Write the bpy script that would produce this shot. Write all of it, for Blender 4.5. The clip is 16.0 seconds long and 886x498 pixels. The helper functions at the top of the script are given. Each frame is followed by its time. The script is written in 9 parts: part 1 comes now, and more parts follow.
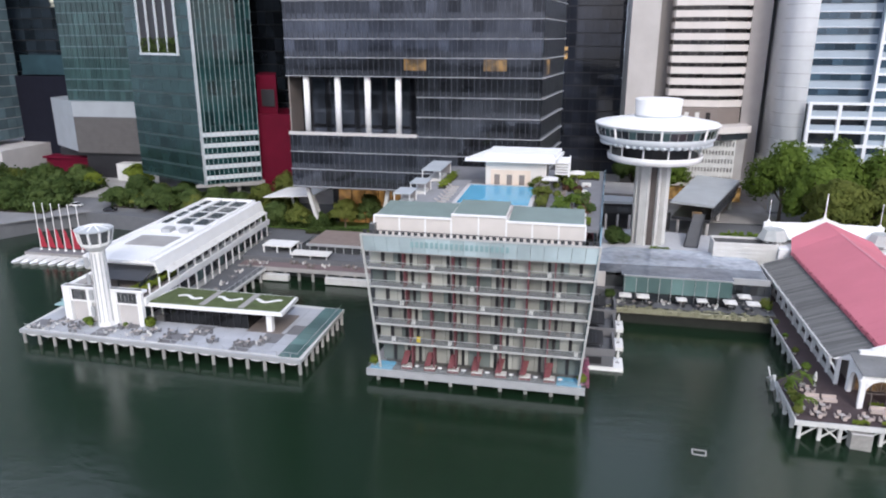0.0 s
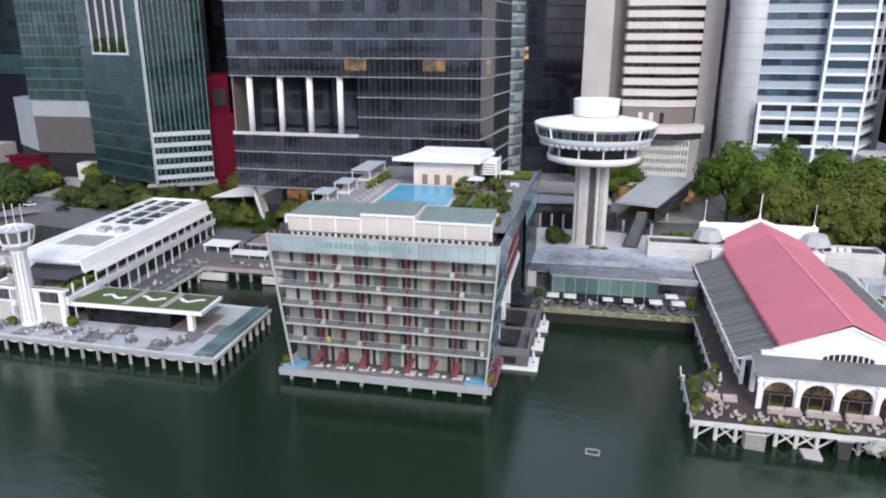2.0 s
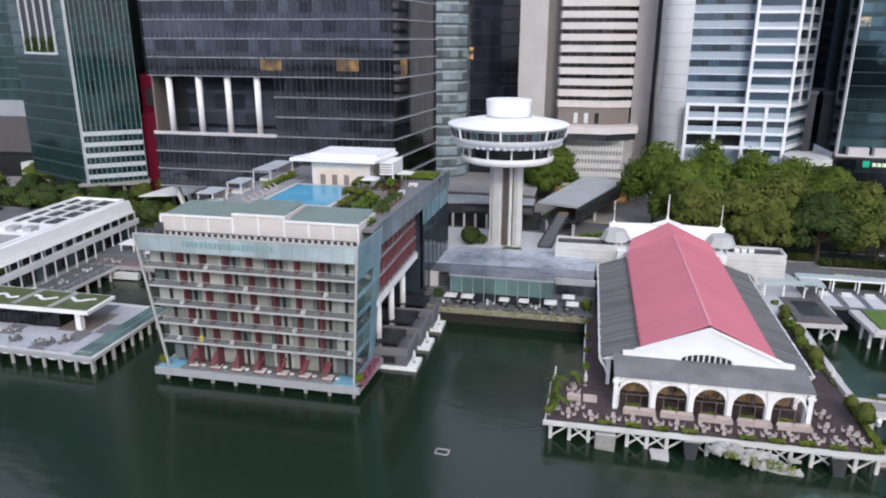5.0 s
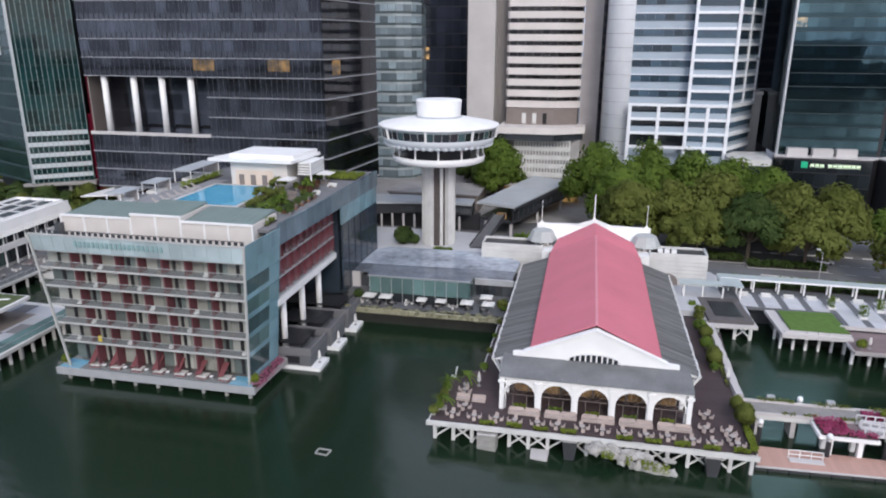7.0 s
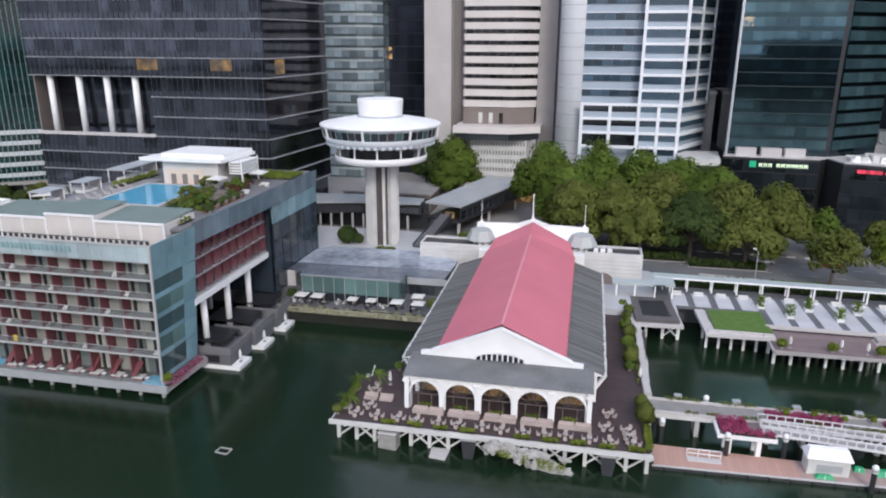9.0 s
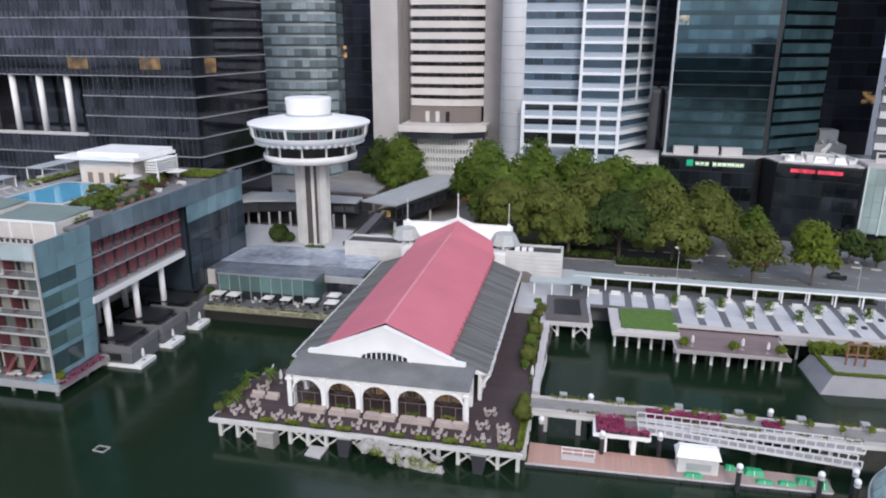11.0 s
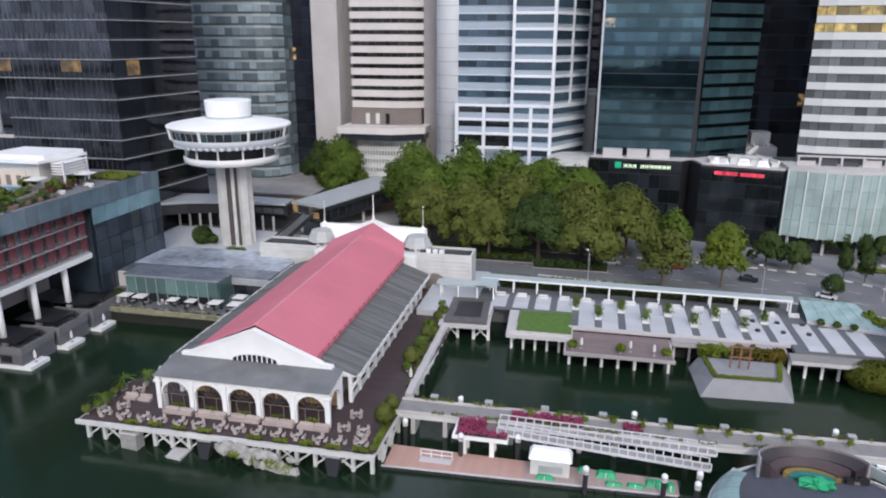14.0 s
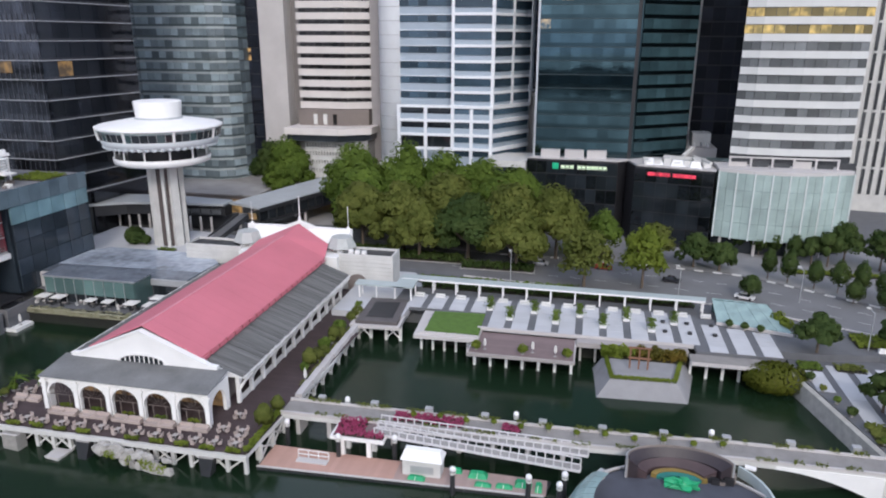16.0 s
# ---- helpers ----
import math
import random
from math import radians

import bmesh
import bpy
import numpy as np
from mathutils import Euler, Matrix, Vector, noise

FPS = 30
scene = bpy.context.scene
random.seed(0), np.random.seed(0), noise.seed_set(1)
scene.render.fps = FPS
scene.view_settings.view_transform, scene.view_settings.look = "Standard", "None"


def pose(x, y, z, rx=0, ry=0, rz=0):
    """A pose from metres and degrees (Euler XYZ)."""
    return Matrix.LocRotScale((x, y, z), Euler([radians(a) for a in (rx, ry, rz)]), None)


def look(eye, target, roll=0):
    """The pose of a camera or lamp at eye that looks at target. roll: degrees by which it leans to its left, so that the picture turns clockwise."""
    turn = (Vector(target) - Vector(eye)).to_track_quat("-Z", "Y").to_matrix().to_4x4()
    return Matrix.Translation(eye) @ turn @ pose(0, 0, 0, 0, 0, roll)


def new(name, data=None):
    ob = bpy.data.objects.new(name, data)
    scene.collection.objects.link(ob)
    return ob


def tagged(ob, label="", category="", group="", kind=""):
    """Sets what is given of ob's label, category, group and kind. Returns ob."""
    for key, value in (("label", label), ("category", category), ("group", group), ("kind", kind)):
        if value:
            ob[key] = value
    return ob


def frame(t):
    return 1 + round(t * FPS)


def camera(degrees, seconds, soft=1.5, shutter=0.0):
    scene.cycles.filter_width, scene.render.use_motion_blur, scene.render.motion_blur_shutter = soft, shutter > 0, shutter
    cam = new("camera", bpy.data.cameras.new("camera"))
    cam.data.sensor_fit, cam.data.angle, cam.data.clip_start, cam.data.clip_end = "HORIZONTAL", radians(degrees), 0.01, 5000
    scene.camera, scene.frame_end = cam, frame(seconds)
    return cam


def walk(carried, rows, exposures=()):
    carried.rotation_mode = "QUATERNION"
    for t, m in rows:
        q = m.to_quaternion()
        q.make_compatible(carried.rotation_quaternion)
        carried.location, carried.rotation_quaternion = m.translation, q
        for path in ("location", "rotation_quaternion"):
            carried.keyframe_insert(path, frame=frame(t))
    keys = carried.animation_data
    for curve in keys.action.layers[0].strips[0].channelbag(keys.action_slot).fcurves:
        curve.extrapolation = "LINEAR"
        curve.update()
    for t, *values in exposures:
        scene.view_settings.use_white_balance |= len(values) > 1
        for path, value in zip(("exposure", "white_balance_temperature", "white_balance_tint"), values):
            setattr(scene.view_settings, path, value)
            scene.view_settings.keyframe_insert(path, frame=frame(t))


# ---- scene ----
cam = camera(64.9, 16.0, soft=2.0)
METRES, EYE, TILT, LEAN, TURN = 130.65, 60.3, 0.0, 0.0, 11.6
ROWS = [
    (0.0, 0.0, 0.0, 0.0, 0.01, -16.86, -0.03),
    (0.5, 0.0308, -0.0004, 0.0001, 0.02, -16.87, -0.05),
    (1.0, 0.0637, -0.001, 0.0005, 0.02, -16.88, -0.06),
    (1.5, 0.0924, -0.0013, 0.0008, 0.02, -16.88, -0.06),
    (2.0, 0.1233, -0.0018, 0.001, 0.04, -16.89, -0.07),
    (2.5, 0.154, -0.0023, 0.0012, 0.04, -16.89, -0.09),
    (3.0, 0.1849, -0.0026, 0.0016, 0.05, -16.89, -0.11),
    (3.5, 0.2154, -0.0031, 0.0018, 0.05, -16.91, -0.13),
    (6.0, 0.3698, -0.0031, 0.0015, 0.13, -16.87, -0.2),
    (6.5, 0.411, -0.0034, 0.002, 0.13, -16.87, -0.19),
    (7.0, 0.4377, -0.0036, 0.0023, 0.13, -16.87, -0.2),
    (7.5, 0.4747, -0.0038, 0.0023, 0.13, -16.85, -0.18),
    (8.0, 0.5031, -0.0039, 0.0022, 0.13, -16.85, -0.17),
    (8.5, 0.5276, -0.0039, 0.0018, 0.13, -16.86, -0.18),
    (9.0, 0.5538, -0.0038, 0.0015, 0.12, -16.87, -0.19),
    (9.5, 0.6008, -0.0035, 0.001, 0.14, -16.91, -0.18),
    (12.0, 0.7398, -0.0043, 0.0014, 0.17, -16.95, -0.21),
    (12.5, 0.7666, -0.0048, 0.0022, 0.19, -16.94, -0.21),
    (13.0, 0.7994, -0.0052, 0.0033, 0.18, -16.93, -0.21),
    (13.5, 0.8281, -0.0055, 0.0044, 0.19, -16.92, -0.21),
    (14.0, 0.8589, -0.0058, 0.0052, 0.2, -16.89, -0.22),
    (14.5, 0.8895, -0.006, 0.0057, 0.2, -16.88, -0.21),
    (15.0, 0.9202, -0.0064, 0.0062, 0.2, -16.87, -0.22),
    (15.5, 0.9507, -0.0068, 0.0066, 0.2, -16.87, -0.23),
    (16.0, 0.9998, -0.0074, 0.0072, 0.2, -16.86, -0.24),
]
walk(cam, [(t, pose(0, 0, EYE, TILT, LEAN, TURN) @ pose(METRES * x, METRES * y, METRES * z, 90 + pitch, roll, yaw)) for t, x, y, z, yaw, pitch, roll in ROWS],
     exposures=((0.0, 0.9, 6370, 10), (3.5, 0.8, 6370, 10), (6.5, 0.65, 6370, 10), (9.5, 0.61, 6370, 10), (16.0, 0.58, 6370, 10)))


# ---- world and light ----
world = bpy.data.worlds.new("overcast_sky")
scene.world = world
world.use_nodes = True
wn, wl = world.node_tree.nodes, world.node_tree.links
sky = wn.new("ShaderNodeTexSky")
sky.sky_type = "NISHITA"
sky.sun_disc = False
sky.sun_elevation, sky.sun_rotation = radians(36), radians(160)
sky.air_density, sky.dust_density, sky.ozone_density = 1.0, 4.0, 1.0
cloud = wn.new("ShaderNodeTexNoise")
cloud.inputs["Scale"].default_value = 2.2
cloud.inputs["Detail"].default_value = 5
cloud_ramp = wn.new("ShaderNodeValToRGB")
cloud_ramp.color_ramp.elements[0].position, cloud_ramp.color_ramp.elements[1].position = 0.35, 0.7
cloud_ramp.color_ramp.elements[0].color = (4.15, 4.8, 6.55, 1)
cloud_ramp.color_ramp.elements[1].color = (7.3, 7.6, 9.1, 1)
veil = wn.new("ShaderNodeMix")
veil.data_type = "RGBA"
veil.inputs["Factor"].default_value = 0.72
wl.new(cloud.outputs["Fac"], cloud_ramp.inputs["Fac"])
wl.new(sky.outputs["Color"], veil.inputs["A"])
wl.new(cloud_ramp.outputs["Color"], veil.inputs["B"])
wl.new(veil.outputs["Result"], wn["Background"].inputs["Color"])
wn["Background"].inputs["Strength"].default_value = 0.115

sun_data = bpy.data.lights.new("sun", "SUN")
sun_data.energy, sun_data.angle, sun_data.color = 0.9, radians(14), (1.0, 0.945, 0.9)
sun = new("sun", sun_data)
sun.matrix_world = look((120, -190, 240), (0, 140, 0))


# ---- materials ----
def nodes_of(name):
    m = bpy.data.materials.new(name)
    m.use_nodes = True
    n, l = m.node_tree.nodes, m.node_tree.links
    return m, n, l, n["Principled BSDF"]


def mat(name, base, rough=0.7, metal=0.0, var=0.18, scale=0.6, fine=9.0, bump=0.15, vary="", spec=0.5, stretch=None):
    """A surface with stains at a large scale, grain at a small one and a little relief."""
    m, n, l, b = nodes_of(name)
    co = n.new("ShaderNodeTexCoord")
    big, small = n.new("ShaderNodeTexNoise"), n.new("ShaderNodeTexNoise")
    big.inputs["Scale"].default_value, big.inputs["Detail"].default_value = scale, 5
    small.inputs["Scale"].default_value, small.inputs["Detail"].default_value = fine, 3
    src = co.outputs["Object"]
    if stretch:
        mp = n.new("ShaderNodeMapping")
        mp.inputs["Scale"].default_value = stretch
        l.new(src, mp.inputs["Vector"])
        src = mp.outputs[0]
    for t in (big, small):
        l.new(src, t.inputs["Vector"])
    add = n.new("ShaderNodeMath")
    add.operation = "MULTIPLY_ADD"
    add.inputs[1].default_value = 0.4
    l.new(small.outputs["Fac"], add.inputs[0])
    l.new(big.outputs["Fac"], add.inputs[2])
    last = add.outputs[0]
    if vary:
        src = n.new("ShaderNodeObjectInfo") if vary == "object" else n.new("ShaderNodeNewGeometry")
        more = n.new("ShaderNodeMath")
        more.operation = "MULTIPLY_ADD"
        more.inputs[1].default_value = 0.5
        l.new(src.outputs["Random" if vary == "object" else "Random Per Island"], more.inputs[0])
        l.new(last, more.inputs[2])
        last = more.outputs[0]
    ramp = n.new("ShaderNodeMapRange")
    ramp.inputs["From Min"].default_value, ramp.inputs["From Max"].default_value = 0.35, 1.05 + (0.4 if vary else 0)
    ramp.inputs["To Min"].default_value, ramp.inputs["To Max"].default_value = 1 - var, 1 + var
    l.new(last, ramp.inputs["Value"])
    mul = n.new("ShaderNodeVectorMath")
    mul.operation = "SCALE"
    mul.inputs[0].default_value = base
    l.new(ramp.outputs[0], mul.inputs["Scale"])
    l.new(mul.outputs[0], b.inputs["Base Color"])
    b.inputs["Roughness"].default_value, b.inputs["Metallic"].default_value = rough, metal
    b.inputs["Specular IOR Level"].default_value = spec
    if bump:
        bp = n.new("ShaderNodeBump")
        bp.inputs["Strength"].default_value, bp.inputs["Distance"].default_value = bump, 0.05
        l.new(small.outputs["Fac"], bp.inputs["Height"])
        l.new(bp.outputs["Normal"], b.inputs["Normal"])
    return m


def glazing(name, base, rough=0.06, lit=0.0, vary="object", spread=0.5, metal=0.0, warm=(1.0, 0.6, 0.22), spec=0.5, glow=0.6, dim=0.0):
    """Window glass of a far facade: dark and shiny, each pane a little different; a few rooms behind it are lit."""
    m, n, l, b = nodes_of(name)
    src = n.new("ShaderNodeObjectInfo") if vary == "object" else n.new("ShaderNodeNewGeometry")
    rnd = src.outputs["Random" if vary == "object" else "Random Per Island"]
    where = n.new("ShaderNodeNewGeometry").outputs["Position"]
    # Slow noise paints soft, reflection-like tone drifts into the glass colour.
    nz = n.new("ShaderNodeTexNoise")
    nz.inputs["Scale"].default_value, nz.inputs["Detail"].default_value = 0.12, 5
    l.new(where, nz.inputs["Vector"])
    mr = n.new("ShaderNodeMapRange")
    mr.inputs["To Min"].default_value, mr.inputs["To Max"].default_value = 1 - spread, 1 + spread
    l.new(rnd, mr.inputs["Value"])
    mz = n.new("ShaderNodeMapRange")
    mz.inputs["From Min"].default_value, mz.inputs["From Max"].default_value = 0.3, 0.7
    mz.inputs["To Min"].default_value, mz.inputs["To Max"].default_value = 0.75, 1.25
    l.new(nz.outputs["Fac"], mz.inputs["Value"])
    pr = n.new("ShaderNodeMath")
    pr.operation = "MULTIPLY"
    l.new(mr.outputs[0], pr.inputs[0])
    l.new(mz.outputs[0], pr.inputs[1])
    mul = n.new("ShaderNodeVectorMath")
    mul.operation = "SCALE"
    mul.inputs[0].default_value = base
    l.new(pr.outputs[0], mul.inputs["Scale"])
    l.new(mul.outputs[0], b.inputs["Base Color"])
    b.inputs["Roughness"].default_value, b.inputs["Metallic"].default_value = rough, metal
    b.inputs["Specular IOR Level"].default_value = spec
    wav = n.new("ShaderNodeTexNoise")
    wav.inputs["Scale"].default_value = 0.3
    l.new(where, wav.inputs["Vector"])
    bp = n.new("ShaderNodeBump")
    bp.inputs["Strength"].default_value, bp.inputs["Distance"].default_value = 0.1, 0.1
    l.new(wav.outputs["Fac"], bp.inputs["Height"])
    l.new(bp.outputs["Normal"], b.inputs["Normal"])
    if lit:
        gt = n.new("ShaderNodeMath")
        gt.operation = "GREATER_THAN"
        gt.inputs[1].default_value = 1 - lit
        l.new(rnd, gt.inputs[0])
        room = n.new("ShaderNodeTexNoise")
        room.inputs["Scale"].default_value = 0.45
        room.inputs["Detail"].default_value = 3
        l.new(where, room.inputs["Vector"])
        rr = n.new("ShaderNodeMapRange")
        rr.inputs["From Min"].default_value, rr.inputs["From Max"].default_value = 0.42, 0.68
        rr.inputs["To Min"].default_value, rr.inputs["To Max"].default_value = glow * dim, glow
        l.new(room.outputs["Fac"], rr.inputs["Value"])
        st = n.new("ShaderNodeMath")
        st.operation = "MULTIPLY"
        l.new(gt.outputs[0], st.inputs[0])
        l.new(rr.outputs[0], st.inputs[1])
        b.inputs["Emission Color"].default_value = (*warm, 1)
        l.new(st.outputs[0], b.inputs["Emission Strength"])
    return m


def water_mat():
    m, n, l, b = nodes_of("harbour_water")
    co = n.new("ShaderNodeTexCoord")
    big = n.new("ShaderNodeTexNoise")
    big.inputs["Scale"].default_value, big.inputs["Detail"].default_value = 0.02, 3
    l.new(co.outputs["Object"], big.inputs["Vector"])
    ramp = n.new("ShaderNodeMix")
    ramp.data_type = "RGBA"
    ramp.inputs["A"].default_value, ramp.inputs["B"].default_value = (0.0062, 0.0165, 0.008, 1), (0.011, 0.027, 0.0132, 1)
    l.new(big.outputs["Fac"], ramp.inputs["Factor"])
    l.new(ramp.outputs["Result"], b.inputs["Base Color"])
    b.inputs["Roughness"].default_value, b.inputs["IOR"].default_value = 0.17, 1.33
    b.inputs["Specular IOR Level"].default_value = 0.76
    wv = n.new("ShaderNodeTexNoise")
    wv.inputs["Scale"].default_value, wv.inputs["Detail"].default_value = 0.55, 4
    mp = n.new("ShaderNodeMapping")
    mp.inputs["Scale"].default_value = (0.6, 1.0, 1.0)
    l.new(co.outputs["Object"], mp.inputs["Vector"])
    l.new(mp.outputs[0], wv.inputs["Vector"])
    bp = n.new("ShaderNodeBump")
    bp.inputs["Strength"].default_value, bp.inputs["Distance"].default_value = 0.42, 0.1
    l.new(wv.outputs["Fac"], bp.inputs["Height"])
    l.new(bp.outputs["Normal"], b.inputs["Normal"])
    return m


def leaf_mat(name, a, c, rough=0.6):
    m, n, l, b = nodes_of(name)
    geo = n.new("ShaderNodeNewGeometry")
    mix = n.new("ShaderNodeMix")
    mix.data_type = "RGBA"
    mix.inputs["A"].default_value, mix.inputs["B"].default_value = (*a, 1), (*c, 1)
    nz = n.new("ShaderNodeTexNoise")
    nz.inputs["Scale"].default_value, nz.inputs["Detail"].default_value = 0.22, 3
    l.new(geo.outputs["Position"], nz.inputs["Vector"])
    mr = n.new("ShaderNodeMapRange")
    mr.inputs["From Min"].default_value, mr.inputs["From Max"].default_value = 0.3, 0.7
    mr.inputs["To Min"].default_value, mr.inputs["To Max"].default_value = -0.2, 0.75
    l.new(nz.outputs["Fac"], mr.inputs["Value"])
    fac = n.new("ShaderNodeMath")
    fac.operation = "MULTIPLY_ADD"
    fac.inputs[1].default_value = 0.45
    fac.use_clamp = True
    l.new(geo.outputs["Random Per Island"], fac.inputs[0])
    l.new(mr.outputs[0], fac.inputs[2])
    l.new(fac.outputs[0], mix.inputs["Factor"])
    l.new(mix.outputs["Result"], b.inputs["Base Color"])
    b.inputs["Roughness"].default_value = rough
    b.inputs["Specular IOR Level"].default_value = 0.12
    thin = n.new("ShaderNodeBsdfTranslucent")
    l.new(mix.outputs["Result"], thin.inputs["Color"])
    both = n.new("ShaderNodeMixShader")
    both.inputs["Fac"].default_value = 0.4
    l.new(b.outputs[0], both.inputs[1])
    l.new(thin.outputs[0], both.inputs[2])
    l.new(both.outputs[0], n["Material Output"].inputs["Surface"])
    return m


def plain_glass(name, tint, rough=0.02, alpha=0.35):
    """See-through sheet glass: part mirror, part clear."""
    m, n, l, b = nodes_of(name)
    b.inputs["Base Color"].default_value = (*tint, 1)
    b.inputs["Roughness"].default_value = rough
    b.inputs["Alpha"].default_value = alpha
    return m


WHITE = mat("white_paint", (0.84, 0.84, 0.83), 0.55, var=0.07, scale=0.25, bump=0.05)
CREAM = mat("cream_render", (0.65, 0.61, 0.57), 0.7, var=0.08, scale=0.3)
OFFWHITE = mat("weathered_white_paint", (0.6, 0.6, 0.58), 0.65, var=0.16, scale=0.35)
CONCRETE = mat("grey_concrete", (0.33, 0.32, 0.31), 0.85, var=0.2, scale=0.2)
LIGHTCON = mat("pale_concrete", (0.52, 0.5, 0.49), 0.8, var=0.12, scale=0.15)
BEIGE = mat("beige_stone_cladding", (0.68, 0.64, 0.615), 0.7, var=0.1, scale=0.2)
TAUPE = mat("taupe_stone_cladding", (0.36, 0.335, 0.325), 0.7, var=0.12, scale=0.2)
DARKTAUPE = mat("dark_taupe_stone", (0.21, 0.195, 0.19), 0.75, var=0.12, scale=0.2)
BRONZE = mat("brown_panel", (0.2, 0.17, 0.155), 0.6, var=0.15, scale=0.2)
DARKMETAL = mat("dark_grey_metal", (0.045, 0.047, 0.052), 0.4, 0.3, var=0.15)
BLACK = mat("black_metal", (0.02, 0.02, 0.023), 0.45, var=0.2)
STEEL = mat("grey_painted_steel", (0.42, 0.43, 0.44), 0.45, 0.2, var=0.1)
SILVER = mat("silver_aluminium", (0.55, 0.57, 0.6), 0.35, 0.6, var=0.08)
PINK = mat("pink_roof_sheet", (0.58, 0.17, 0.215), 0.65, var=0.1, scale=0.12, fine=4)
PINKLINE = mat("pale_pink_ridge_cap", (0.64, 0.27, 0.31), 0.6, var=0.1)
GREYROOF = mat("grey_slate_roof", (0.132, 0.133, 0.129), 0.75, var=0.55, scale=0.6, fine=1.6, vary="object", stretch=(0.35, 3.2, 0.35), bump=0.5)
PORCHROOF = mat("grey_porch_roof_sheet", (0.155, 0.158, 0.157), 0.7, var=0.35, scale=0.25, fine=3)
PALEROOF = mat("pale_roof_sheet", (0.42, 0.45, 0.47), 0.55, var=0.12, scale=0.2)
DECK = mat("dark_brown_deck_boards", (0.062, 0.043, 0.045), 0.75, var=0.25, scale=0.5, vary="object")
GREYDECK = mat("grey_deck", (0.17, 0.17, 0.178), 0.75, var=0.18, scale=0.3)
PAVING = mat("pale_grey_paving", (0.5, 0.51, 0.53), 0.75, var=0.12, scale=0.3, vary="object")
PIERPAVE = mat("blue_grey_pier_paving", (0.4, 0.415, 0.445), 0.75, var=0.2, scale=0.3, vary="object")
DARKPAVE = mat("dark_granite_paving", (0.13, 0.135, 0.145), 0.7, var=0.15, scale=0.4)
ASPHALT = mat("worn_asphalt", (0.165, 0.167, 0.173), 0.85, var=0.2, scale=0.15)
ROADPAINT = mat("white_road_paint", (0.62, 0.62, 0.6), 0.7, var=0.15)
GRASS = mat("mown_grass", (0.085, 0.16, 0.028), 0.9, var=0.3, scale=0.8, fine=14, bump=0.6)
SEDUM = mat("green_roof_planting", (0.075, 0.1, 0.035), 0.9, var=0.35, scale=0.7, fine=8, bump=0.6)
REDPAINT = mat("red_painted_panel", (0.105, 0.002, 0.016), 0.65, var=0.15, scale=0.2, spec=0.15)
REDCLOTH = mat("dark_red_curtain", (0.15, 0.048, 0.058), 0.9, var=0.25, scale=2, vary="object")
REDCHAIR = mat("red_fabric", (0.16, 0.05, 0.055), 0.85, var=0.2, scale=2)
FLAGRED = mat("red_flag_cloth", (0.33, 0.02, 0.04), 0.8, var=0.15, scale=1)
POOLTILE = mat("blue_pool_tiles", (0.17, 0.44, 0.62), 0.35, var=0.1, scale=1)
GREENROOF = mat("grey_green_metal_roof", (0.19, 0.245, 0.225), 0.55, var=0.12, scale=0.3)
TEALFASCIA = glazing("teal_glass_cladding", (0.19, 0.32, 0.365), 0.12, spread=0.18, spec=0.7)
SAGEGLASS = glazing("sage_green_balcony_glass", (0.36, 0.37, 0.335), 0.12, spread=0.25)
DARKGLASS = glazing("dark_window_glass", (0.026, 0.031, 0.037), 0.06, spread=0.5)
GREYGLASS = glazing("smoked_glass", (0.07, 0.075, 0.08), 0.08, spread=0.35)
AQUAGLASS = glazing("aqua_glass_wall", (0.1, 0.17, 0.165), 0.1, spread=0.25)
PAVEGREEN = mat("aqua_glass_canopy", (0.27, 0.38, 0.38), 0.2, var=0.3, scale=0.4)
WOODORANGE = mat("salmon_pontoon_boards", (0.47, 0.29, 0.235), 0.75, var=0.1, scale=0.6, vary="object")
PURPLEDECK = mat("purple_brown_boards", (0.2, 0.15, 0.15), 0.75, var=0.18, scale=0.5, vary="object")
DARKSTONE = mat("near_black_stone", (0.02, 0.022, 0.018), 0.95, var=0.3, scale=0.8, fine=5, bump=0.5)
STONE = mat("rough_quay_stone", (0.3, 0.29, 0.27), 0.9, var=0.3, scale=0.8, fine=5, bump=0.5)
CANVAS = mat("pale_canvas", (0.66, 0.65, 0.62), 0.85, var=0.08, scale=1)
GREENPLASTIC = mat("bright_green_tarpaulin", (0.015, 0.33, 0.14), 0.5, var=0.2, scale=1)
BUSHBASE = mat("dark_soil", (0.04, 0.035, 0.025), 0.95)
BARK = mat("grey_brown_bark", (0.13, 0.1, 0.075), 0.9, var=0.3, scale=1.5, bump=0.5)
LEAF = leaf_mat("rain_tree_leaves", (0.09, 0.145, 0.025), (0.185, 0.265, 0.05))
LEAFWARM = leaf_mat("olive_leaves", (0.11, 0.137, 0.03), (0.2, 0.225, 0.058))
LEAFCOOL = leaf_mat("mid_green_park_leaves", (0.062, 0.1, 0.03), (0.125, 0.175, 0.055))
LEAFDARK = leaf_mat("dark_green_leaves", (0.048, 0.084, 0.024), (0.098, 0.14, 0.041))
LEAFLIME = leaf_mat("yellow_green_leaves", (0.12, 0.165, 0.022), (0.23, 0.285, 0.045))
LEAFRED = leaf_mat("red_brown_leaves", (0.09, 0.045, 0.03), (0.16, 0.085, 0.05))
FLOWER = leaf_mat("magenta_bougainvillea_flowers", (0.3, 0.04, 0.11), (0.5, 0.12, 0.23))
RAILGLASS = plain_glass("balustrade_glass", (0.42, 0.47, 0.45), 0.05, 0.1)
LAMPGLOBE = mat("white_globe", (0.8, 0.8, 0.8), 0.3, var=0.03, bump=0)
WATER = water_mat()


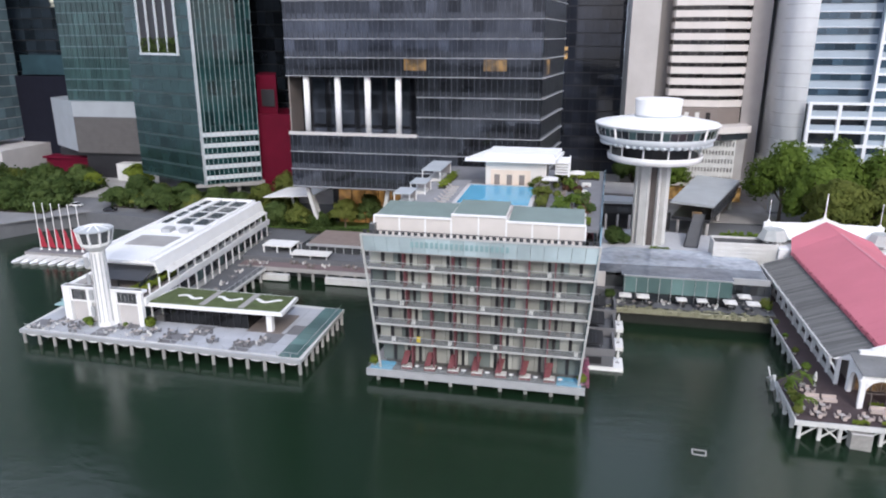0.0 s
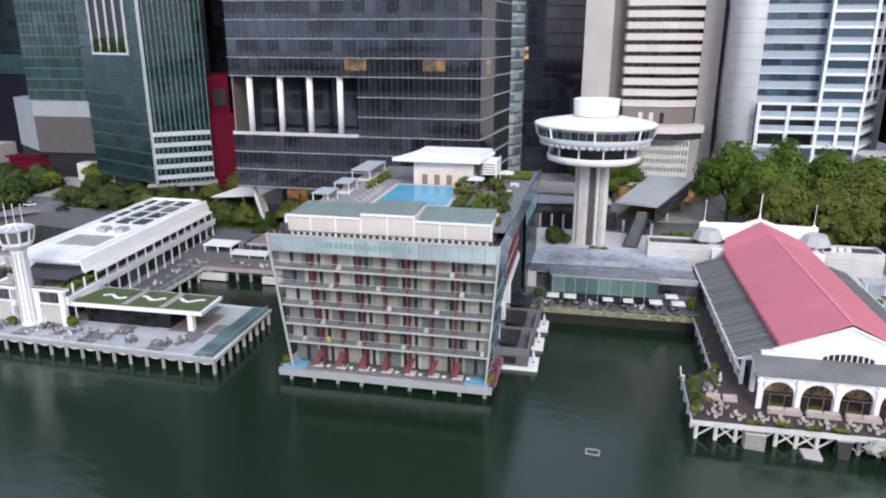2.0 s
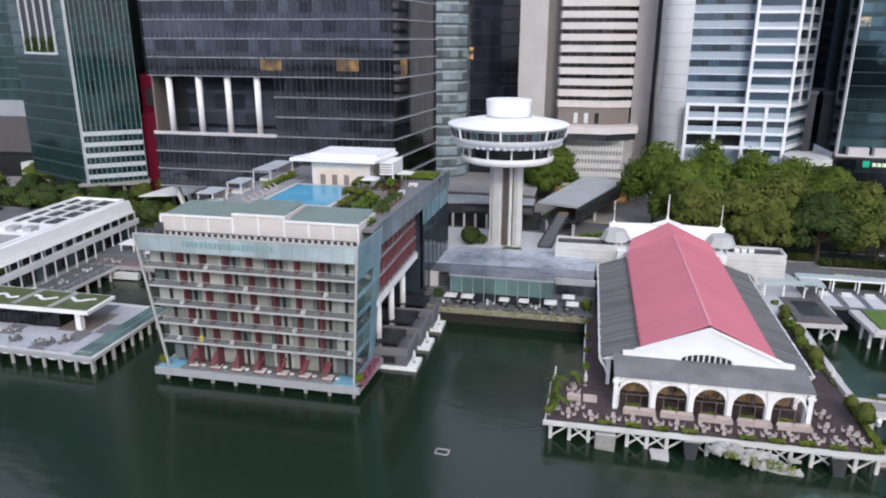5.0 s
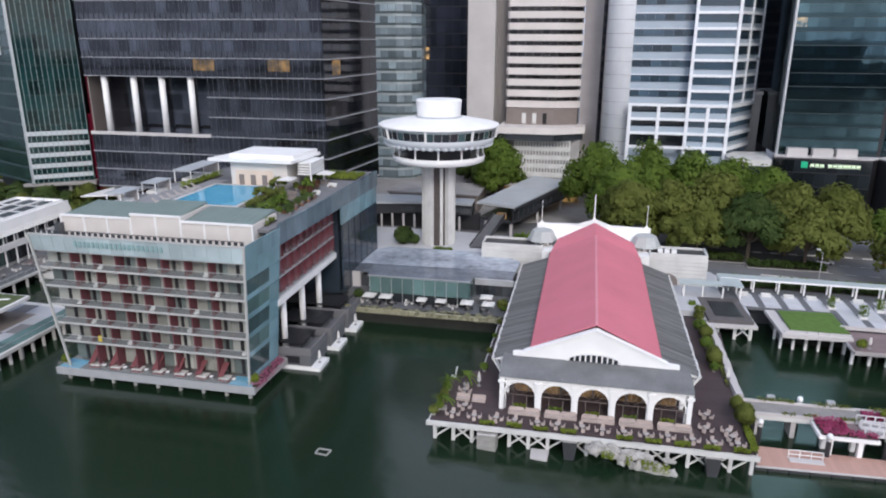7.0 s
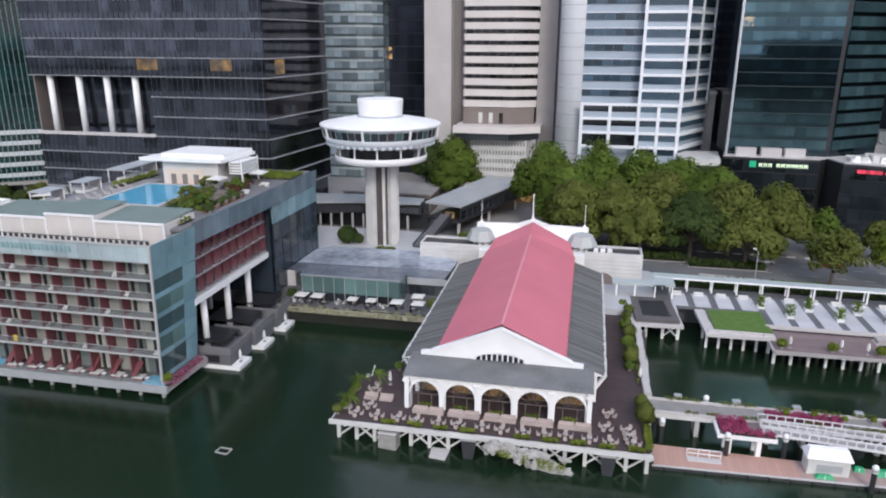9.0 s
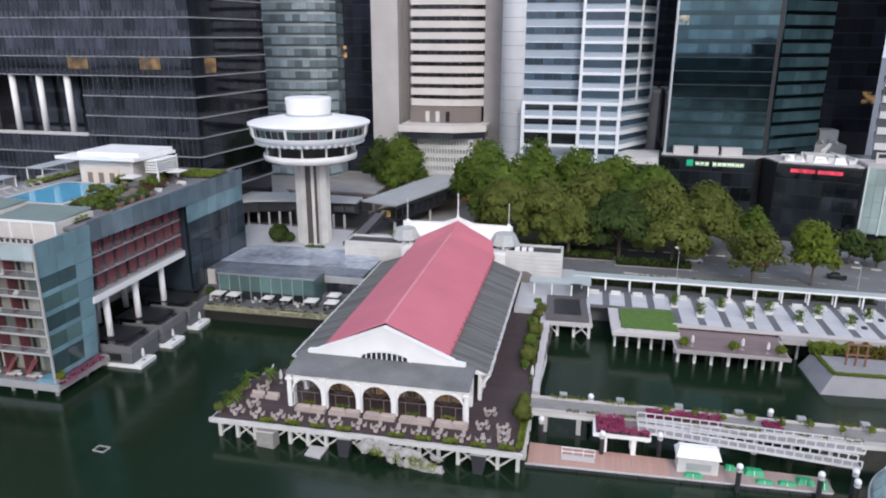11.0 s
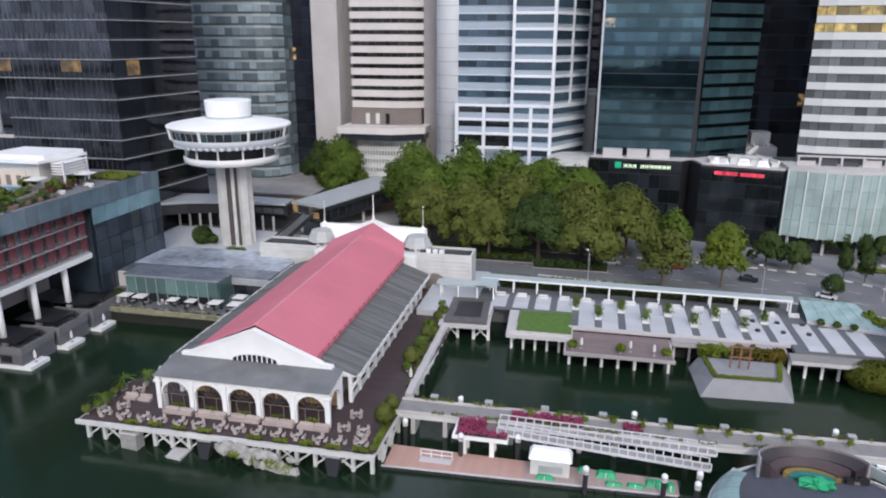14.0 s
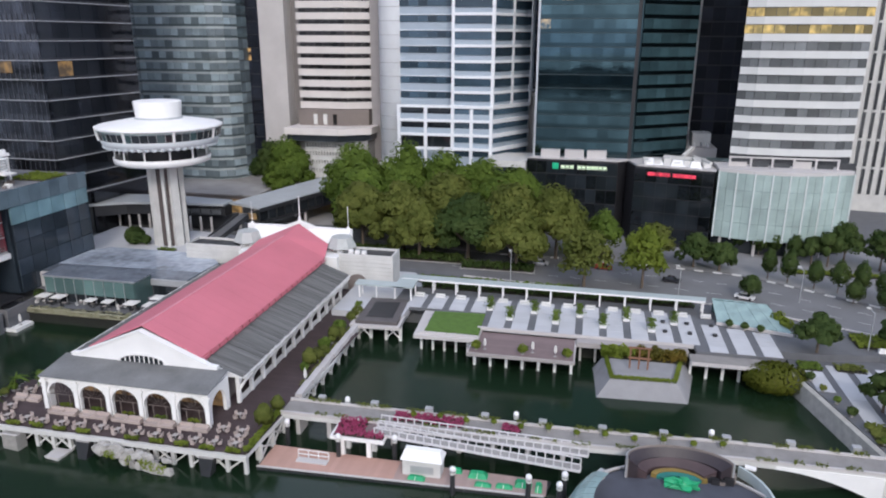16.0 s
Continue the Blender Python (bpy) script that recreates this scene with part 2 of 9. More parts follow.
# ---- mesh building ----
class Solid:
    """Collects faces of one mesh."""

    def __init__(self):
        self.v, self.f, self.n = [], [], []

    def add(self, verts, faces):
        k = len(self.v)
        self.v += [tuple(p) for p in verts]
        self.f += [tuple(i + k for i in f) for f in faces]
        return self

    def box(self, x0, x1, y0, y1, z0, z1):
        return self.add([(x0, y0, z0), (x1, y0, z0), (x1, y1, z0), (x0, y1, z0), (x0, y0, z1), (x1, y0, z1), (x1, y1, z1), (x0, y1, z1)],
                        [(3, 2, 1, 0), (4, 5, 6, 7), (0, 1, 5, 4), (1, 2, 6, 5), (2, 3, 7, 6), (3, 0, 4, 7)])

    def loft(self, a, za, b, zb, caps=True):
        n = len(a)
        vs = [(x, y, za) for x, y in a] + [(x, y, zb) for x, y in b]
        fs = [(i, (i + 1) % n, n + (i + 1) % n, n + i) for i in range(n)]
        if caps:
            fs += [tuple(range(n - 1, -1, -1)), tuple(range(n, 2 * n))]
        return self.add(vs, fs)

    def prism(self, pts, z0, z1):
        return self.loft(pts, z0, pts, z1)

    def ring(self, cx, cy, r, n=24, start=0.0):
        return [(cx + r * math.cos(start + 2 * math.pi * i / n), cy + r * math.sin(start + 2 * math.pi * i / n)) for i in range(n)]

    def cyl(self, cx, cy, z0, z1, r0, r1=None, n=16):
        return self.loft(self.ring(cx, cy, r0, n), z0, self.ring(cx, cy, r0 if r1 is None else r1, n), z1)

    def lathe(self, cx, cy, prof, n=48):
        vs = [p + (z,) for r, z in prof for p in self.ring(cx, cy, max(r, 1e-3), n)]
        fs = [(k * n + i, k * n + (i + 1) % n, (k + 1) * n + (i + 1) % n, (k + 1) * n + i) for k in range(len(prof) - 1) for i in range(n)]
        return self.add(vs, fs)

    def beam(self, p, q, w, h=None):
        p, q = Vector(p), Vector(q)
        h = h or w
        d = (q - p).normalized()
        up = Vector((0, 0, 1)) if abs(d.z) < 0.95 else Vector((0, 1, 0))
        s = d.cross(up).normalized() * (w / 2)
        u = s.cross(d).normalized() * (h / 2)
        vs = [e + a * s + b * u for e in (p, q) for a, b in ((-1, -1), (1, -1), (1, 1), (-1, 1))]
        return self.add(vs, [(0, 1, 2, 3), (7, 6, 5, 4), (0, 4, 5, 1), (1, 5, 6, 2), (2, 6, 7, 3), (3, 7, 4, 0)])

    def plate(self, pts, t):
        """A flat polygon with thickness t, below it."""
        a, b, c = (Vector(p) for p in pts[:3])
        n = (b - a).cross(c - a).normalized() * t
        k = len(pts)
        vs = [Vector(p) for p in pts] + [Vector(p) - n for p in pts]
        return self.add(vs, [tuple(range(k)), tuple(range(2 * k - 1, k - 1, -1))] + [((i + 1) % k, i, k + i, k + (i + 1) % k) for i in range(k)])

    def blob(self, c, r, n=8, m=5, jit=0.15, seed=0):
        rg = random.Random(seed)
        vs = []
        for j in range(1, m):
            th = math.pi * j / m
            for i in range(n):
                ph = 2 * math.pi * i / n
                k = 1 + rg.uniform(-jit, jit)
                vs.append((c[0] + r[0] * k * math.sin(th) * math.cos(ph), c[1] + r[1] * k * math.sin(th) * math.sin(ph), c[2] + r[2] * k * math.cos(th)))
        vs += [(c[0], c[1], c[2] + r[2]), (c[0], c[1], c[2] - r[2])]
        top, bot = len(vs) - 2, len(vs) - 1
        fs = [((j * n + i), (j + 1) * n + i, (j + 1) * n + (i + 1) % n, j * n + (i + 1) % n) for j in range(m - 2) for i in range(n)]
        fs += [(top, i, (i + 1) % n) for i in range(n)] + [(bot, (m - 2) * n + (i + 1) % n, (m - 2) * n + i) for i in range(n)]
        return self.add(vs, fs)

    def mesh(self, name, material, smooth=False):
        me = bpy.data.meshes.new(name)
        me.from_pydata(self.v, [], self.f)
        me.materials.append(material)
        if self.n:
            me.polygons.foreach_set("use_smooth", [True] * len(me.polygons))
            me.update()
            me.normals_split_custom_set_from_vertices(self.n)
            return me
        if smooth:
            me.polygons.foreach_set("use_smooth", [True] * len(me.polygons))
        me.update()
        return me


def thing(name, label, category, loc=(0, 0, 0), group="", kind=""):
    ob = new(name)
    ob.empty_display_size = 0.5
    ob.location = loc
    ob["base"] = loc
    return tagged(ob, label, category, group, kind)


def under(ob, parent):
    ob.parent = parent
    if parent.data is None:
        ob.matrix_parent_inverse = Matrix.Translation(-Vector(parent["base"]))
    return ob


def part(name, solid, material, parent, label="", smooth=False, kind=""):
    """One mesh, given in world coordinates, under a thing or a part."""
    ob = under(new(name, solid.mesh(name, material, smooth)), parent)
    return tagged(ob, label, kind=kind)


def whole(name, solid, material, label, category, group="", kind="", smooth=False):
    return tagged(new(name, solid.mesh(name, material, smooth)), label, category, group, kind)


def piece(name, me, parent, m):
    ob = under(new(name, me), parent)
    ob.matrix_basis = m
    return ob


def unit_box(name, w, d, h, material):
    """A box that starts at the origin and goes w along x, d along -y, h up."""
    return Solid().box(0, w, -d, 0, 0, h).mesh(name, material)


def edge_pose(p, q, z):
    """Origin at p, x towards q, -y outwards (to the right of p to q)."""
    return Matrix.Translation((p[0], p[1], z)) @ Matrix.Rotation(math.atan2(q[1] - p[1], q[0] - p[0]), 4, "Z")


def lerp(a, b, t):
    return tuple(u + (w - u) * t for u, w in zip(a, b))


def facade(house, p, q, levels, bay, pane_mat, pane_far, sill=0.0, head=0.0, depth=0.12, band_mat=None, band=0.0, proud=0.25, fins=None, fin=0.12, fin_d=0.3, split=80.0, gap=0.12, window="window", lit_row=None):
    """Storeys of separate panes along one side of a building; those above split are joined into one mesh."""
    length = math.dist(p, q)
    n = max(1, round(length / bay))
    w = length / n
    far, farband, vert = Solid(), Solid(), Solid()
    cache = {}
    base = edge_pose(p, q, 0)
    for z0, z1 in zip(levels, levels[1:]):
        a, b = z0 + sill, z1 - head
        key = round(b - a, 3)
        for i in range(n):
            if z0 < split:
                if key not in cache:
                    cache[key] = unit_box("pane", w - gap, depth, b - a, pane_mat)
                me = cache[key]
                if lit_row and abs(z0 - lit_row[0]) < 0.1 and i in lit_row[2]:
                    if "lit" not in cache:
                        cache["lit"] = unit_box("pane", w - gap, depth, b - a, lit_row[1])
                    me = cache["lit"]
                piece(window, me, house, base @ Matrix.Translation((i * w + gap / 2, 0, a)))
            else:
                k = Solid().box(i * w + gap / 2, (i + 1) * w - gap / 2, -depth, 0, a, b)
                far.add([base @ Vector(v) for v in k.v], k.f)
        if band_mat and band:
            k = Solid().box(-0.02, length + 0.02, -proud, 0, z0 - band / 2, z0 + band / 2)
            k.v = [tuple(base @ Vector(v)) for v in k.v]
            if z0 < split:
                part("floor_band", k, band_mat, house)
            else:
                farband.add(k.v, k.f)
    if fins:
        for i in range(n + 1):
            k = Solid().box(i * w - fin / 2, i * w + fin / 2, -fin_d, 0, levels[0], levels[-1])
            k.v = [tuple(base @ Vector(v)) for v in k.v]
            part("fin", k, fins, house)
    if far.v:
        part("upper_glazing", far, pane_far, house, kind="stuff")
    if farband.v:
        part("upper_cladding", farband, band_mat, house, kind="stuff")


def levels_of(z0, z1, h):
    n = max(1, round((z1 - z0) / h))
    return [z0 + (z1 - z0) * i / n for i in range(n + 1)]


# ---- setting: water, land, roads ----
whole("water", Solid().add([(-2400, -2400, 0), (2400, -2400, 0), (2400, 2400, 0), (-2400, 2400, 0)], [(0, 1, 2, 3)]), WATER,
      "calm dark green harbour water with soft reflections", "water", kind="structure")

# Unseen skyline behind the camera, added to darken reflections in the tower glass.
rg = random.Random(90)
tops = []
for i in range(46):
    zt = rg.choice((18, 24, 30, 38, 46, 58)) if i % 3 else rg.uniform(16, 32)
    tops += [(2300 - i * 100, zt), (2300 - (i + 1) * 100, zt)]
outline = [(-2300, -3), (2300, -3)] + tops
k = len(outline)
whole("far_shore", Solid().add([(x, y, z) for y in (-560, -600) for x, z in outline], [tuple(range(k - 1, -1, -1)), tuple(range(k, 2 * k))] + [(i, (i + 1) % k, k + (i + 1) % k, k + i) for i in range(k)]),
      mat("dark_far_shore", (0.055, 0.07, 0.075), 0.9, var=0.5, scale=0.01, fine=0.06, bump=0), "unseen skyline across the harbour, added for the facade reflections", "backdrop", kind="structure")
SIDEWALK = mat("mid_grey_pavement", (0.23, 0.23, 0.235), 0.85, var=0.25, scale=0.12)
LAND = [(-2400, 150), (-178, 176), (-171, 188), (-162, 197), (-112, 190), (-90, 186), (-88, 163), (-40, 163), (-38, 156), (6, 156),
        (42, 156), (42, 176), (78, 176), (78, 166), (98, 166), (98, 156), (172, 156), (184, 158), (200, 150), (262, 40), (2400, 0), (2400, 2400), (-2400, 2400)]
whole("ground", Solid().prism(LAND, -3, 4.85), DARKPAVE, "grey paved quayside land behind the sea wall", "ground", kind="structure")

# Near-black sheet behind the piles paints the shade below the terrace.
whole("sea_wall_east", Solid().box(98, 165.9, 155.75, 155.98, -3, 4.2), DARKSTONE, "near-black sheet standing in for the shade under the terrace", "wall", kind="structure")
road_near = [(-166, 197.5), (-120, 204), (-60, 205), (20, 204), (70, 192), (100, 186), (125, 183), (150, 180), (163, 177.5), (175, 172.5), (188, 167), (215, 150), (300, 90)]
road_far = [(-171, 213.5), (-120, 220), (-60, 222), (20, 222), (72, 210), (102, 206), (127, 205.8), (150, 203.9), (167.5, 200.8), (178, 194.4), (195, 183), (224, 164), (312, 105)]
road = Solid()
for i in range(len(road_near) - 1):
    road.plate([(*road_near[i], 4.88), (*road_near[i + 1], 4.88), (*road_far[i + 1], 4.88), (*road_far[i], 4.88)], 0.03)
whole("road", road, ASPHALT, "wide grey asphalt city road along the waterfront", "road", kind="structure")


def kerb(name, line, w, z, material, label, step=1.0, colours=None):
    """A raised edge along a line; with two colours its stones alternate."""
    run = whole(name, Solid().box(line[0][0] - 0.1, line[0][0] + 0.1, line[0][1] - 0.1, line[0][1] + 0.1, z - 0.2, z + 0.01), material, label, "kerb", kind="structure")
    k = 0
    for a, b in zip(line, line[1:]):
        n = max(1, round(math.dist(a, b) / step))
        for i in range(n):
            s = Solid().beam((*lerp(a, b, i / n), z), (*lerp(a, b, (i + 0.97) / n), z), w, 0.3)
            part("kerb_stone", s, colours[k % 2] if colours else material, run)
            k += 1
    return run


kerb("kerb_far_side", road_far[5:12], 0.5, 5.0, ROADPAINT, "black and white painted road kerb", 2.2, (ROADPAINT, ASPHALT))
kerb("kerb_near_side", road_near[5:12], 0.4, 5.0, LIGHTCON, "pale concrete road kerb", 6.0)
lane = Solid()
for f in (0.33, 0.66):
    for i in range(4, len(road_near) - 1):
        a, b = lerp(road_near[i], road_far[i], f), lerp(road_near[i + 1], road_far[i + 1], f)
        n = max(1, int(math.dist(a, b) / 5))
        for k in range(n):
            lane.beam((*lerp(a, b, k / n), 4.882), (*lerp(a, b, (k + 0.45) / n), 4.882), 0.12, 0.02)
whole("lane_marking", lane, ROADPAINT, "dashed white lane lines on the road", "road marking", kind="structure")

pave = Solid().plate([(-176, 178, 5.0), (-160, 198, 5.0), (-172, 200, 5.0), (-230, 190, 5.0), (-230, 172, 5.0)], 0.3)
whole("pavement_west", pave, SIDEWALK, "pale grey promenade paving", "pavement", kind="structure")
whole("pavement_inland", Solid().plate([(60, 213, 5.02), (102, 206.3, 5.02), (127, 206.1, 5.02), (150, 204.2, 5.02), (167.6, 201.1, 5.02), (178.2, 194.7, 5.02), (195.2, 183.3, 5.02), (224.2, 164.3, 5.02), (240, 172, 5.02), (240, 228, 5.02), (60, 240, 5.02)], 0.17), SIDEWALK,
      "grey pavement between the road and the office blocks", "pavement", kind="structure")
whole("plaza", Solid().plate([(-170, 216, 5.02), (-120, 222, 5.02), (-60, 224, 5.02), (60, 224, 5.02), (60, 300, 5.02), (-230, 300, 5.02), (-230, 216, 5.02)], 0.17), CONCRETE,
      "pale plaza paving between the office towers", "pavement", kind="structure")
whole("lawn_west", Solid().plate([(-240, 200, 5.1), (-190, 206, 5.1), (-178, 222, 5.1), (-196, 246, 5.1), (-240, 246, 5.1)], 0.25), GRASS, "grass under the trees of a park", "lawn", kind="structure")
whole("lawn_east", Solid().plate([(-160, 214, 5.1), (-104, 206, 5.1), (-98, 190, 5.1), (-60, 190, 5.1), (-60, 202, 5.1), (-112, 214, 5.1), (-158, 232, 5.1)], 0.25), GRASS, "planted verge between road and towers", "lawn", kind="structure")


# ---- office towers behind the waterfront ----
def core(house, pts, z0, z1, material, name="core"):
    return part(name, Solid().prism(pts, z0, z1), material, house)


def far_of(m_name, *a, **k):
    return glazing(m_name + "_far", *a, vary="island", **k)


def dark_cantilever_tower():
    t = thing("office_tower", "dark grey glass office block with white columns in a recess", "office building", (-47, 205, 5))
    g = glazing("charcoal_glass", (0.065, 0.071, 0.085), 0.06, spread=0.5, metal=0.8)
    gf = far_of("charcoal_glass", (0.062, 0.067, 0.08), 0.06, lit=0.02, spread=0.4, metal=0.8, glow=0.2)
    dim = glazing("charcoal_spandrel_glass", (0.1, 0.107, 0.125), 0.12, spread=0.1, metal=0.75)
    band = mat("grey_floor_edge", (0.36, 0.37, 0.39), 0.4, var=0.1)
    x0, x1, y0 = -83.2, -12.2, 187.4
    back = [(-8.2, 221), (-20, 240), (-83.2, 236)]
    low = levels_of(19.0, 34.2, 5.1)
    mid = levels_of(34.2, 50.2, 4.9)
    top = levels_of(50.2, 124, 4.9)
    core(t, [(x0, y0 + 0.1), (x1 - 0.1, y0 + 0.1)] + back, 19.0, 34.2, dim)
    core(t, [(-45.8, y0 + 0.1), (x1 - 0.1, y0 + 0.1)] + back[:2] + [(-45.8, 240)], 34.2, 50.2, dim)
    core(t, [(x0 + 0.3, 197), (-45.8, 197), (-45.8, 236), (x0, 236)], 34.2, 50.2, dim, "recess_wall")
    facade(t, (x0 + 0.8, 196.9), (-45.8, 196.9), mid, 4.6, g, gf, sill=0.8, head=0.2)
    core(t, [(x0, y0 + 0.1), (x1 - 0.1, y0 + 0.1)] + back, 50.2, 84.4, dim)
    # Upper spandrels use a darkened copy, against bright reflections on the water.
    core(t, [(x0, y0 + 0.1), (x1 - 0.1, y0 + 0.1)] + back, 84.4, 124, glazing("darkened_spandrel_glass", (0.062, 0.067, 0.08), 0.12, spread=0.1, metal=0.75))
    # East side gets a shaded copy of the charcoal glass.
    gs = glazing("shaded_blue_black_glass", (0.032, 0.038, 0.05), 0.05, spread=0.5, metal=0.7)
    warm = glazing("lit_office_glass", (0.06, 0.05, 0.04), 0.08, lit=1.0, spread=0.5, warm=(1, 0.56, 0.17), glow=0.18, dim=0.12)
    for lv, xa in ((low, x0), (mid, -45.8), (top, x0)):
        facade(t, (xa, y0), (x1, y0), lv, 3.1, g, gf, sill=1.7, head=0.25, band_mat=band, band=0.17, proud=0.5, gap=0.1, split=74, lit_row=(top[0], warm, (11, 12, 18, 19)))
        facade(t, (x1, y0), (-8.2, 221), lv, 4.6, gs, gs, sill=0.7, head=0.3, band_mat=band, band=0.2, proud=0.6, split=66, lit_row=(top[0], warm, (1,)))
    rib = mat("grey_mullion", (0.085, 0.09, 0.105), 0.45, 0.3, var=0.1)
    for i in range(46):
        x = x0 + (x1 - x0) * (i + 0.5) / 46
        for za, zb in ((19.2, 34.0), (34.3, 50.1), (50.3, 78)):
            if za == 34.3 and x < -45.6:
                continue
            part("mullion", Solid().box(x - 0.04, x + 0.04, y0 - 0.16, y0, za, zb), rib, t)
    for i, x in enumerate((-77.9, -68.7, -60.0, -51.2)):
        part("column", Solid().cyl(x, y0 + 1.2, 34.2, 50.2, 0.85, n=20), WHITE, t, "white round column", True)
    part("recess_side", Solid().box(x0, x0 + 0.4, y0 + 1, 197, 34.2, 50.2), BRONZE, t)
    part("terrace_edge", Solid().box(x0 - 0.1, -45.8, y0 - 0.35, y0 + 0.1, 33.9, 34.8), LIGHTCON, t)
    part("soffit", Solid().prism([(x0, y0 + 0.3), (x1, y0 + 0.3), (-8.5, 220.5), (x0, 230)], 18.5, 19.0), GREYDECK, t)
    lobby = glazing("lit_lobby_glass", (0.12, 0.08, 0.05), 0.1, lit=1.0, spread=0.2, warm=(1, 0.52, 0.16), glow=0.16, dim=0.2)
    for i in range(14):
        part("lobby_window", Solid().box(-74 + i * 4.3, -70 + i * 4.3, 200.3, 200.6, 5.2, 18.4), lobby if i < 8 else GREYGLASS, t)
    core(t, [(-76, 200.7), (-13, 200.7), (-12, 228), (-76, 228)], 5, 18.5, dim, "lobby_core")
    for x, s in ((-77, -3.2), (-58, 2.8), (-44, -3.0), (-28, 3.0)):
        part("raking_column", Solid().beam((x + s, 190.5, 18.6), (x, 191.5, 5), 1.1), OFFWHITE, t, "white raking column")
    for i in range(6):
        part("roof_plant", Solid().box(-78 + i * 10, -70 + i * 10, 205, 218, 124, 127), DARKMETAL, t)
    c = thing("glass_canopy", "white sloping glass canopy on a raking post", "canopy", (-86, 200, 5))
    part("roof", Solid().plate([(-97, 195.5, 13.2), (-81, 197.5, 14.0), (-80, 208, 14.4), (-95, 210, 13.4)], 0.35), WHITE, c)
    part("post", Solid().beam((-82, 199, 13.6), (-78, 196, 5), 1.0), OFFWHITE, c)
    part("post", Solid().beam((-93, 207, 13.2), (-91, 206, 5), 0.6), OFFWHITE, c)


POD = mat("grey_white_podium_cladding", (0.33, 0.36, 0.39), 0.55, var=0.1, scale=0.2)
COOLWHITE = mat("cool_white_panel", (0.56, 0.6, 0.63), 0.5, var=0.08, scale=0.2)
SCREENWOOD = mat("grey_brown_timber_screen", (0.105, 0.1, 0.1), 0.7, var=0.18, scale=0.4)
FINGREY = mat("grey_green_fin", (0.27, 0.35, 0.36), 0.5, var=0.1)


def green_tower():
    t = thing("office_tower", "green glass office tower with white vertical fins", "office building", (-130, 220, 5))
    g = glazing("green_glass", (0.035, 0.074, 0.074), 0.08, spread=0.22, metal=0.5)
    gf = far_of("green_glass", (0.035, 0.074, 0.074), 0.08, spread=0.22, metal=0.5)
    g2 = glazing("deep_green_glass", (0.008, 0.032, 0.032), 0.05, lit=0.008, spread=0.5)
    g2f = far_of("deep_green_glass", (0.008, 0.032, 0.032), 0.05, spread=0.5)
    a, b, c, d = (-154, 218.9), (-121, 204), (-106.6, 215), (-128, 252)
    core(t, [a, b, c, d], 14.2, 150, mat("dark_green_panel", (0.025, 0.05, 0.05), 0.4))
    lv = levels_of(14.4, 150, 4.6)
    facade(t, a, b, lv, 4.5, g, gf, sill=0.9, band_mat=mat("green_spandrel", (0.02, 0.05, 0.048), 0.25), band=0.2, proud=0.1, split=74)
    facade(t, b, c, lv, 1.5, g2, g2f, sill=0.2, split=50, fins=FINGREY, fin=0.14, fin_d=0.3)
    part("corner_pier", Solid().prism([(b[0] - 0.75, b[1] + 0.32), (b[0] - 0.1, b[1] - 0.3), (b[0] + 0.55, b[1] + 0.15), (b[0] + 0.3, b[1] + 0.8)], 14.2, 150), SILVER, t, "silver corner pier")
    for z in (16.4, 19.9, 23.4, 26.9, 30.4):
        s = Solid()
        e = edge_pose(b, c, 0)
        k = Solid().box(0.4, 18.0, -0.24, 0.02, z - 0.7, z + 0.7)
        part("white_band", s.add([e @ Vector(v) for v in k.v], k.f), COOLWHITE, t)
    # sky garden with white posts, high on the harbour side
    e = edge_pose(a, b, 0)
    L = math.dist(a, b)
    bay0, bay1 = L - 27.5, L - 7.2
    k = Solid().box(bay0, bay1, -0.2, 0, 55.6, 75)
    part("sky_garden_back", Solid().add([e @ Vector(v) for v in k.v], k.f), BLACK, t)
    for i in range(5):
        x = bay0 + (bay1 - bay0) * i / 4
        k = Solid().box(x - 0.22, x + 0.22, -0.75, 0, 55.4, 75)
        part("garden_post", Solid().add([e @ Vector(v) for v in k.v], k.f), COOLWHITE, t)
    k = Solid().box(bay0 - 0.35, bay1 + 0.35, -0.9, 0, 54.9, 55.6)
    part("garden_sill", Solid().add([e @ Vector(v) for v in k.v], k.f), COOLWHITE, t)
    lush = Solid()
    rg = random.Random(5)
    for i in range(500):
        p = e @ Vector((rg.uniform(bay0 + 0.5, bay1 - 0.5), rg.uniform(-0.7, -0.25), 55.6 + rg.random() ** 1.6 * 4.5))
        leaf(lush, p, 0.5, rg)
    part("sky_garden_shrub", lush, LEAFDARK, t, "green shrubs in the sky garden")
    part("base_canopy", Solid().prism([(-124, 203), (-104.5, 213), (-108, 220), (-124, 208)], 13.2, 14.2), CONCRETE, t)
    for p in ((-120, 206.5), (-113, 209.5), (-107, 213.5)):
        part("base_column", Solid().cyl(p[0], p[1] + 1.5, 5, 13.3, 0.6), CONCRETE, t)
    core(t, [(-150, 222), (-121, 208), (-108, 217), (-128, 248)], 5, 14.2, GREYGLASS, "ground_floor")


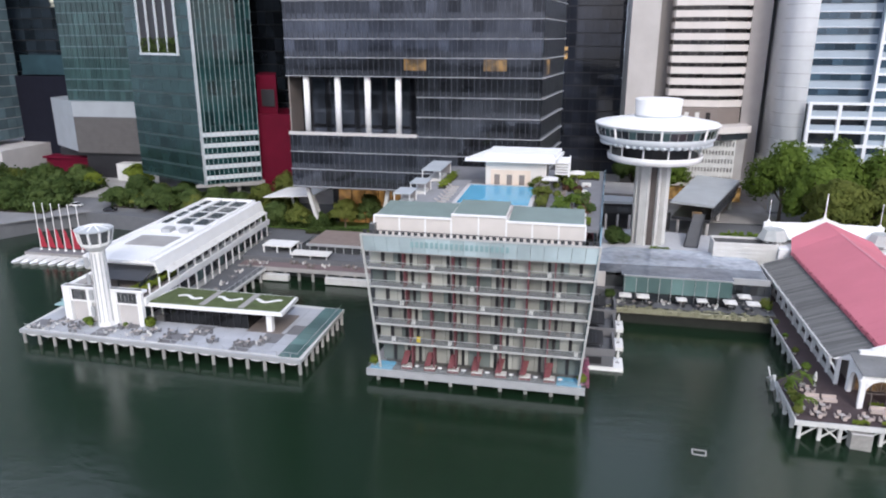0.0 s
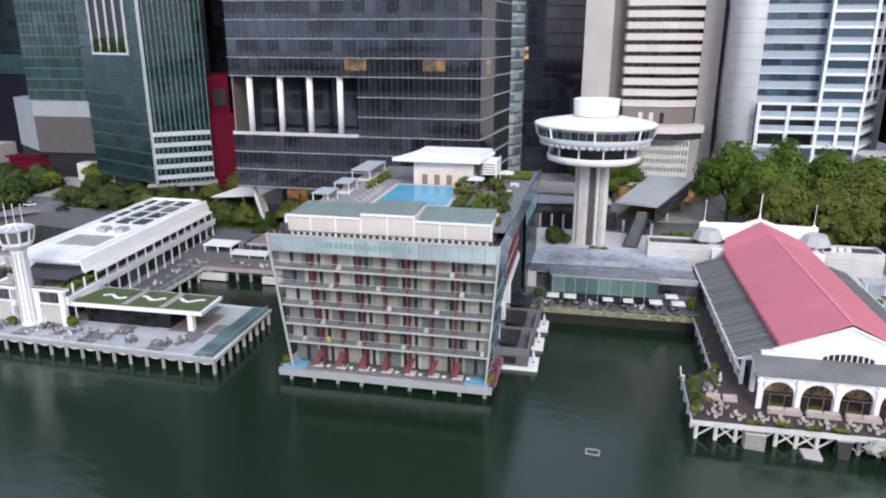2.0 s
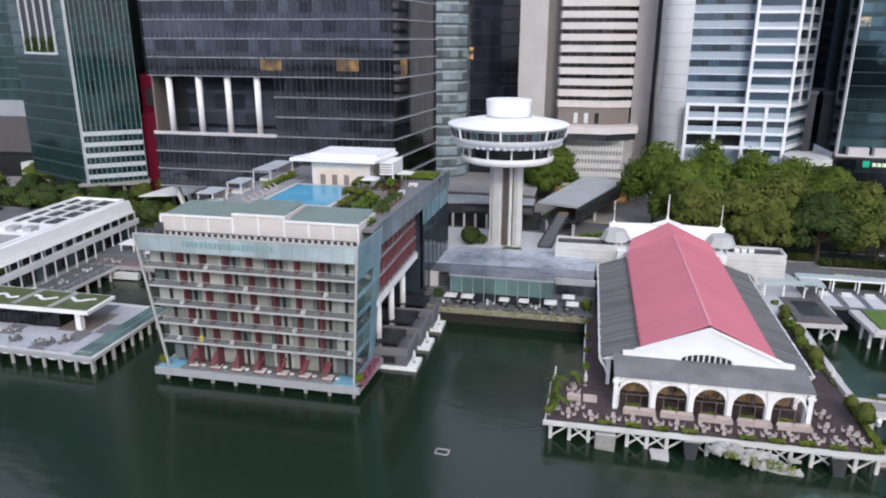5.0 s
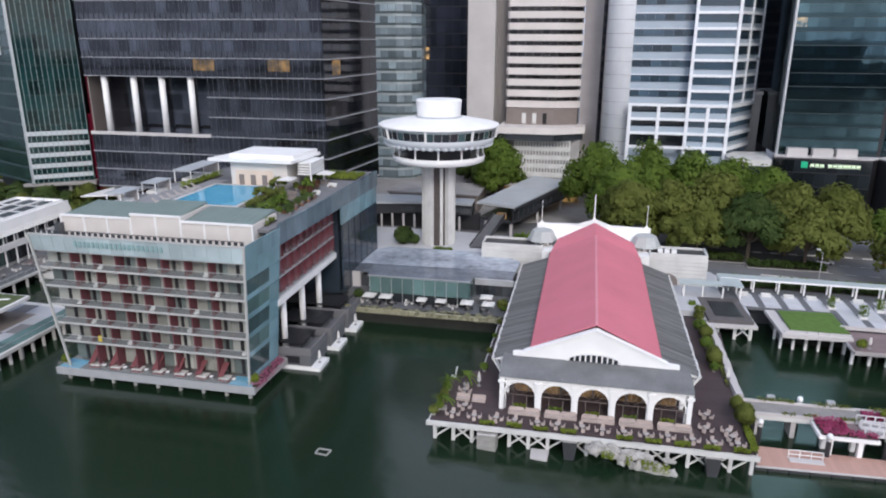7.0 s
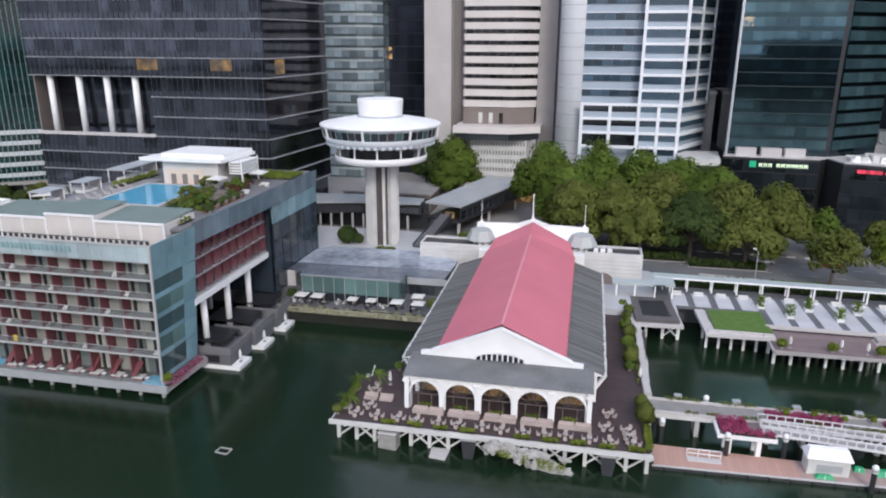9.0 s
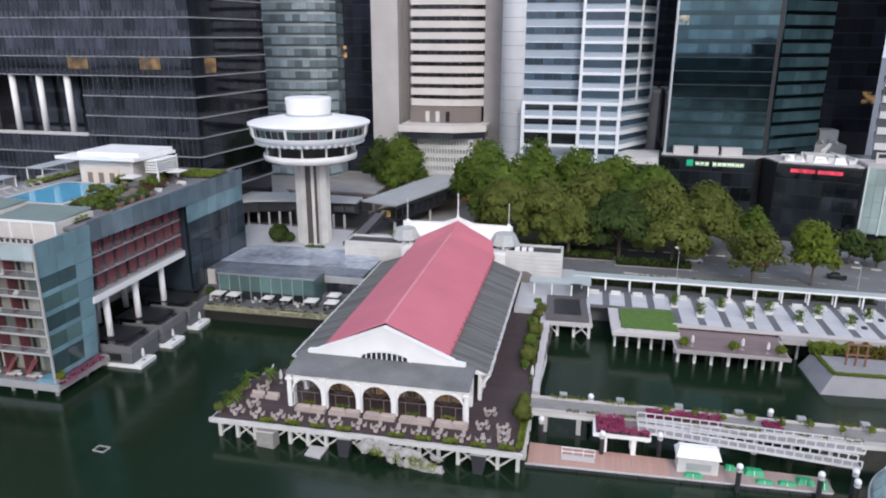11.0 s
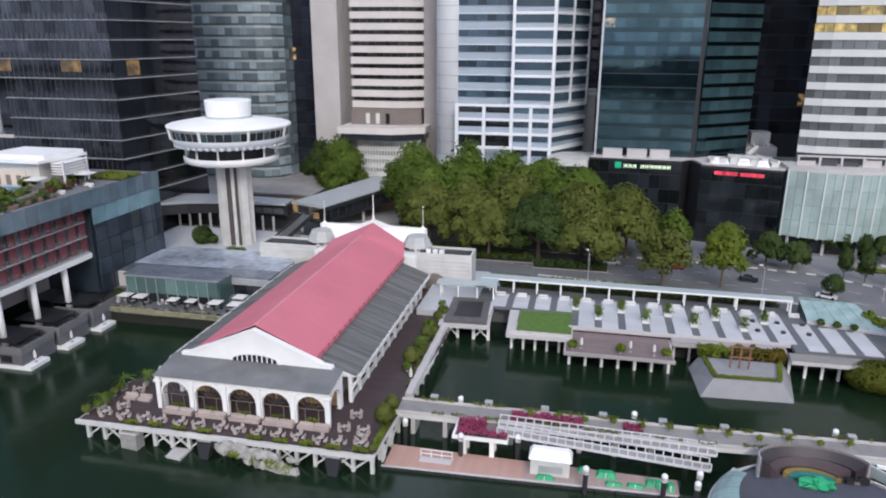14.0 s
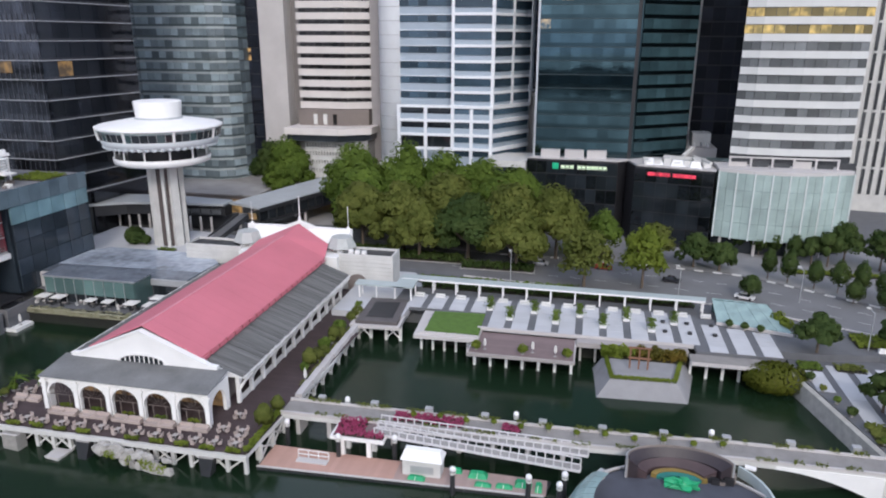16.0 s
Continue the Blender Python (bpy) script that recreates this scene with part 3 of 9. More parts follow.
def west_towers():
    t = thing("office_tower", "pale teal glass tower over a white podium", "office building", (-188, 262, 5))
    g = glazing("pale_teal_glass", (0.034, 0.068, 0.068), 0.1, lit=0.0, spread=0.3)
    gf = far_of("pale_teal_glass", (0.034, 0.068, 0.068), 0.1, spread=0.3)
    core(t, [(-206, 251), (-168, 251), (-168, 280), (-206, 280)], 36, 170, mat("teal_panel", (0.08, 0.15, 0.15), 0.4))
    facade(t, (-206, 250.9), (-168, 250.9), levels_of(36, 170, 4.2), 2.4, g, gf, sill=0.25, head=0.15, band_mat=mat("pale_teal_edge", (0.07, 0.12, 0.125), 0.4), band=0.5, proud=0.25, split=58, fins=mat("dark_teal_mullion", (0.02, 0.05, 0.05), 0.4), fin=0.35, fin_d=0.12)
    part("podium_block", Solid().prism([(-202, 247), (-170, 249), (-168, 280), (-225, 281), (-224, 262)], 30, 36), POD, t)
    part("podium_block", Solid().prism([(-224, 262.1), (-202, 247.1), (-202, 281), (-224, 281)], 16, 29.9), POD, t)
    part("timber_screen", Solid().prism([(-201.8, 246.8), (-170, 248.8), (-170, 281), (-201.8, 281)], 15.6, 29.9), SCREENWOOD, t)
    # Black block stands in for the shadow below the timber screen.
    part("screen_base", Solid().prism([(-200, 249), (-172, 251), (-172, 281), (-200, 281)], 5, 15.6), BLACK, t)
    for i in range(11):
        z = 16.2 + i * 1.3
        part("screen_board", Solid().beam((-201.9, 246.75, z), (-170, 248.75, z), 0.25, 0.18), SCREENWOOD, t)
    part("entrance_wall", Solid().box(-186, -166, 252, 262, 5, 12.9), GREYGLASS, t)
    part("entrance_box", Solid().box(-184, -166, 245, 252, 5, 12), OFFWHITE, t)
    # Another black solid paints the shadow under the podium.
    part("podium_undercroft", Solid().box(-218, -186, 256, 280, 5, 16), BLACK, t)
    r = thing("red_pavilion", "low dark red pavilion under the tower", "pavilion", (-210, 254, 5))
    part("wall", Solid().box(-222, -202, 252, 258, 5, 12), REDPAINT, r)
    part("roof", Solid().box(-223, -201, 251, 259, 12, 12.7), REDPAINT, r)

    t = thing("office_tower", "dark blue-black glass tower", "office building", (-222, 290, 5))
    g = glazing("blue_black_glass", (0.015, 0.022, 0.03), 0.05, lit=0.02, spread=0.6, warm=(0.9, 0.85, 0.7))
    core(t, [(-262, 285), (-200, 285), (-200, 320), (-262, 320)], 5, 170, mat("blue_black_panel", (0.012, 0.016, 0.02), 0.4))
    facade(t, (-262, 284.9), (-200, 284.9), levels_of(36, 170, 4.6), 5, g, g, sill=0.4, band_mat=DARKMETAL, band=0.25, split=76)
    part("bridge_deck", Solid().box(-250, -206, 278, 284.8, 44.5, 53), glazing("dusk_teal_glass", (0.03, 0.06, 0.075), 0.08, spread=0.2), t)
    part("dark_panel", Solid().box(-252, -206, 274, 284.8, 5, 44), mat("plum_black_panel", (0.012, 0.013, 0.022), 0.8, spec=0.1), t)

    t = thing("office_tower", "slender glass tower with pale vertical fins", "office building", (-262, 252, 5))
    g = glazing("grey_teal_glass", (0.11, 0.16, 0.18), 0.08, lit=0.0, spread=0.4)
    core(t, [(-290, 250), (-251, 250), (-251, 276), (-290, 276)], 17, 150, mat("grey_teal_panel", (0.06, 0.09, 0.1), 0.4))
    facade(t, (-276, 249.9), (-251, 249.9), levels_of(17, 150, 4.6), 2.6, g, g, sill=0.25, split=70, fins=WHITE, fin=0.42, fin_d=0.6)
    facade(t, (-251, 249.9), (-251, 276), levels_of(17, 150, 4.6), 5, g, g, sill=0.35, split=60, band_mat=STEEL, band=0.2)
    part("podium_block", Solid().box(-290, -238, 246, 280, 5, 15), LIGHTCON, t)

    t = thing("red_office_block", "red-clad block with a dark window beside the towers", "office building", (-100, 225, 5))
    core(t, [(-108, 216.5), (-95.5, 219), (-104, 240), (-114, 240)], 5, 36, REDPAINT, "lower_wall")
    core(t, [(-108, 219), (-101.2, 219.5), (-110.4, 240), (-117, 240)], 36, 48.5, REDPAINT, "upper_wall")
    part("window", Solid().box(-106.4, -101.8, 218.8, 219.0, 38.5, 44), BLACK, t)
    t = thing("office_tower", "black glass tower between the green tower and the dark block", "office building", (-98, 262, 5))
    g = glazing("black_glass", (0.01, 0.013, 0.018), 0.05, lit=0.006, spread=0.6, glow=0.2)
    core(t, [(-122, 246), (-76, 246), (-76, 280), (-122, 280)], 5, 170, mat("black_panel", (0.01, 0.012, 0.015), 0.4))
    core(t, [(-142, 254), (-122.1, 254), (-122.1, 280), (-142, 280)], 5, 170, GREYGLASS, "side_wing")
    facade(t, (-122, 245.9), (-76, 245.9), levels_of(5, 170, 4.6), 3.0, g, g, sill=0.4, split=70)
    for z in (26, 30, 34):
        part("white_band", Solid().box(-100, -84, 245, 246, z - 0.8, z + 0.8), OFFWHITE, t)


def mid_towers():
    t = thing("office_tower", "blue-grey curved glass tower", "office building", (-14, 280, 5))
    g = glazing("blue_grey_glass", (0.27, 0.34, 0.38), 0.1, lit=0.0, spread=0.55)
    gf = far_of("blue_grey_glass", (0.15, 0.2, 0.22), 0.1, spread=0.55)
    core(t, [(-50, 283.1), (-19, 283.1), (-13.5, 286.1), (-11, 291.6), (-11, 312), (-50, 312)], 5, 77.5, mat("blue_grey_panel", (0.09, 0.12, 0.13), 0.4))
    lv = levels_of(5, 77.5, 4.2)
    bnd = mat("pale_grey_spandrel", (0.38, 0.44, 0.46), 0.5)
    facade(t, (-50, 283), (-19, 283), lv, 3.1, g, gf, sill=1.3, head=0.1, split=76, band_mat=bnd, band=0.9, proud=0.2)
    facade(t, (-19, 283), (-13.5, 286), lv, 3.1, g, gf, sill=1.3, head=0.1, split=76, band_mat=bnd, band=0.9, proud=0.2)
    facade(t, (-13.5, 286), (-10.9, 291.6), lv, 3.1, g, gf, sill=1.3, head=0.1, split=76, band_mat=bnd, band=0.9, proud=0.2)
    facade(t, (-10.9, 291.6), (-10.9, 312), lv, 4, g, gf, sill=0.6, split=60)

    t = thing("office_tower", "near-black tower with narrow vertical joints", "office building", (8, 285, 5))
    g = glazing("ink_glass", (0.022, 0.026, 0.038), 0.06, lit=0.004, spread=0.4)
    core(t, [(-16, 300), (12.8, 300), (12.8, 325), (-16, 325)], 5, 77.5, mat("ink_panel", (0.02, 0.023, 0.032), 0.4))
    facade(t, (-16, 299.9), (12.8, 299.9), levels_of(5, 77.5, 5), 3.2, g, g, sill=0.5, split=77)

    t = thing("office_tower", "beige stone tower with ribbon windows and blank concrete flank", "office building", (38, 275, 5))
    rib = glazing("brown_ribbon_glass", (0.03, 0.028, 0.028), 0.1, lit=0.0, spread=0.6, warm=(1, 0.85, 0.6))
    part("flank_wall", Solid().box(12.9, 22.5, 262, 300, 5, 91), LIGHTCON, t, "plain pale concrete flank wall")
    part("flank_wall", Solid().box(22.5, 27.5, 268, 300, 5, 91), DARKTAUPE, t)
    core(t, [(27.5, 263.2), (44.2, 263.2), (51.8, 266.6), (51.8, 300), (27.5, 300)], 27, 90, BRONZE)
    z = 37.2
    far = Solid()
    while z < 89:
        s = Solid().prism([(26.8, 262), (27.4, 261.2), (44.6, 261.2), (52.6, 264.8), (52.6, 268), (26.8, 268)], z, z + 2.25)
        if z < 76:
            part("stone_band", s, BEIGE, t)
            for i in range(6):
                part("window", Solid().box(27.6 + i * 2.78, 30.2 + i * 2.78, 262.95, 263.1, z + 2.27, z + 3.72), rib, t)
            for i in range(3):
                a, b2 = lerp((44.3, 263.05), (51.8, 266.4), i / 3), lerp((44.3, 263.05), (51.8, 266.4), (i + 0.93) / 3)
                part("window", Solid().beam((*a, z + 3.0), (*b2, z + 3.0), 0.15, 1.44), rib, t)
        else:
            far.add(s.v, s.f)
        z += 3.74
    part("upper_stone_bands", far, BEIGE, t, kind="stuff")
    part("stair_shaft", Solid().box(52.7, 58.8, 264.5, 300, 5, 91), TAUPE, t, "plain taupe stair shaft")
    core(t, [(27.5, 259), (44, 259), (52, 263), (52, 266), (27.5, 266)], 31.5, 37, BRONZE, "setback_storey")
    for i in range(3):
        part("doorway", Solid().box(33 + i * 3.6, 34.4 + i * 3.6, 258.8, 259.0, 31.9, 35.5), OFFWHITE if i < 2 else rib, t)
    part("podium_roof", Solid().prism([(25.5, 250), (45, 250), (55, 256), (55, 268), (25.5, 268)], 29.3, 31.5), BEIGE, t)
    part("podium_window_band", Solid().prism([(26.2, 251), (44.6, 251), (54.3, 256.8), (54.3, 268), (26.2, 268)], 27.0, 29.3), DARKGLASS, t)
    part("podium_core", Solid().box(27, 53.5, 256, 290, 5, 27.2), CONCRETE, t)
    for i in range(19):
        part("screen_rib", Solid().box(31 + i * 1.05, 31.5 + i * 1.05, 254.8, 256, 13.5, 27), OFFWHITE, t)
    for k in range(5):
        part("screen_rail", Solid().box(31, 50.5, 254.95, 255.6, 14 + k * 3.0, 15.5 + k * 3.0), OFFWHITE, t)
    part("street_canopy", Solid().box(28, 56, 248, 256, 11.6, 12.6), BEIGE, t)
    part("street_shopfront", Solid().box(28, 54, 255.3, 256, 5, 11.6), glazing("lit_shop_glass", (0.15, 0.1, 0.06), 0.1, lit=1, glow=0.2, dim=0.2), t)

    t = thing("office_tower", "white framed office tower with blue glass bands", "office building", (84, 256, 5))
    g = glazing("navy_ribbon_glass", (0.045, 0.075, 0.105), 0.08, spread=0.5)
    gf = far_of("navy_ribbon_glass", (0.045, 0.075, 0.105), 0.08, spread=0.5)
    sp = mat("pale_blue_spandrel", (0.36, 0.43, 0.5), 0.3, var=0.1, scale=0.15, spec=0.6)
    wt = mat("white_tile_cladding", (0.78, 0.805, 0.84), 0.5, var=0.06, scale=0.2)
    core(t, [(68, 246.3), (86, 246.3), (86, 242.6), (98.2, 242.6), (108, 259.5), (108, 275), (68, 275)], 21, 165, sp)
    part("rounded_corner", Solid().prism([(60.2, 252), (60.5, 249), (62, 246.8), (64.5, 245.7), (68.2, 245.5), (68.2, 275), (60.2, 275)], 5, 165), wt, t, "rounded corner of white tiles", True)
    for i in range(14):
        part("tile_joint", Solid().prism([(60.15, 252), (60.45, 248.95), (61.97, 246.75), (64.48, 245.65), (68.25, 245.45), (68.25, 246), (60.15, 253)], 20 + i * 4.2, 20.15 + i * 4.2), STEEL, t)
    lv = levels_of(40.5, 165, 4.55)
    facade(t, (68.2, 246.2), (86, 246.2), lv, 3.0, g, gf, sill=2.4, head=0.25, split=76, band_mat=wt, band=0.22, proud=0.2, gap=0.04)
    facade(t, (86, 242.5), (98.3, 242.5), lv, 12.3, g, gf, sill=1.9, head=0.4, split=76, band_mat=wt, band=0.85, proud=0.5, fins=wt, fin=0.9, fin_d=0.62)
    facade(t, (98.3, 242.5), (108.2, 259.5), lv, 9.8, g, gf, sill=1.7, head=0.4, split=76, band_mat=wt, band=0.85, proud=0.4, fins=wt, fin=0.8, fin_d=0.5)
    for k in range(4):
        z = 27.5 + k * 4.4
        part("frame_beam", Solid().box(68.2, 98.6, 241.7, 242.6, z - 0.42, z + 0.42), wt, t)
        if k in (1, 2):
            part("low_spandrel", Solid().box(69.1, 97.7, 242.2, 242.5, z + 0.4, z + 2.1), sp, t)
        part("frame_beam", Solid().beam((98.3, 242.1, z), (108.2, 259.2, z), 0.8, 1.2), wt, t)
    for x in (68.6, 77.3, 86, 92, 98.2):
        part("frame_post", Solid().box(x - 0.5, x + 0.5, 241.72, 242.9, 21, 41), wt, t)
    for k in range(4):
        z = 27.5 + k * 4.4 - 4.4
        part("low_window", Solid().box(86.6, 97.6, 242.3, 242.55, z + 2.1, z + 3.9), g, t)
        part("low_window", Solid().beam((98.8, 243.1, z + 3.0), (107.9, 258.9, z + 3.0), 0.3, 1.8), g, t)
    part("low_window", Solid().box(68.3, 97.5, 246.0, 246.28, 27, 40), DARKGLASS, t)
    part("podium", Solid().box(60, 112, 243, 275, 5, 21), OFFWHITE, t)
    part("podium_wing", Solid().prism([(98.5, 233), (110.2, 233), (112, 250), (98.5, 248)], 5, 26), OFFWHITE, t)
    for z in (13, 18, 23):
        part("podium_window", Solid().box(98.9, 110, 232.8, 233.0, z - 1.1, z + 1.1), DARKGLASS, t)
    part("rear_block", Solid().prism([(100, 262), (111.5, 262), (111.5, 280), (100, 280)], 5, 43), CONCRETE, t)
    part("rear_block_top", Solid().box(99.6, 111.8, 261.6, 280, 43, 44), LIGHTCON, t)


def back_towers():
    g = glazing("plum_dark_glass", (0.042, 0.043, 0.055), 0.1, spread=0.4)
    for x0, x1, y, zt in ((54, 70, 318, 170), (98, 124, 300, 175)):
        t = thing("office_tower", "dim plum-grey tower seen between nearer towers", "office building", (x0, y, 5))
        core(t, [(x0, y), (x1, y), (x1, y + 25), (x0, y + 25)], 4.8, zt, mat("plum_grey_panel", (0.09, 0.08, 0.085), 0.6))
        facade(t, (x0, y - 0.1), (x1, y - 0.1), levels_of(30, zt, 4.4), 6, g, g, sill=1.5, split=20)


def east_towers():
    t = thing("office_tower", "blue-green mirror glass tower above a black podium", "office building", (135, 250, 5))
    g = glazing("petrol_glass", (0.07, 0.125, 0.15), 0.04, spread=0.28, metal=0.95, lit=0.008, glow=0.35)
    # Upper glazing is a darker copy, to dim the tower's image in the water.
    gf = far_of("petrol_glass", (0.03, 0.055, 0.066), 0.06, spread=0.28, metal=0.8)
    lv = levels_of(28, 190, 3.9)
    core(t, [(112.5, 237.1), (141, 237.1), (157.5, 250.1), (157.5, 275), (112.5, 275)], 27, 190, glazing("petrol_panel", (0.045, 0.08, 0.095), 0.08, metal=0.95, spread=0.05))
    floor_line = mat("dark_petrol_floor_line", (0.02, 0.035, 0.04), 0.4, var=0.1)
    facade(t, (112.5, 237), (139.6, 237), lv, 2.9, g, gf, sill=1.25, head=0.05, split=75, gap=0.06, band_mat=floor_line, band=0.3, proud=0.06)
    part("corner_slot", Solid().prism([(139.6, 236.95), (140.5, 236.95), (141.2, 237.6), (139.6, 238)], 27, 190), BLACK, t)
    # East panes are a lighter copy, standing in for light they would reflect.
    side = glazing("brightened_petrol_side_glass", (0.04, 0.078, 0.09), 0.08, spread=0.3, metal=0.2)
    facade(t, (141.2, 237.2), (157.5, 250), lv, 3.4, side, side, sill=1.25, split=75, gap=0.06, band_mat=floor_line, band=0.3, proud=0.06)
    part("corner_edge", Solid().box(111.9, 112.5, 236.7, 238.2, 27.3, 190), SILVER, t, "silver corner edge")
    blk = glazing("black_podium_glass", (0.014, 0.018, 0.022), 0.04, spread=0.6, lit=0.01, glow=0.8)
    pl = [6, 10.2, 14.4, 18.6, 22.8, 26.6]
    core(t, [(110.6, 233.1), (137, 231.3), (139.5, 234.5), (141.5, 226.1), (162, 221.2), (166, 240), (112, 240)], 5, 27, BLACK, "podium")
    facade(t, (110.6, 233), (137, 231.2), pl, 2.9, blk, blk, sill=0.2, head=0.1)
    facade(t, (141.4, 226), (162, 221.1), pl, 2.9, blk, blk, sill=0.2, head=0.1)
    part("podium_roof", Solid().prism([(111, 233.6), (137, 231.8), (140, 235), (142, 226.8), (162.4, 221.8), (166, 240), (112, 240)], 27, 27.3), LIGHTCON, t)
    for x in (114.5, 121.5, 128):
        part("rooftop_screen", Solid().box(x, x + 5.6, 234.2, 236.4, 27.3, 29.6), LIGHTCON, t)
    for i in range(7):
        part("roof_plant", Solid().box(144 + i * 2.6, 145.8 + i * 2.6, 228.5 - i * 0.5, 232 - i * 0.5, 27.3, 28.4 + (i % 3) * 0.5), OFFWHITE, t)
    # lit bank sign as plain shapes in its colours
    s = thing("illuminated_sign", "green square and pale lit letter bars on the black podium", "sign", (125, 231, 24))
    glow_g = mat("sign_green", (0.02, 0.5, 0.25), 0.4)
    glow_w = glazing("sign_pale_green_light", (0.5, 0.6, 0.5), 0.4, lit=1.0, warm=(0.8, 1.0, 0.62), glow=0.65, dim=0.8)
    e = edge_pose((110.6, 232.8), (137, 231.0), 0)
    k = Solid().box(7.6, 9.4, -0.2, 0, 24.3, 26.1)
    part("logo_square", Solid().add([e @ Vector(v) for v in k.v], k.f), glow_g, s)
    for i, x in enumerate((10.2, 11.5, 12.8, 15.0, 16.3, 17.6, 18.8, 19.8, 21.1, 22.4)):
        for dx in (0, 0.62):
            k = Solid().box(x + dx, x + dx + 0.26, -0.15, 0, 24.5, 25.6)
            part("letter_bar", Solid().add([e @ Vector(v) for v in k.v], k.f), glow_w, s)
        k = Solid().box(x, x + 0.9, -0.14, 0, 25.0, 25.3)
        part("letter_bar", Solid().add([e @ Vector(v) for v in k.v], k.f), glow_w, s)
    s = thing("illuminated_sign", "red lit sign bars on the black podium", "sign", (150, 224, 24))
    glow_r = glazing("sign_red_light", (0.6, 0.05, 0.08), 0.4, lit=1.0, warm=(1.0, 0.07, 0.14), glow=0.3, dim=0.6)
    e = edge_pose((141.4, 225.8), (162, 220.9), 0)
    for i in range(12):
        x = 3.6 + i * 1.02 + (0.6 if i > 5 else 0)
        k = Solid().box(x, x + 0.98, -0.15, 0, 24.8, 25.8)
        part("letter_bar", Solid().add([e @ Vector(v) for v in k.v], k.f), glow_r, s)
    d = thing("roof_pergola", "pale rooftop pergola above the curved glass podium", "pergola", (182, 226, 27.3))
    for i in range(6):
        x = 166 + i * 5.4
        part("post", Solid().box(x - 0.25, x + 0.25, 224.6, 225.1, 27.3, 30.6), LIGHTCON, d)
        part("panel", Solid().box(x + 0.5, x + 4.6, 225.6, 225.8, 27.3, 29.4 + (i % 2) * 0.6), GREYGLASS if i % 3 else LIGHTCON, d)
    part("beam", Solid().box(165.7, 193.3, 224.6, 225.1, 30.6, 31.0), LIGHTCON, d)

    t = thing("office_tower", "white banded tower over a curved glass podium", "office building", (182, 240, 5))
    g = glazing("slate_glass", (0.14, 0.15, 0.155), 0.12, lit=0.0, spread=0.45)
    gy = glazing("amber_lit_glass", (0.25, 0.2, 0.08), 0.1, lit=0.55, spread=0.4, warm=(1, 0.66, 0.2), glow=0.42)
    wb = mat("white_spandrel", (0.62, 0.63, 0.62), 0.5, var=0.08, scale=0.2)
    front = [(166.8, 231), (171, 229.4), (182, 228.6), (193, 229.4), (197.6, 231)]
    core(t, front + [(199, 262), (178, 262)], 27, 170, GREYGLASS)
    z, k, far = 31.0, 0, Solid()
    while z < 168:
        out = [(x, y - 0.5) for x, y in front]
        s = Solid().prism(out + [(199.4, 262), (177.6, 262)], z, z + 1.9)
        if z < 76:
            part("white_band", s, wb, t)
            for a, b in zip(front, front[1:]):
                n = max(1, round(math.dist(a, b) / 2.8))
                me = unit_box("pane", math.dist(a, b) / n - 0.15, 0.12, 2.2, gy if z > 60 else g)
                for i in range(n):
                    piece("window", me, t, edge_pose(a, b, z + 1.95) @ Matrix.Translation((math.dist(a, b) / n * i, 0, 0)))
        else:
            far.add(s.v, s.f)
        z += 4.25
    part("upper_white_bands", far, wb, t, kind="stuff")
    curve = [(163.0 + 33.8 * i / 16, 221.0 - 4.2 * math.sin(math.pi * (i / 16) ** 0.92) + 2.0 * (i / 16) ** 2) for i in range(17)]
    PALESCREEN = mat("pale_grey_green_post", (0.55, 0.61, 0.6), 0.5, var=0.1)
    pg = glazing("pale_green_screen_glass", (0.34, 0.43, 0.41), 0.2, spread=0.09)
    core(t, curve + [(199, 245), (162, 245)], 9.6, 27.3, mat("pale_green_panel", (0.25, 0.32, 0.3), 0.4), "podium")
    for a, b in zip(curve, curve[1:]):
        me = unit_box("screen_pane", math.dist(a, b) - 0.1, 0.15, 4.35, pg)
        for k in range(4):
            piece("screen_pane", me, t, edge_pose(a, b, 9.7 + k * 4.45) @ Matrix.Translation((0.05, 0, 0)))
    for p in curve[::2]:
        part("screen_post", Solid().box(p[0] - 0.2, p[0] + 0.2, p[1] - 0.4, p[1], 9.4, 27.6), PALESCREEN, t)
    for p in curve[1::4]:
        part("ground_column", Solid().cyl(p[0], p[1] + 1.2, 5, 9.7, 0.4, n=12), LIGHTCON, t)
    core(t, [(x, y + 3) for x, y in curve] + [(199, 245), (162, 245)], 5, 9.6, DARKGLASS, "ground_floor")
    part("terrace_rail", Solid().prism([(x, y + 0.4) for x, y in curve] + [(198, 232), (163, 232)], 27.3, 28.2), LIGHTCON, t)

    d = thing("rooftop_ducts", "white ventilation ducts and covers on the podium roof", "ducts", (150, 232, 27.3))
    for a, b2, w in (((144, 233, 28.2), (158, 230, 28.2), 0.9), ((150, 236, 28.4), (161, 232, 28.4), 1.1), ((158, 237, 28.6), (161.5, 226, 28.6), 0.8), ((155, 234, 29.2), (158, 238, 31), 0.8)):
        part("duct", Solid().beam(a, b2, w), OFFWHITE, d)
    for x, y, r in ((147, 229.5, 2.4), (153, 228, 2.0), (157.5, 226.5, 1.6)):
        part("cover", Solid().loft([(x - r, y - 1.4), (x + r, y - 1.8), (x + r, y + 1.4), (x - r, y + 1.6)], 27.3, [(x - r * 0.7, y - 0.4), (x + r * 0.6, y - 0.5), (x + r * 0.6, y + 0.5), (x - r * 0.7, y + 0.6)], 28.9), WHITE, d)
    t = thing("office_tower", "dark slim tower behind the banded one", "office building", (170, 285, 5))
    g = glazing("grey_black_glass", (0.03, 0.034, 0.045), 0.06, lit=0.03, spread=0.6, glow=0.2)
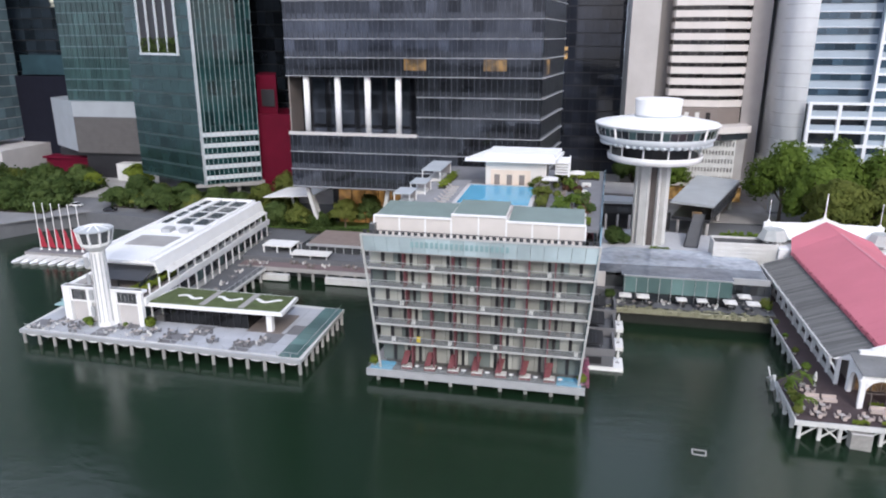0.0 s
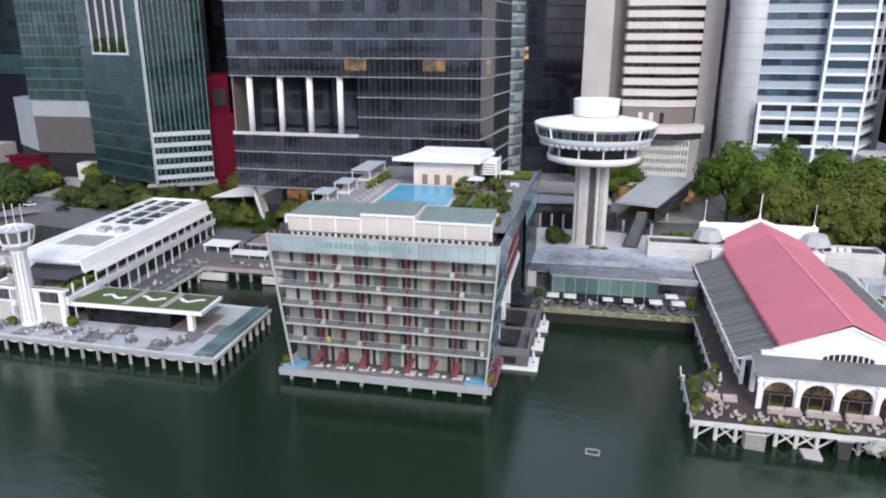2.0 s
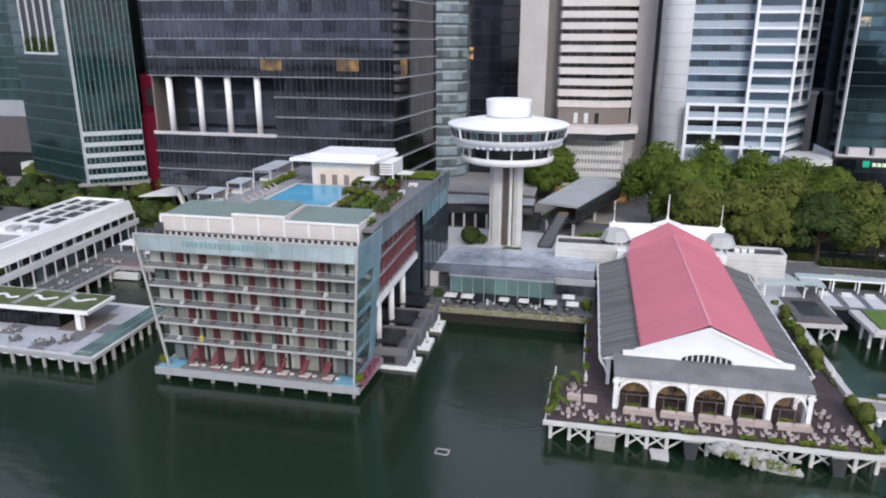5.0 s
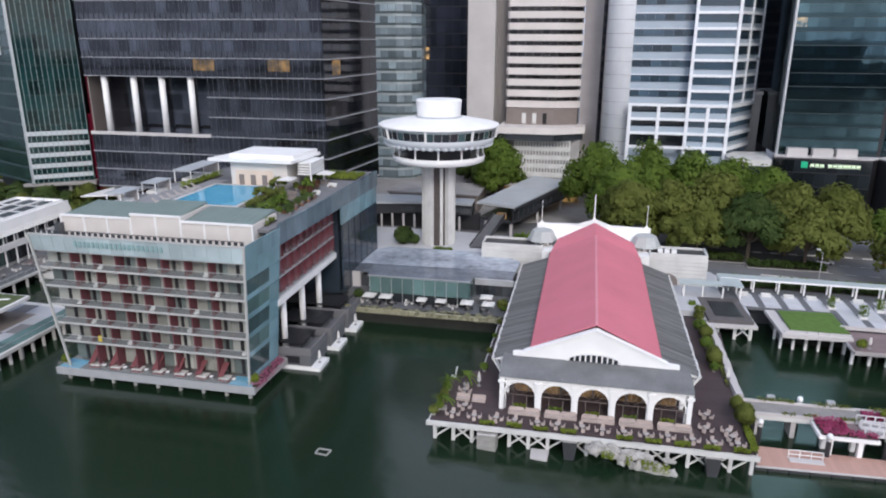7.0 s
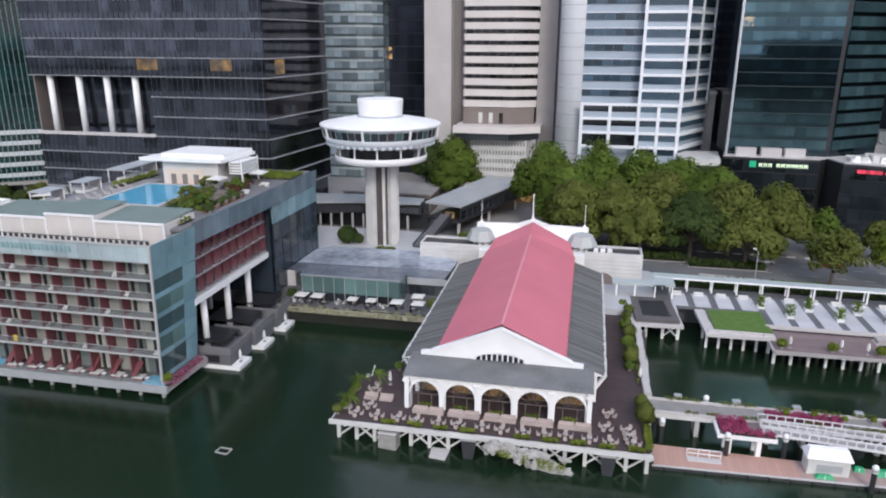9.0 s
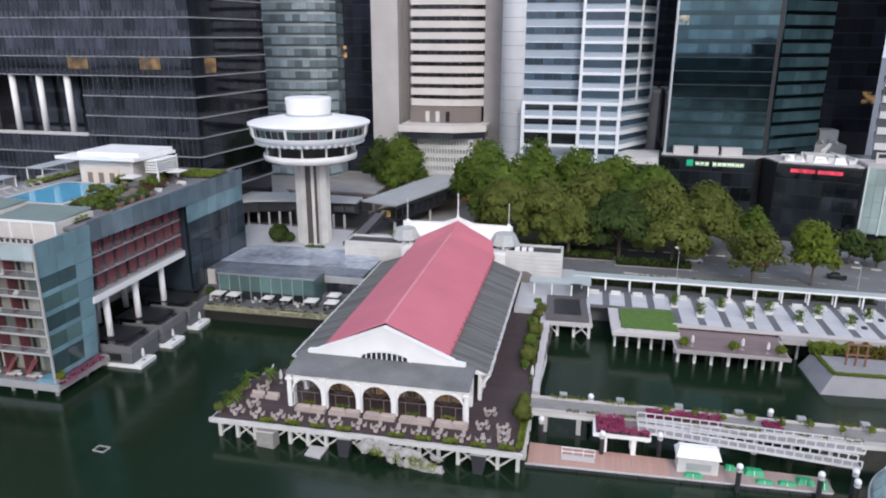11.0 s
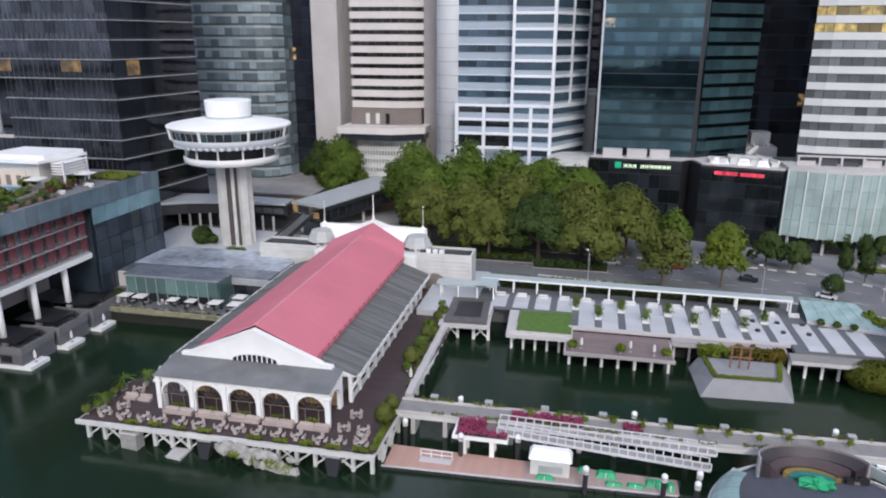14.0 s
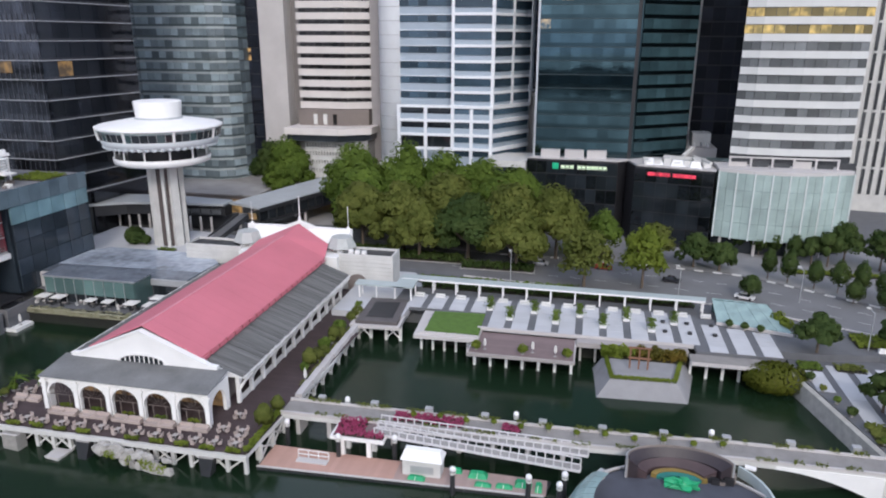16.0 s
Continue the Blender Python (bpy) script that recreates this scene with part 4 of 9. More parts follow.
    core(t, [(157, 276), (181, 276), (181, 300), (157, 300)], 5, 180, mat("grey_black_panel", (0.03, 0.032, 0.04), 0.4))
    facade(t, (157, 275.9), (181, 275.9), levels_of(30, 180, 4.6), 4.0, g, g, sill=0.5, split=76)
    for x in (157.6, 160.6):
        part("white_rib", Solid().box(x, x + 0.8, 274.8, 276, 5, 180), OFFWHITE, t)
    t = thing("low_block", "white rooftop plant between the towers", "building", (165, 265, 5))
    part("wall", Solid().box(158, 167, 252, 270, 5, 29), LIGHTCON, t)
    part("roof_unit", Solid().box(160, 165.5, 256, 262, 29, 33), OFFWHITE, t)
    for i in range(4):
        part("pipe", Solid().beam((158.5 + i * 2, 252.5, 29.4), (160 + i * 1.6, 268, 31 + i * 0.4), 0.5), WHITE if i % 2 else STEEL, t)

    t = thing("office_building", "white stone building with a ribbed front", "office building", (216, 290, 5))
    core(t, [(203, 286), (245, 280), (250, 320), (204, 322)], 4.85, 170, OFFWHITE, "wall")
    facade(t, (203, 285.8), (245, 279.8), levels_of(10, 170, 9.2), 2.6, GREYGLASS, GREYGLASS, sill=0.8, gap=1.7, split=30)
    facade(t, (203, 320), (203, 286), levels_of(10, 170, 4.6), 3.6, GREYGLASS, GREYGLASS, sill=1.6, gap=1.8, split=40)


def leaf(s, p, size, rg, flat=0.0, out=None):
    """One leaf clump of four folded blades; with out it lies like a shingle facing that way."""
    a = Vector((rg.gauss(0, 1), rg.gauss(0, 1), rg.gauss(0, 1) * (1 - flat))).normalized() * size
    if out is not None:
        o = (out + Vector((rg.gauss(0, 0.32), rg.gauss(0, 0.32), rg.gauss(0, 0.32)))).normalized()
        a = (a - o * a.dot(o)).normalized() * size
        b = o.cross(a).normalized() * size * 0.75
        c = o * size * 0.3
        p = Vector(p)
        s.add([p - a, p + b - c, p + a, p - b - c, p + c], [(0, 4, 1), (4, 2, 1), (0, 3, 4), (4, 3, 2)])
        return
    b = a.cross(Vector((rg.gauss(0, 1), rg.gauss(0, 1), rg.gauss(0, 1)))).normalized() * size * 0.6
    c = a.cross(b).normalized() * size * 0.3
    p = Vector(p)
    s.add([p - a, p + b + c, p + a, p - b + c, p - c], [(0, 4, 1), (4, 2, 1), (0, 3, 4), (4, 3, 2)])


dark_cantilever_tower()
green_tower()
west_towers()
mid_towers()
back_towers()
east_towers()


# ---- waterfront hotel ----
def quad_at(z):
    """Outline of the leaning front block at height z: left x, right x, front y."""
    f = (z - 2.2) / 26.2
    return -34.4 - 2.3 * f, 1.1 + 2.2 * f, 111.4 - 2.3 * f


def hotel():
    h = thing("hotel", "six-storey waterfront hotel with leaning green glass front", "hotel", (-18, 135, 0))
    slabs = [3.2, 7.8, 11.45, 15.1, 18.7, 22.2, 25.6]
    n = 9
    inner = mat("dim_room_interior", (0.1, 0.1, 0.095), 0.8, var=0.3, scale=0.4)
    edge = mat("pale_slab_edge", (0.46, 0.465, 0.45), 0.55, var=0.1)
    # solid body behind the balconies, its grey painting the dimness of the rooms
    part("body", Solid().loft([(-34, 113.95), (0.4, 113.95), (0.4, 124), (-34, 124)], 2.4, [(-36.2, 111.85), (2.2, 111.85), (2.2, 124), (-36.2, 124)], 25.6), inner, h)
    for k, z in enumerate(slabs[:-1]):
        x0, x1, y = quad_at(z)
        if k:
            part("balcony_slab", Solid().box(x0 + 0.02, x1 - 0.12, y + 0.2, y + 2.5, z - 0.13, z + 0.13), GREYDECK, h)
            part("slab_edge", Solid().box(x0, x1 - 0.1, y - 0.05, y + 0.2, z - 0.14, z + 0.14), edge, h, "pale slab edge")
            part("balcony_rail", Solid().box(x0 + 0.2, x1 - 0.3, y + 0.05, y + 0.12, z + 1.2, z + 1.27), STEEL, h)
        zt = slabs[k + 1] - 0.19
        wy = y + 2.35
        for i in range(n):
            xa, xb = x0 + (x1 - x0) * i / n, x0 + (x1 - x0) * (i + 1) / n
            d = xb - xa
            mid = xa + d * 0.5
            fin = 0 < i < n - 1
            if k:
                part("balcony_glass", Solid().box(xa + 0.05, xb - 0.05, y + 0.06, y + 0.1, z + 0.18, z + 1.2), RAILGLASS, h)
            part("window", Solid().box(xa + 0.04, mid - 0.12, wy - 0.08, wy, z + 0.17, zt), SAGEGLASS if (i * 5 + k * 3) % 4 else SAGEDIM, h)
            part("window", Solid().box(mid + 0.12, xb - 0.04, wy - 0.08, wy, z + 0.17, zt), SAGEGLASS if (i * 3 + k * 7) % 4 else SAGEDIM, h)
            if fin:
                part("red_partition", Solid().box(mid - 0.1, mid + 0.1, y + 0.15, wy, z + 0.15, zt), REDCLOTH, h, "dark red balcony partition")
            if not fin or i % 2:
                for o in ((-1.05, 1.05) if fin else (0.35,) if i == 0 else (-0.2,)):
                    part("door", Solid().box(mid + o - 0.26, mid + o + 0.26, wy - 0.3, wy - 0.1, z + 0.17, zt), BLACK, h, "tall dark balcony door")
            if k and (i * 3 + k) % 5 < 2:
                sx = mid + (0.5 if (i + k) % 2 else -1.3)
                part("balcony_seat", Solid().box(sx, sx + 0.7, y + 0.4, y + 0.95, z + 0.17, z + 0.5).box(sx, sx + 0.7, y + 0.85, y + 0.98, z + 0.5, z + 0.85), OFFWHITE if (i + k) % 5 else BRONZE, h)
    part("yellow_towel", Solid().box(-27.6, -26.9, quad_at(7.8)[2] + 0.1, quad_at(7.8)[2] + 0.25, 8.2, 9.3), mat("yellow_cloth", (0.6, 0.45, 0.03), 0.8), h, "yellow towel over the rail")
    # leaning corner fins and fascia
    for s in (0, 1):
        a, b = quad_at(2.4), quad_at(28.4)
        part("corner_fin", Solid().beam((a[s], a[2] - 0.15, 2.4), (b[s], b[2] - 0.15, 28.4), 0.35), edge, h)
    m = 18
    for i in range(m):
        a, b = quad_at(25.6), quad_at(28.4)
        xa, xb = a[0] + (a[1] - a[0]) * i / m, a[0] + (a[1] - a[0]) * (i + 1) / m
        xA, xB = b[0] + (b[1] - b[0]) * i / m, b[0] + (b[1] - b[0]) * (i + 1) / m
        part("fascia_panel", Solid().loft([(xa + 0.03, a[2]), (xb - 0.03, a[2]), (xb - 0.03, a[2] + 0.25), (xa + 0.03, a[2] + 0.25)], 25.4,
             [(xA + 0.03, b[2]), (xB - 0.03, b[2]), (xB - 0.03, b[2] + 0.25), (xA + 0.03, b[2] + 0.25)], 28.2), FROSTBLUE, h)
        for o in (0.3, 1.4):
            part("parapet_post", Solid().box(xA + o, xA + o + 0.6, b[2] + 0.4, b[2] + 0.5, 28.35, 28.95), DARKMETAL, h)
    part("parapet_cap", Solid().box(-36.8, 3.3, 108.95, 109.5, 28.2, 28.4), edge, h)
    part("parapet_rail", Solid().box(-36.6, 3.0, 109.5, 109.6, 29.0, 29.1), DARKMETAL, h)
    for i in range(20):
        x = -28 + i * 0.85
        part("sign_letter_bar", Solid().box(x, x + 0.5, 109.0, 109.3, 26.5, 27.5), PALETEAL, h)
    # roof decks
    part("front_roof", Solid().box(-36.4, 2.8, 109.5, 120, 25.2, 25.6), CONCRETE, h)
    part("roof_deck", Solid().prism([(-36.6, 119), (3.0, 119), (5.0, 176), (-34, 176), (-36.6, 150)], 28.0, 28.5), GREYDECK, h)
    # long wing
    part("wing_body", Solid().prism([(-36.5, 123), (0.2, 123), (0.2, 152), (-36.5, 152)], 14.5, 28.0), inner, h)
    part("rear_body", Solid().prism([(-36, 152), (3.2, 152), (4.3, 176), (-33.5, 176), (-36, 158)], 4.9, 28.0), MISTGLASS, h)
    part("west_wall", Solid().prism([(-37.4, 116), (-36.4, 116), (-35.5, 176), (-36.5, 176)], 4.9, 28.3), GREYGLASS, h)
    part("core_wall", Solid().box(-36, -10, 124, 152, 4.9, 14.5), CONCRETE, h)
    # east side: teal cladding at the corner
    def side_x(y, z):
        return quad_at(z)[1] + (y - 110) * 0.035
    ys = [0, 0.34, 0.67, 1.0]
    for k in range(len(slabs) - 1):
        za, zb = slabs[k], slabs[k + 1]
        for j in range(3):
            pts = []
            for z in (za, zb):
                yf = quad_at(z)[2] + 0.25
                y0, y1 = yf + (122 - yf) * ys[j], yf + (122 - yf) * ys[j + 1]
                pts.append((y0 + 0.04, y1 - 0.04, side_x(y0, z), side_x(y1, z), z))
            (a0, a1, ax0, ax1, az), (b0, b1, bx0, bx1, bz) = pts
            louvre = j < 2 and k < 5
            part("side_window" if louvre else "cladding_panel", Solid().loft([(ax0, a0), (ax1, a1), (ax1 - 0.3, a1), (ax0 - 0.3, a0)], az + (0.9 if louvre else 0.04), [(bx0, b0), (bx1, b1), (bx1 - 0.3, b1), (bx0 - 0.3, b0)], bz - 0.04),
                 ((SLATEGLASS if k % 2 == 0 else AQUAGLASS) if louvre else TEALFASCIA), h)
            if louvre:
                t9 = 0.9 / (bz - az)
                mx0, mx1 = ax0 + (bx0 - ax0) * t9, ax1 + (bx1 - ax1) * t9
                part("cladding_panel", Solid().loft([(ax0 + 0.02, a0), (ax1 + 0.02, a1), (ax1 - 0.3, a1), (ax0 - 0.3, a0)], az, [(mx0 + 0.02, a0), (mx1 + 0.02, a1), (mx1 - 0.3, a1), (mx0 - 0.3, a0)], az + 0.88), TEALFASCIA, h)
    for j in range(4):
        ya, yb = 109.2 + j * 3.2, 112.35 + j * 3.2
        part("fascia_panel", Solid().loft([(side_x(ya, 25.6) - 0.3, ya), (side_x(ya, 25.6), ya), (side_x(yb, 25.6), yb), (side_x(yb, 25.6) - 0.3, yb)], 25.5, [(side_x(ya, 28.4) - 0.3, ya), (side_x(ya, 28.4), ya), (side_x(yb, 28.4), yb), (side_x(yb, 28.4) - 0.3, yb)], 28.3), TEALFASCIA, h)
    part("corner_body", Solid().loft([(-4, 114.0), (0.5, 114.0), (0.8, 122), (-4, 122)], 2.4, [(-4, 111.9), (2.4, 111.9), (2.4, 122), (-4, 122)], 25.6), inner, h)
    # upper east side: three floors of rooms
    for k in range(3):
        z0 = 15.1 + k * 3.35
        part("side_slab", Solid().box(0.0, 2.5, 122.1, 151.4, z0 - 0.16, z0), STEEL, h)
        for i in range(9):
            ya, yb = 122.2 + i * 3.23, 122.2 + (i + 1) * 3.23
            part("room_glass", Solid().box(1.5, 1.7, ya + 0.1, ya + 1.7, z0 + 0.05, z0 + 3.1), SLATEGLASS if (i + k) % 3 else DARKGLASS, h)
            part("curtain", Solid().box(1.6, 2.1, ya + 1.7, yb - 0.1, z0 + 0.05, z0 + 3.1), REDCLOTH, h)
            part("partition", Solid().box(0.3, 2.4, yb - 0.08, yb + 0.06, z0, z0 + 3.05), PLUM, h)
            part("balcony_glass", Solid().box(2.3, 2.36, ya + 0.05, yb - 0.05, z0, z0 + 1.1), RAILGLASS, h)
    part("soffit_beam", Solid().box(-0.4, 2.7, 121.5, 151.8, 13.4, 14.6), WHITE, h, "white soffit beam")
    part("soffit", Solid().box(-35, -0.5, 123.5, 151.8, 14.0, 14.5), OFFWHITE, h)
    for y in (126.5, 135.5, 144.5):
        part("column", Solid().cyl(1.1, y, 3, 13.5, 0.62, n=18), WHITE, h, "white round column", True)
        part("column", Solid().cyl(-8.5, y, 3, 14.0, 0.62, n=18), OFFWHITE, h, "", True)
    for i in range(18):
        ya, yb = 122 + i * 3, 125 + i * 3
        xa, xb = 3.1 + (ya - 110) * 0.03, 3.1 + (yb - 110) * 0.03
        part("fascia_panel", Solid().loft([(xa - 0.4, ya + 0.03), (xa, ya + 0.03), (xb, yb - 0.03), (xb - 0.4, yb - 0.03)][::-1], 25.0, [(xa - 0.3, ya + 0.03), (xa + 0.1, ya + 0.03), (xb + 0.1, yb - 0.03), (xb - 0.3, yb - 0.03)][::-1], 28.9), GREYTEAL, h)
    for i in range(6):
        for k in range(5):
            y, z = 152.2 + i * 4, 5 + k * 4
            x = 4.2 + (y - 152) * 0.03
            part("glass_panel", Solid().box(x - 0.4, x, y, y + 3.9, z, z + 3.9), MISTGLASS if k < 4 else TEALFASCIA, h)
    # quay deck the hotel stands on
    d = thing("hotel_deck", "low grey concrete deck over the water on short piles", "deck", (-18, 112, 0))
    part("slab", Solid().prism([(-36.9, 110.7), (2.2, 110.7), (3.0, 127), (-36.5, 127)], 1.2, 2.3), CONCRETE, d)
    part("edge_beam", Solid().box(-37.0, 2.3, 110.5, 110.9, 1.1, 2.45), STEEL, d)
    for i in range(9):
        for y in (110.6, 118, 126):
            part("support_post", Solid().cyl(-35 + i * 4.5, y + 0.8, -2, 1.3, 0.35, n=10), CONCRETE, d)
    for i in range(9):
        part("terrace_slab", Solid().box(-36.4 + i * 4.22, -32.2 + i * 4.22, 110.9, 114.0, 2.3, 2.6), GREYDECK if 0 < i < 8 else POOLTILE, d)
    for i in range(10):
        x0 = -36.8 + i * 3.9
        part("deck_glass", Solid().box(x0 + 0.04, x0 + 3.85, 110.75, 110.81, 2.45, 3.5), RAILGLASS, d)
    # lounge suites on the lowest terrace
    for i in range(7):
        x = -29.6 + i * 4.28
        c = thing("daybed", "red canopied daybed on the lowest terrace", "daybed", (x, 112, 2.6), "terrace daybeds")
        part("base", Solid().box(x - 1.0, x + 1.0, 111.3, 113.0, 2.6, 3.0), REDCHAIR, c)
        part("cushion", Solid().box(x - 0.95, x + 0.95, 111.35, 112.9, 3.0, 3.2), CANVAS, c)
        part("hood", Solid().plate([(x - 0.9, 111.2, 3.6), (x + 0.1, 111.2, 3.7), (x + 0.6, 113.0, 5.6), (x - 0.5, 113.0, 5.6)], 0.1), REDCHAIR, c, "slanted red canopy")
        part("side_screen", Solid().plate([(x - 0.95, 111.3, 3.0), (x - 0.95, 113.1, 3.0), (x - 0.6, 113.1, 5.5), (x - 0.9, 111.2, 3.6)], 0.08), REDCHAIR, c)
        tb = thing("side_table", "small white round table on the terrace", "table", (x + 1.9, 111.6, 2.6), "terrace tables")
        part("tabletop", Solid().cyl(x + 1.9, 111.6, 3.25, 3.32, 0.42), WHITE, tb)
        part("stem", Solid().cyl(x + 1.9, 111.6, 2.6, 3.26, 0.06, n=8), STEEL, tb)
    rg = random.Random(44)
    fl = thing("bougainvillea", "magenta flowering bougainvillea along the hotel deck", "flower bed", (2, 117, 2.3), "flower beds")
    part("bed", Solid().box(1.3, 2.5, 111.2, 122.5, 2.3, 2.45), BUSHBASE, fl)
    ff = Solid()
    for i in range(520):
        y = rg.uniform(111.2, 122.5)
        leaf(ff, (rg.uniform(1.2, 2.9), y, 2.0 + rg.random() * 1.1), 0.2, rg)
    part("blossom", ff, FLOWERPALE, fl)
    for x in (-35.9, 1.6):
        bush(x, 112, 2.6, 0.9, LEAFLIME)

    # roof: plant box, pool, pavilion
    pb = thing("rooftop_plant_box", "cream rendered plant enclosure with grey-green roofs", "rooftop enclosure", (-20, 122, 25.6))
    for xa, xb, zt in ((-36.8, -22.6, 29.6), (-22.6, -12.8, 30.4), (-12.8, 0.8, 29.6)):
        part("wall", Solid().box(xa, xb, 117.3, 127, 25.6, zt), CREAM if xa > -30 else CREAM, pb)
        part("roof", Solid().plate([(xa + 0.3, 117.7, zt + 0.05), (xb - 0.3, 117.7, zt + 0.05), (xb - 0.3, 127.2, zt + 0.6), (xa + 0.3, 127.2, zt + 0.6)], 0.3), GREENROOF, pb)
        part("coping", Solid().box(xa, xb, 117.05, 117.5, zt - 0.12, zt + 0.22), WHITE, pb)
        k = max(2, round((xb - xa) / 4.7))
        for i in range(0 if xa < -30 else 1, k + 1):
            x = xa + (xb - xa) * i / k
            part("pilaster", Solid().box(x - 0.14, x + 0.14, 117.12, 117.3, 25.6, zt), WHITE, pb)
        for i in range(10):
            x = xa + 0.6 + (xb - xa - 1.2) * i / 9
            part("roof_seam", Solid().beam((x, 117.8, zt + 0.1), (x, 127.2, zt + 0.63), 0.03, 0.03), GREENROOF, pb)
    p = thing("swimming_pool", "blue rooftop swimming pool with pale stone edge", "pool", (-18, 142, 28.5))
    part("basin", Solid().box(-24.6, -10.4, 132.5, 151, 28.2, 28.95), POOLTILE, p)
    part("edge", Solid().box(-25.4, -24.6, 131.8, 151.8, 28.4, 29.1).box(-10.4, -9.6, 131.8, 151.8, 28.4, 29.1).box(-24.6, -10.4, 151, 151.8, 28.4, 29.1).box(-24.6, -10.4, 131.8, 132.5, 28.4, 29.1), LIGHTCON, p)
    part("pool_water", Solid().box(-24.6, -10.4, 132.5, 151, 28.96, 29.04), POOLWATER, p, "clear blue water")
    whole("pool_deck", Solid().box(-34, -25.5, 131, 158, 28.5, 28.62), SLATEPAVE, "pale paved pool deck", "deck", kind="structure")
    v = thing("roof_pavilion", "cream rooftop bar pavilion with a wide white flat roof", "pavilion", (-15, 158, 28.5))
    part("wall", Solid().box(-21.6, -8.2, 152.5, 163.5, 28.5, 34.3), CREAM, v)
    part("entrance_panel", Solid().box(-20.4, -11.6, 152.3, 152.5, 28.5, 32.3), PEACH, v, "peach recess round the doors")
    part("roof", Solid().prism([(-26.0, 150.6), (-6.3, 150.6), (-4.9, 164.2), (-22.6, 164.2)], 34.3, 35.0), WHITE, v, "white flat roof")
    part("roof_upstand", Solid().prism([(-21.8, 152.6), (-6.6, 152.6), (-5.4, 163.8), (-21.4, 163.8)], 35.0, 35.8), WHITE, v)
    for i in range(3):
        part("doorway", Solid().box(-19.6 + i * 2.75, -18.4 + i * 2.75, 152.2, 152.3, 28.9, 31.3), BRONZE, v, "brown timber doorway")
    for i in range(5):
        z = 31.4 + i * 0.6
        part("louvre", Solid().box(-6.4, -3.2, 154.0, 162, z, z + 0.28), WHITE, v)
    for y in (154.2, 161.8):
        part("louvre_post", Solid().box(-3.5, -3.2, y - 0.15, y + 0.15, 28.5, 34.4), WHITE, v)
    def cabana(x, y, w, d, hh, name, lab):
        c = thing(name, lab, "cabana", (x, y, 28.5), "poolside cabanas")
        part("roof", Solid().box(x - w / 2, x + w / 2, y - d / 2, y + d / 2, 28.5 + hh, 28.7 + hh), PALEROOF, c)
        for sx in (-1, 1):
            for sy in (-1, 1):
                part("post", Solid().box(x + sx * (w / 2 - 0.25) - 0.08, x + sx * (w / 2 - 0.25) + 0.08, y + sy * (d / 2 - 0.25) - 0.08, y + sy * (d / 2 - 0.25) + 0.08, 28.5, 28.5 + hh), WHITE, c)
        part("daybed", Solid().box(x - w / 3, x + w / 3, y - d / 3, y + d / 3, 28.5, 29.1), CANVAS, c)
        part("drape", Solid().box(x - w / 2 + 0.3, x + w / 2 - 0.3, y + d / 2 - 0.3, y + d / 2 - 0.2, 28.7, 28.4 + hh), TAUPE, c)
    for x, y in ((-34.9, 132.5), (-34.2, 143.0)):
        cabana(x, y, 3.6, 6.0, 2.4, "cabana", "pale roofed poolside cabana with white posts")
    cabana(-34.2, 159.5, 4.6, 13, 2.8, "long_cabana", "long grey roofed cabana beside the pool")
    for x, y in ((-7.2, 150.2), (-1.6, 158.5)):
        umbrella(x, y, 28.5, 1.7, 2.7)
    rg = random.Random(3)
    for i in range(7):
        x, y = -27.3 + rg.uniform(-0.3, 0.3), 133.5 + i * 2.5
        s = thing("sun_lounger", "white sun lounger beside the pool", "sun lounger", (x, y, 28.6), "pool loungers")
        part("mattress", Solid().box(x - 1.0, x + 0.6, y - 0.35, y + 0.35, 28.9, 29.02), TABLEWOOD, s)
        part("backrest", Solid().plate([(x - 1.0, y - 0.35, 29.02), (x - 1.7, y - 0.35, 29.5), (x - 1.7, y + 0.35, 29.5), (x - 1.0, y + 0.35, 29.02)], 0.08), TABLEWOOD, s)
        part("frame", Solid().box(x - 1.0, x + 0.6, y - 0.3, y + 0.3, 28.62, 28.9), STEEL, s)
    hedge("roof_hedge", "clipped green hedge beside the pool deck", -31.4, -29.6, 147, 163, 28.5, 1.6, LEAFLIME)
    hedge("roof_hedge", "loose grey-green shrubs beside the pool", -9.2, -7.0, 133, 149, 28.5, 1.7, LEAFWARM)
    for i in range(5):
        x, y = 0.3, 131.5 + i * 3.2
        s = thing("planter_bench", "red-brown timber planter bench on the roof terrace", "bench", (x, y, 28.5), "roof planter benches")
        part("seat", Solid().box(x - 0.9, x + 1.2, y - 0.5, y + 0.5, 28.5, 29.0), RUST, s)
        part("backrest", Solid().box(x + 0.95, x + 1.2, y - 0.5, y + 0.5, 29.0, 29.5), BRONZE, s)
    hedge("roof_hedge", "low green planting on the roof edge", -6, 3.5, 164, 172, 28.5, 1.0, LEAFLIME)
    hedge("roof_hedge", "mixed shrubs along the roof terrace", -5.5, -2.4, 131, 140, 28.5, 1.9, LEAF)
    hedge("roof_hedge", "mixed shrubs along the roof terrace", -1.6, 1.2, 136, 146, 28.5, 1.3, LEAFDARK)
    hedge("roof_hedge", "yellow-green shrub beside the plant box", -0.4, 1.6, 121.5, 125.5, 28.5, 1.3, LEAFLIME)
    hedge("roof_hedge", "small red-leaved shrubs in a roof bed", -4.6, -1.4, 150, 154, 28.5, 1.7, LEAFRED)
    for i, (x, y) in enumerate(((-2.8, 142), (-0.2, 148.5), (-4.6, 146.5), (0.6, 156.5), (-2.2, 160))):
        t = thing("lounge_set", "dark lounge sofa and table on the roof terrace", "sofa set", (x, y, 28.5), "roof lounge sets")
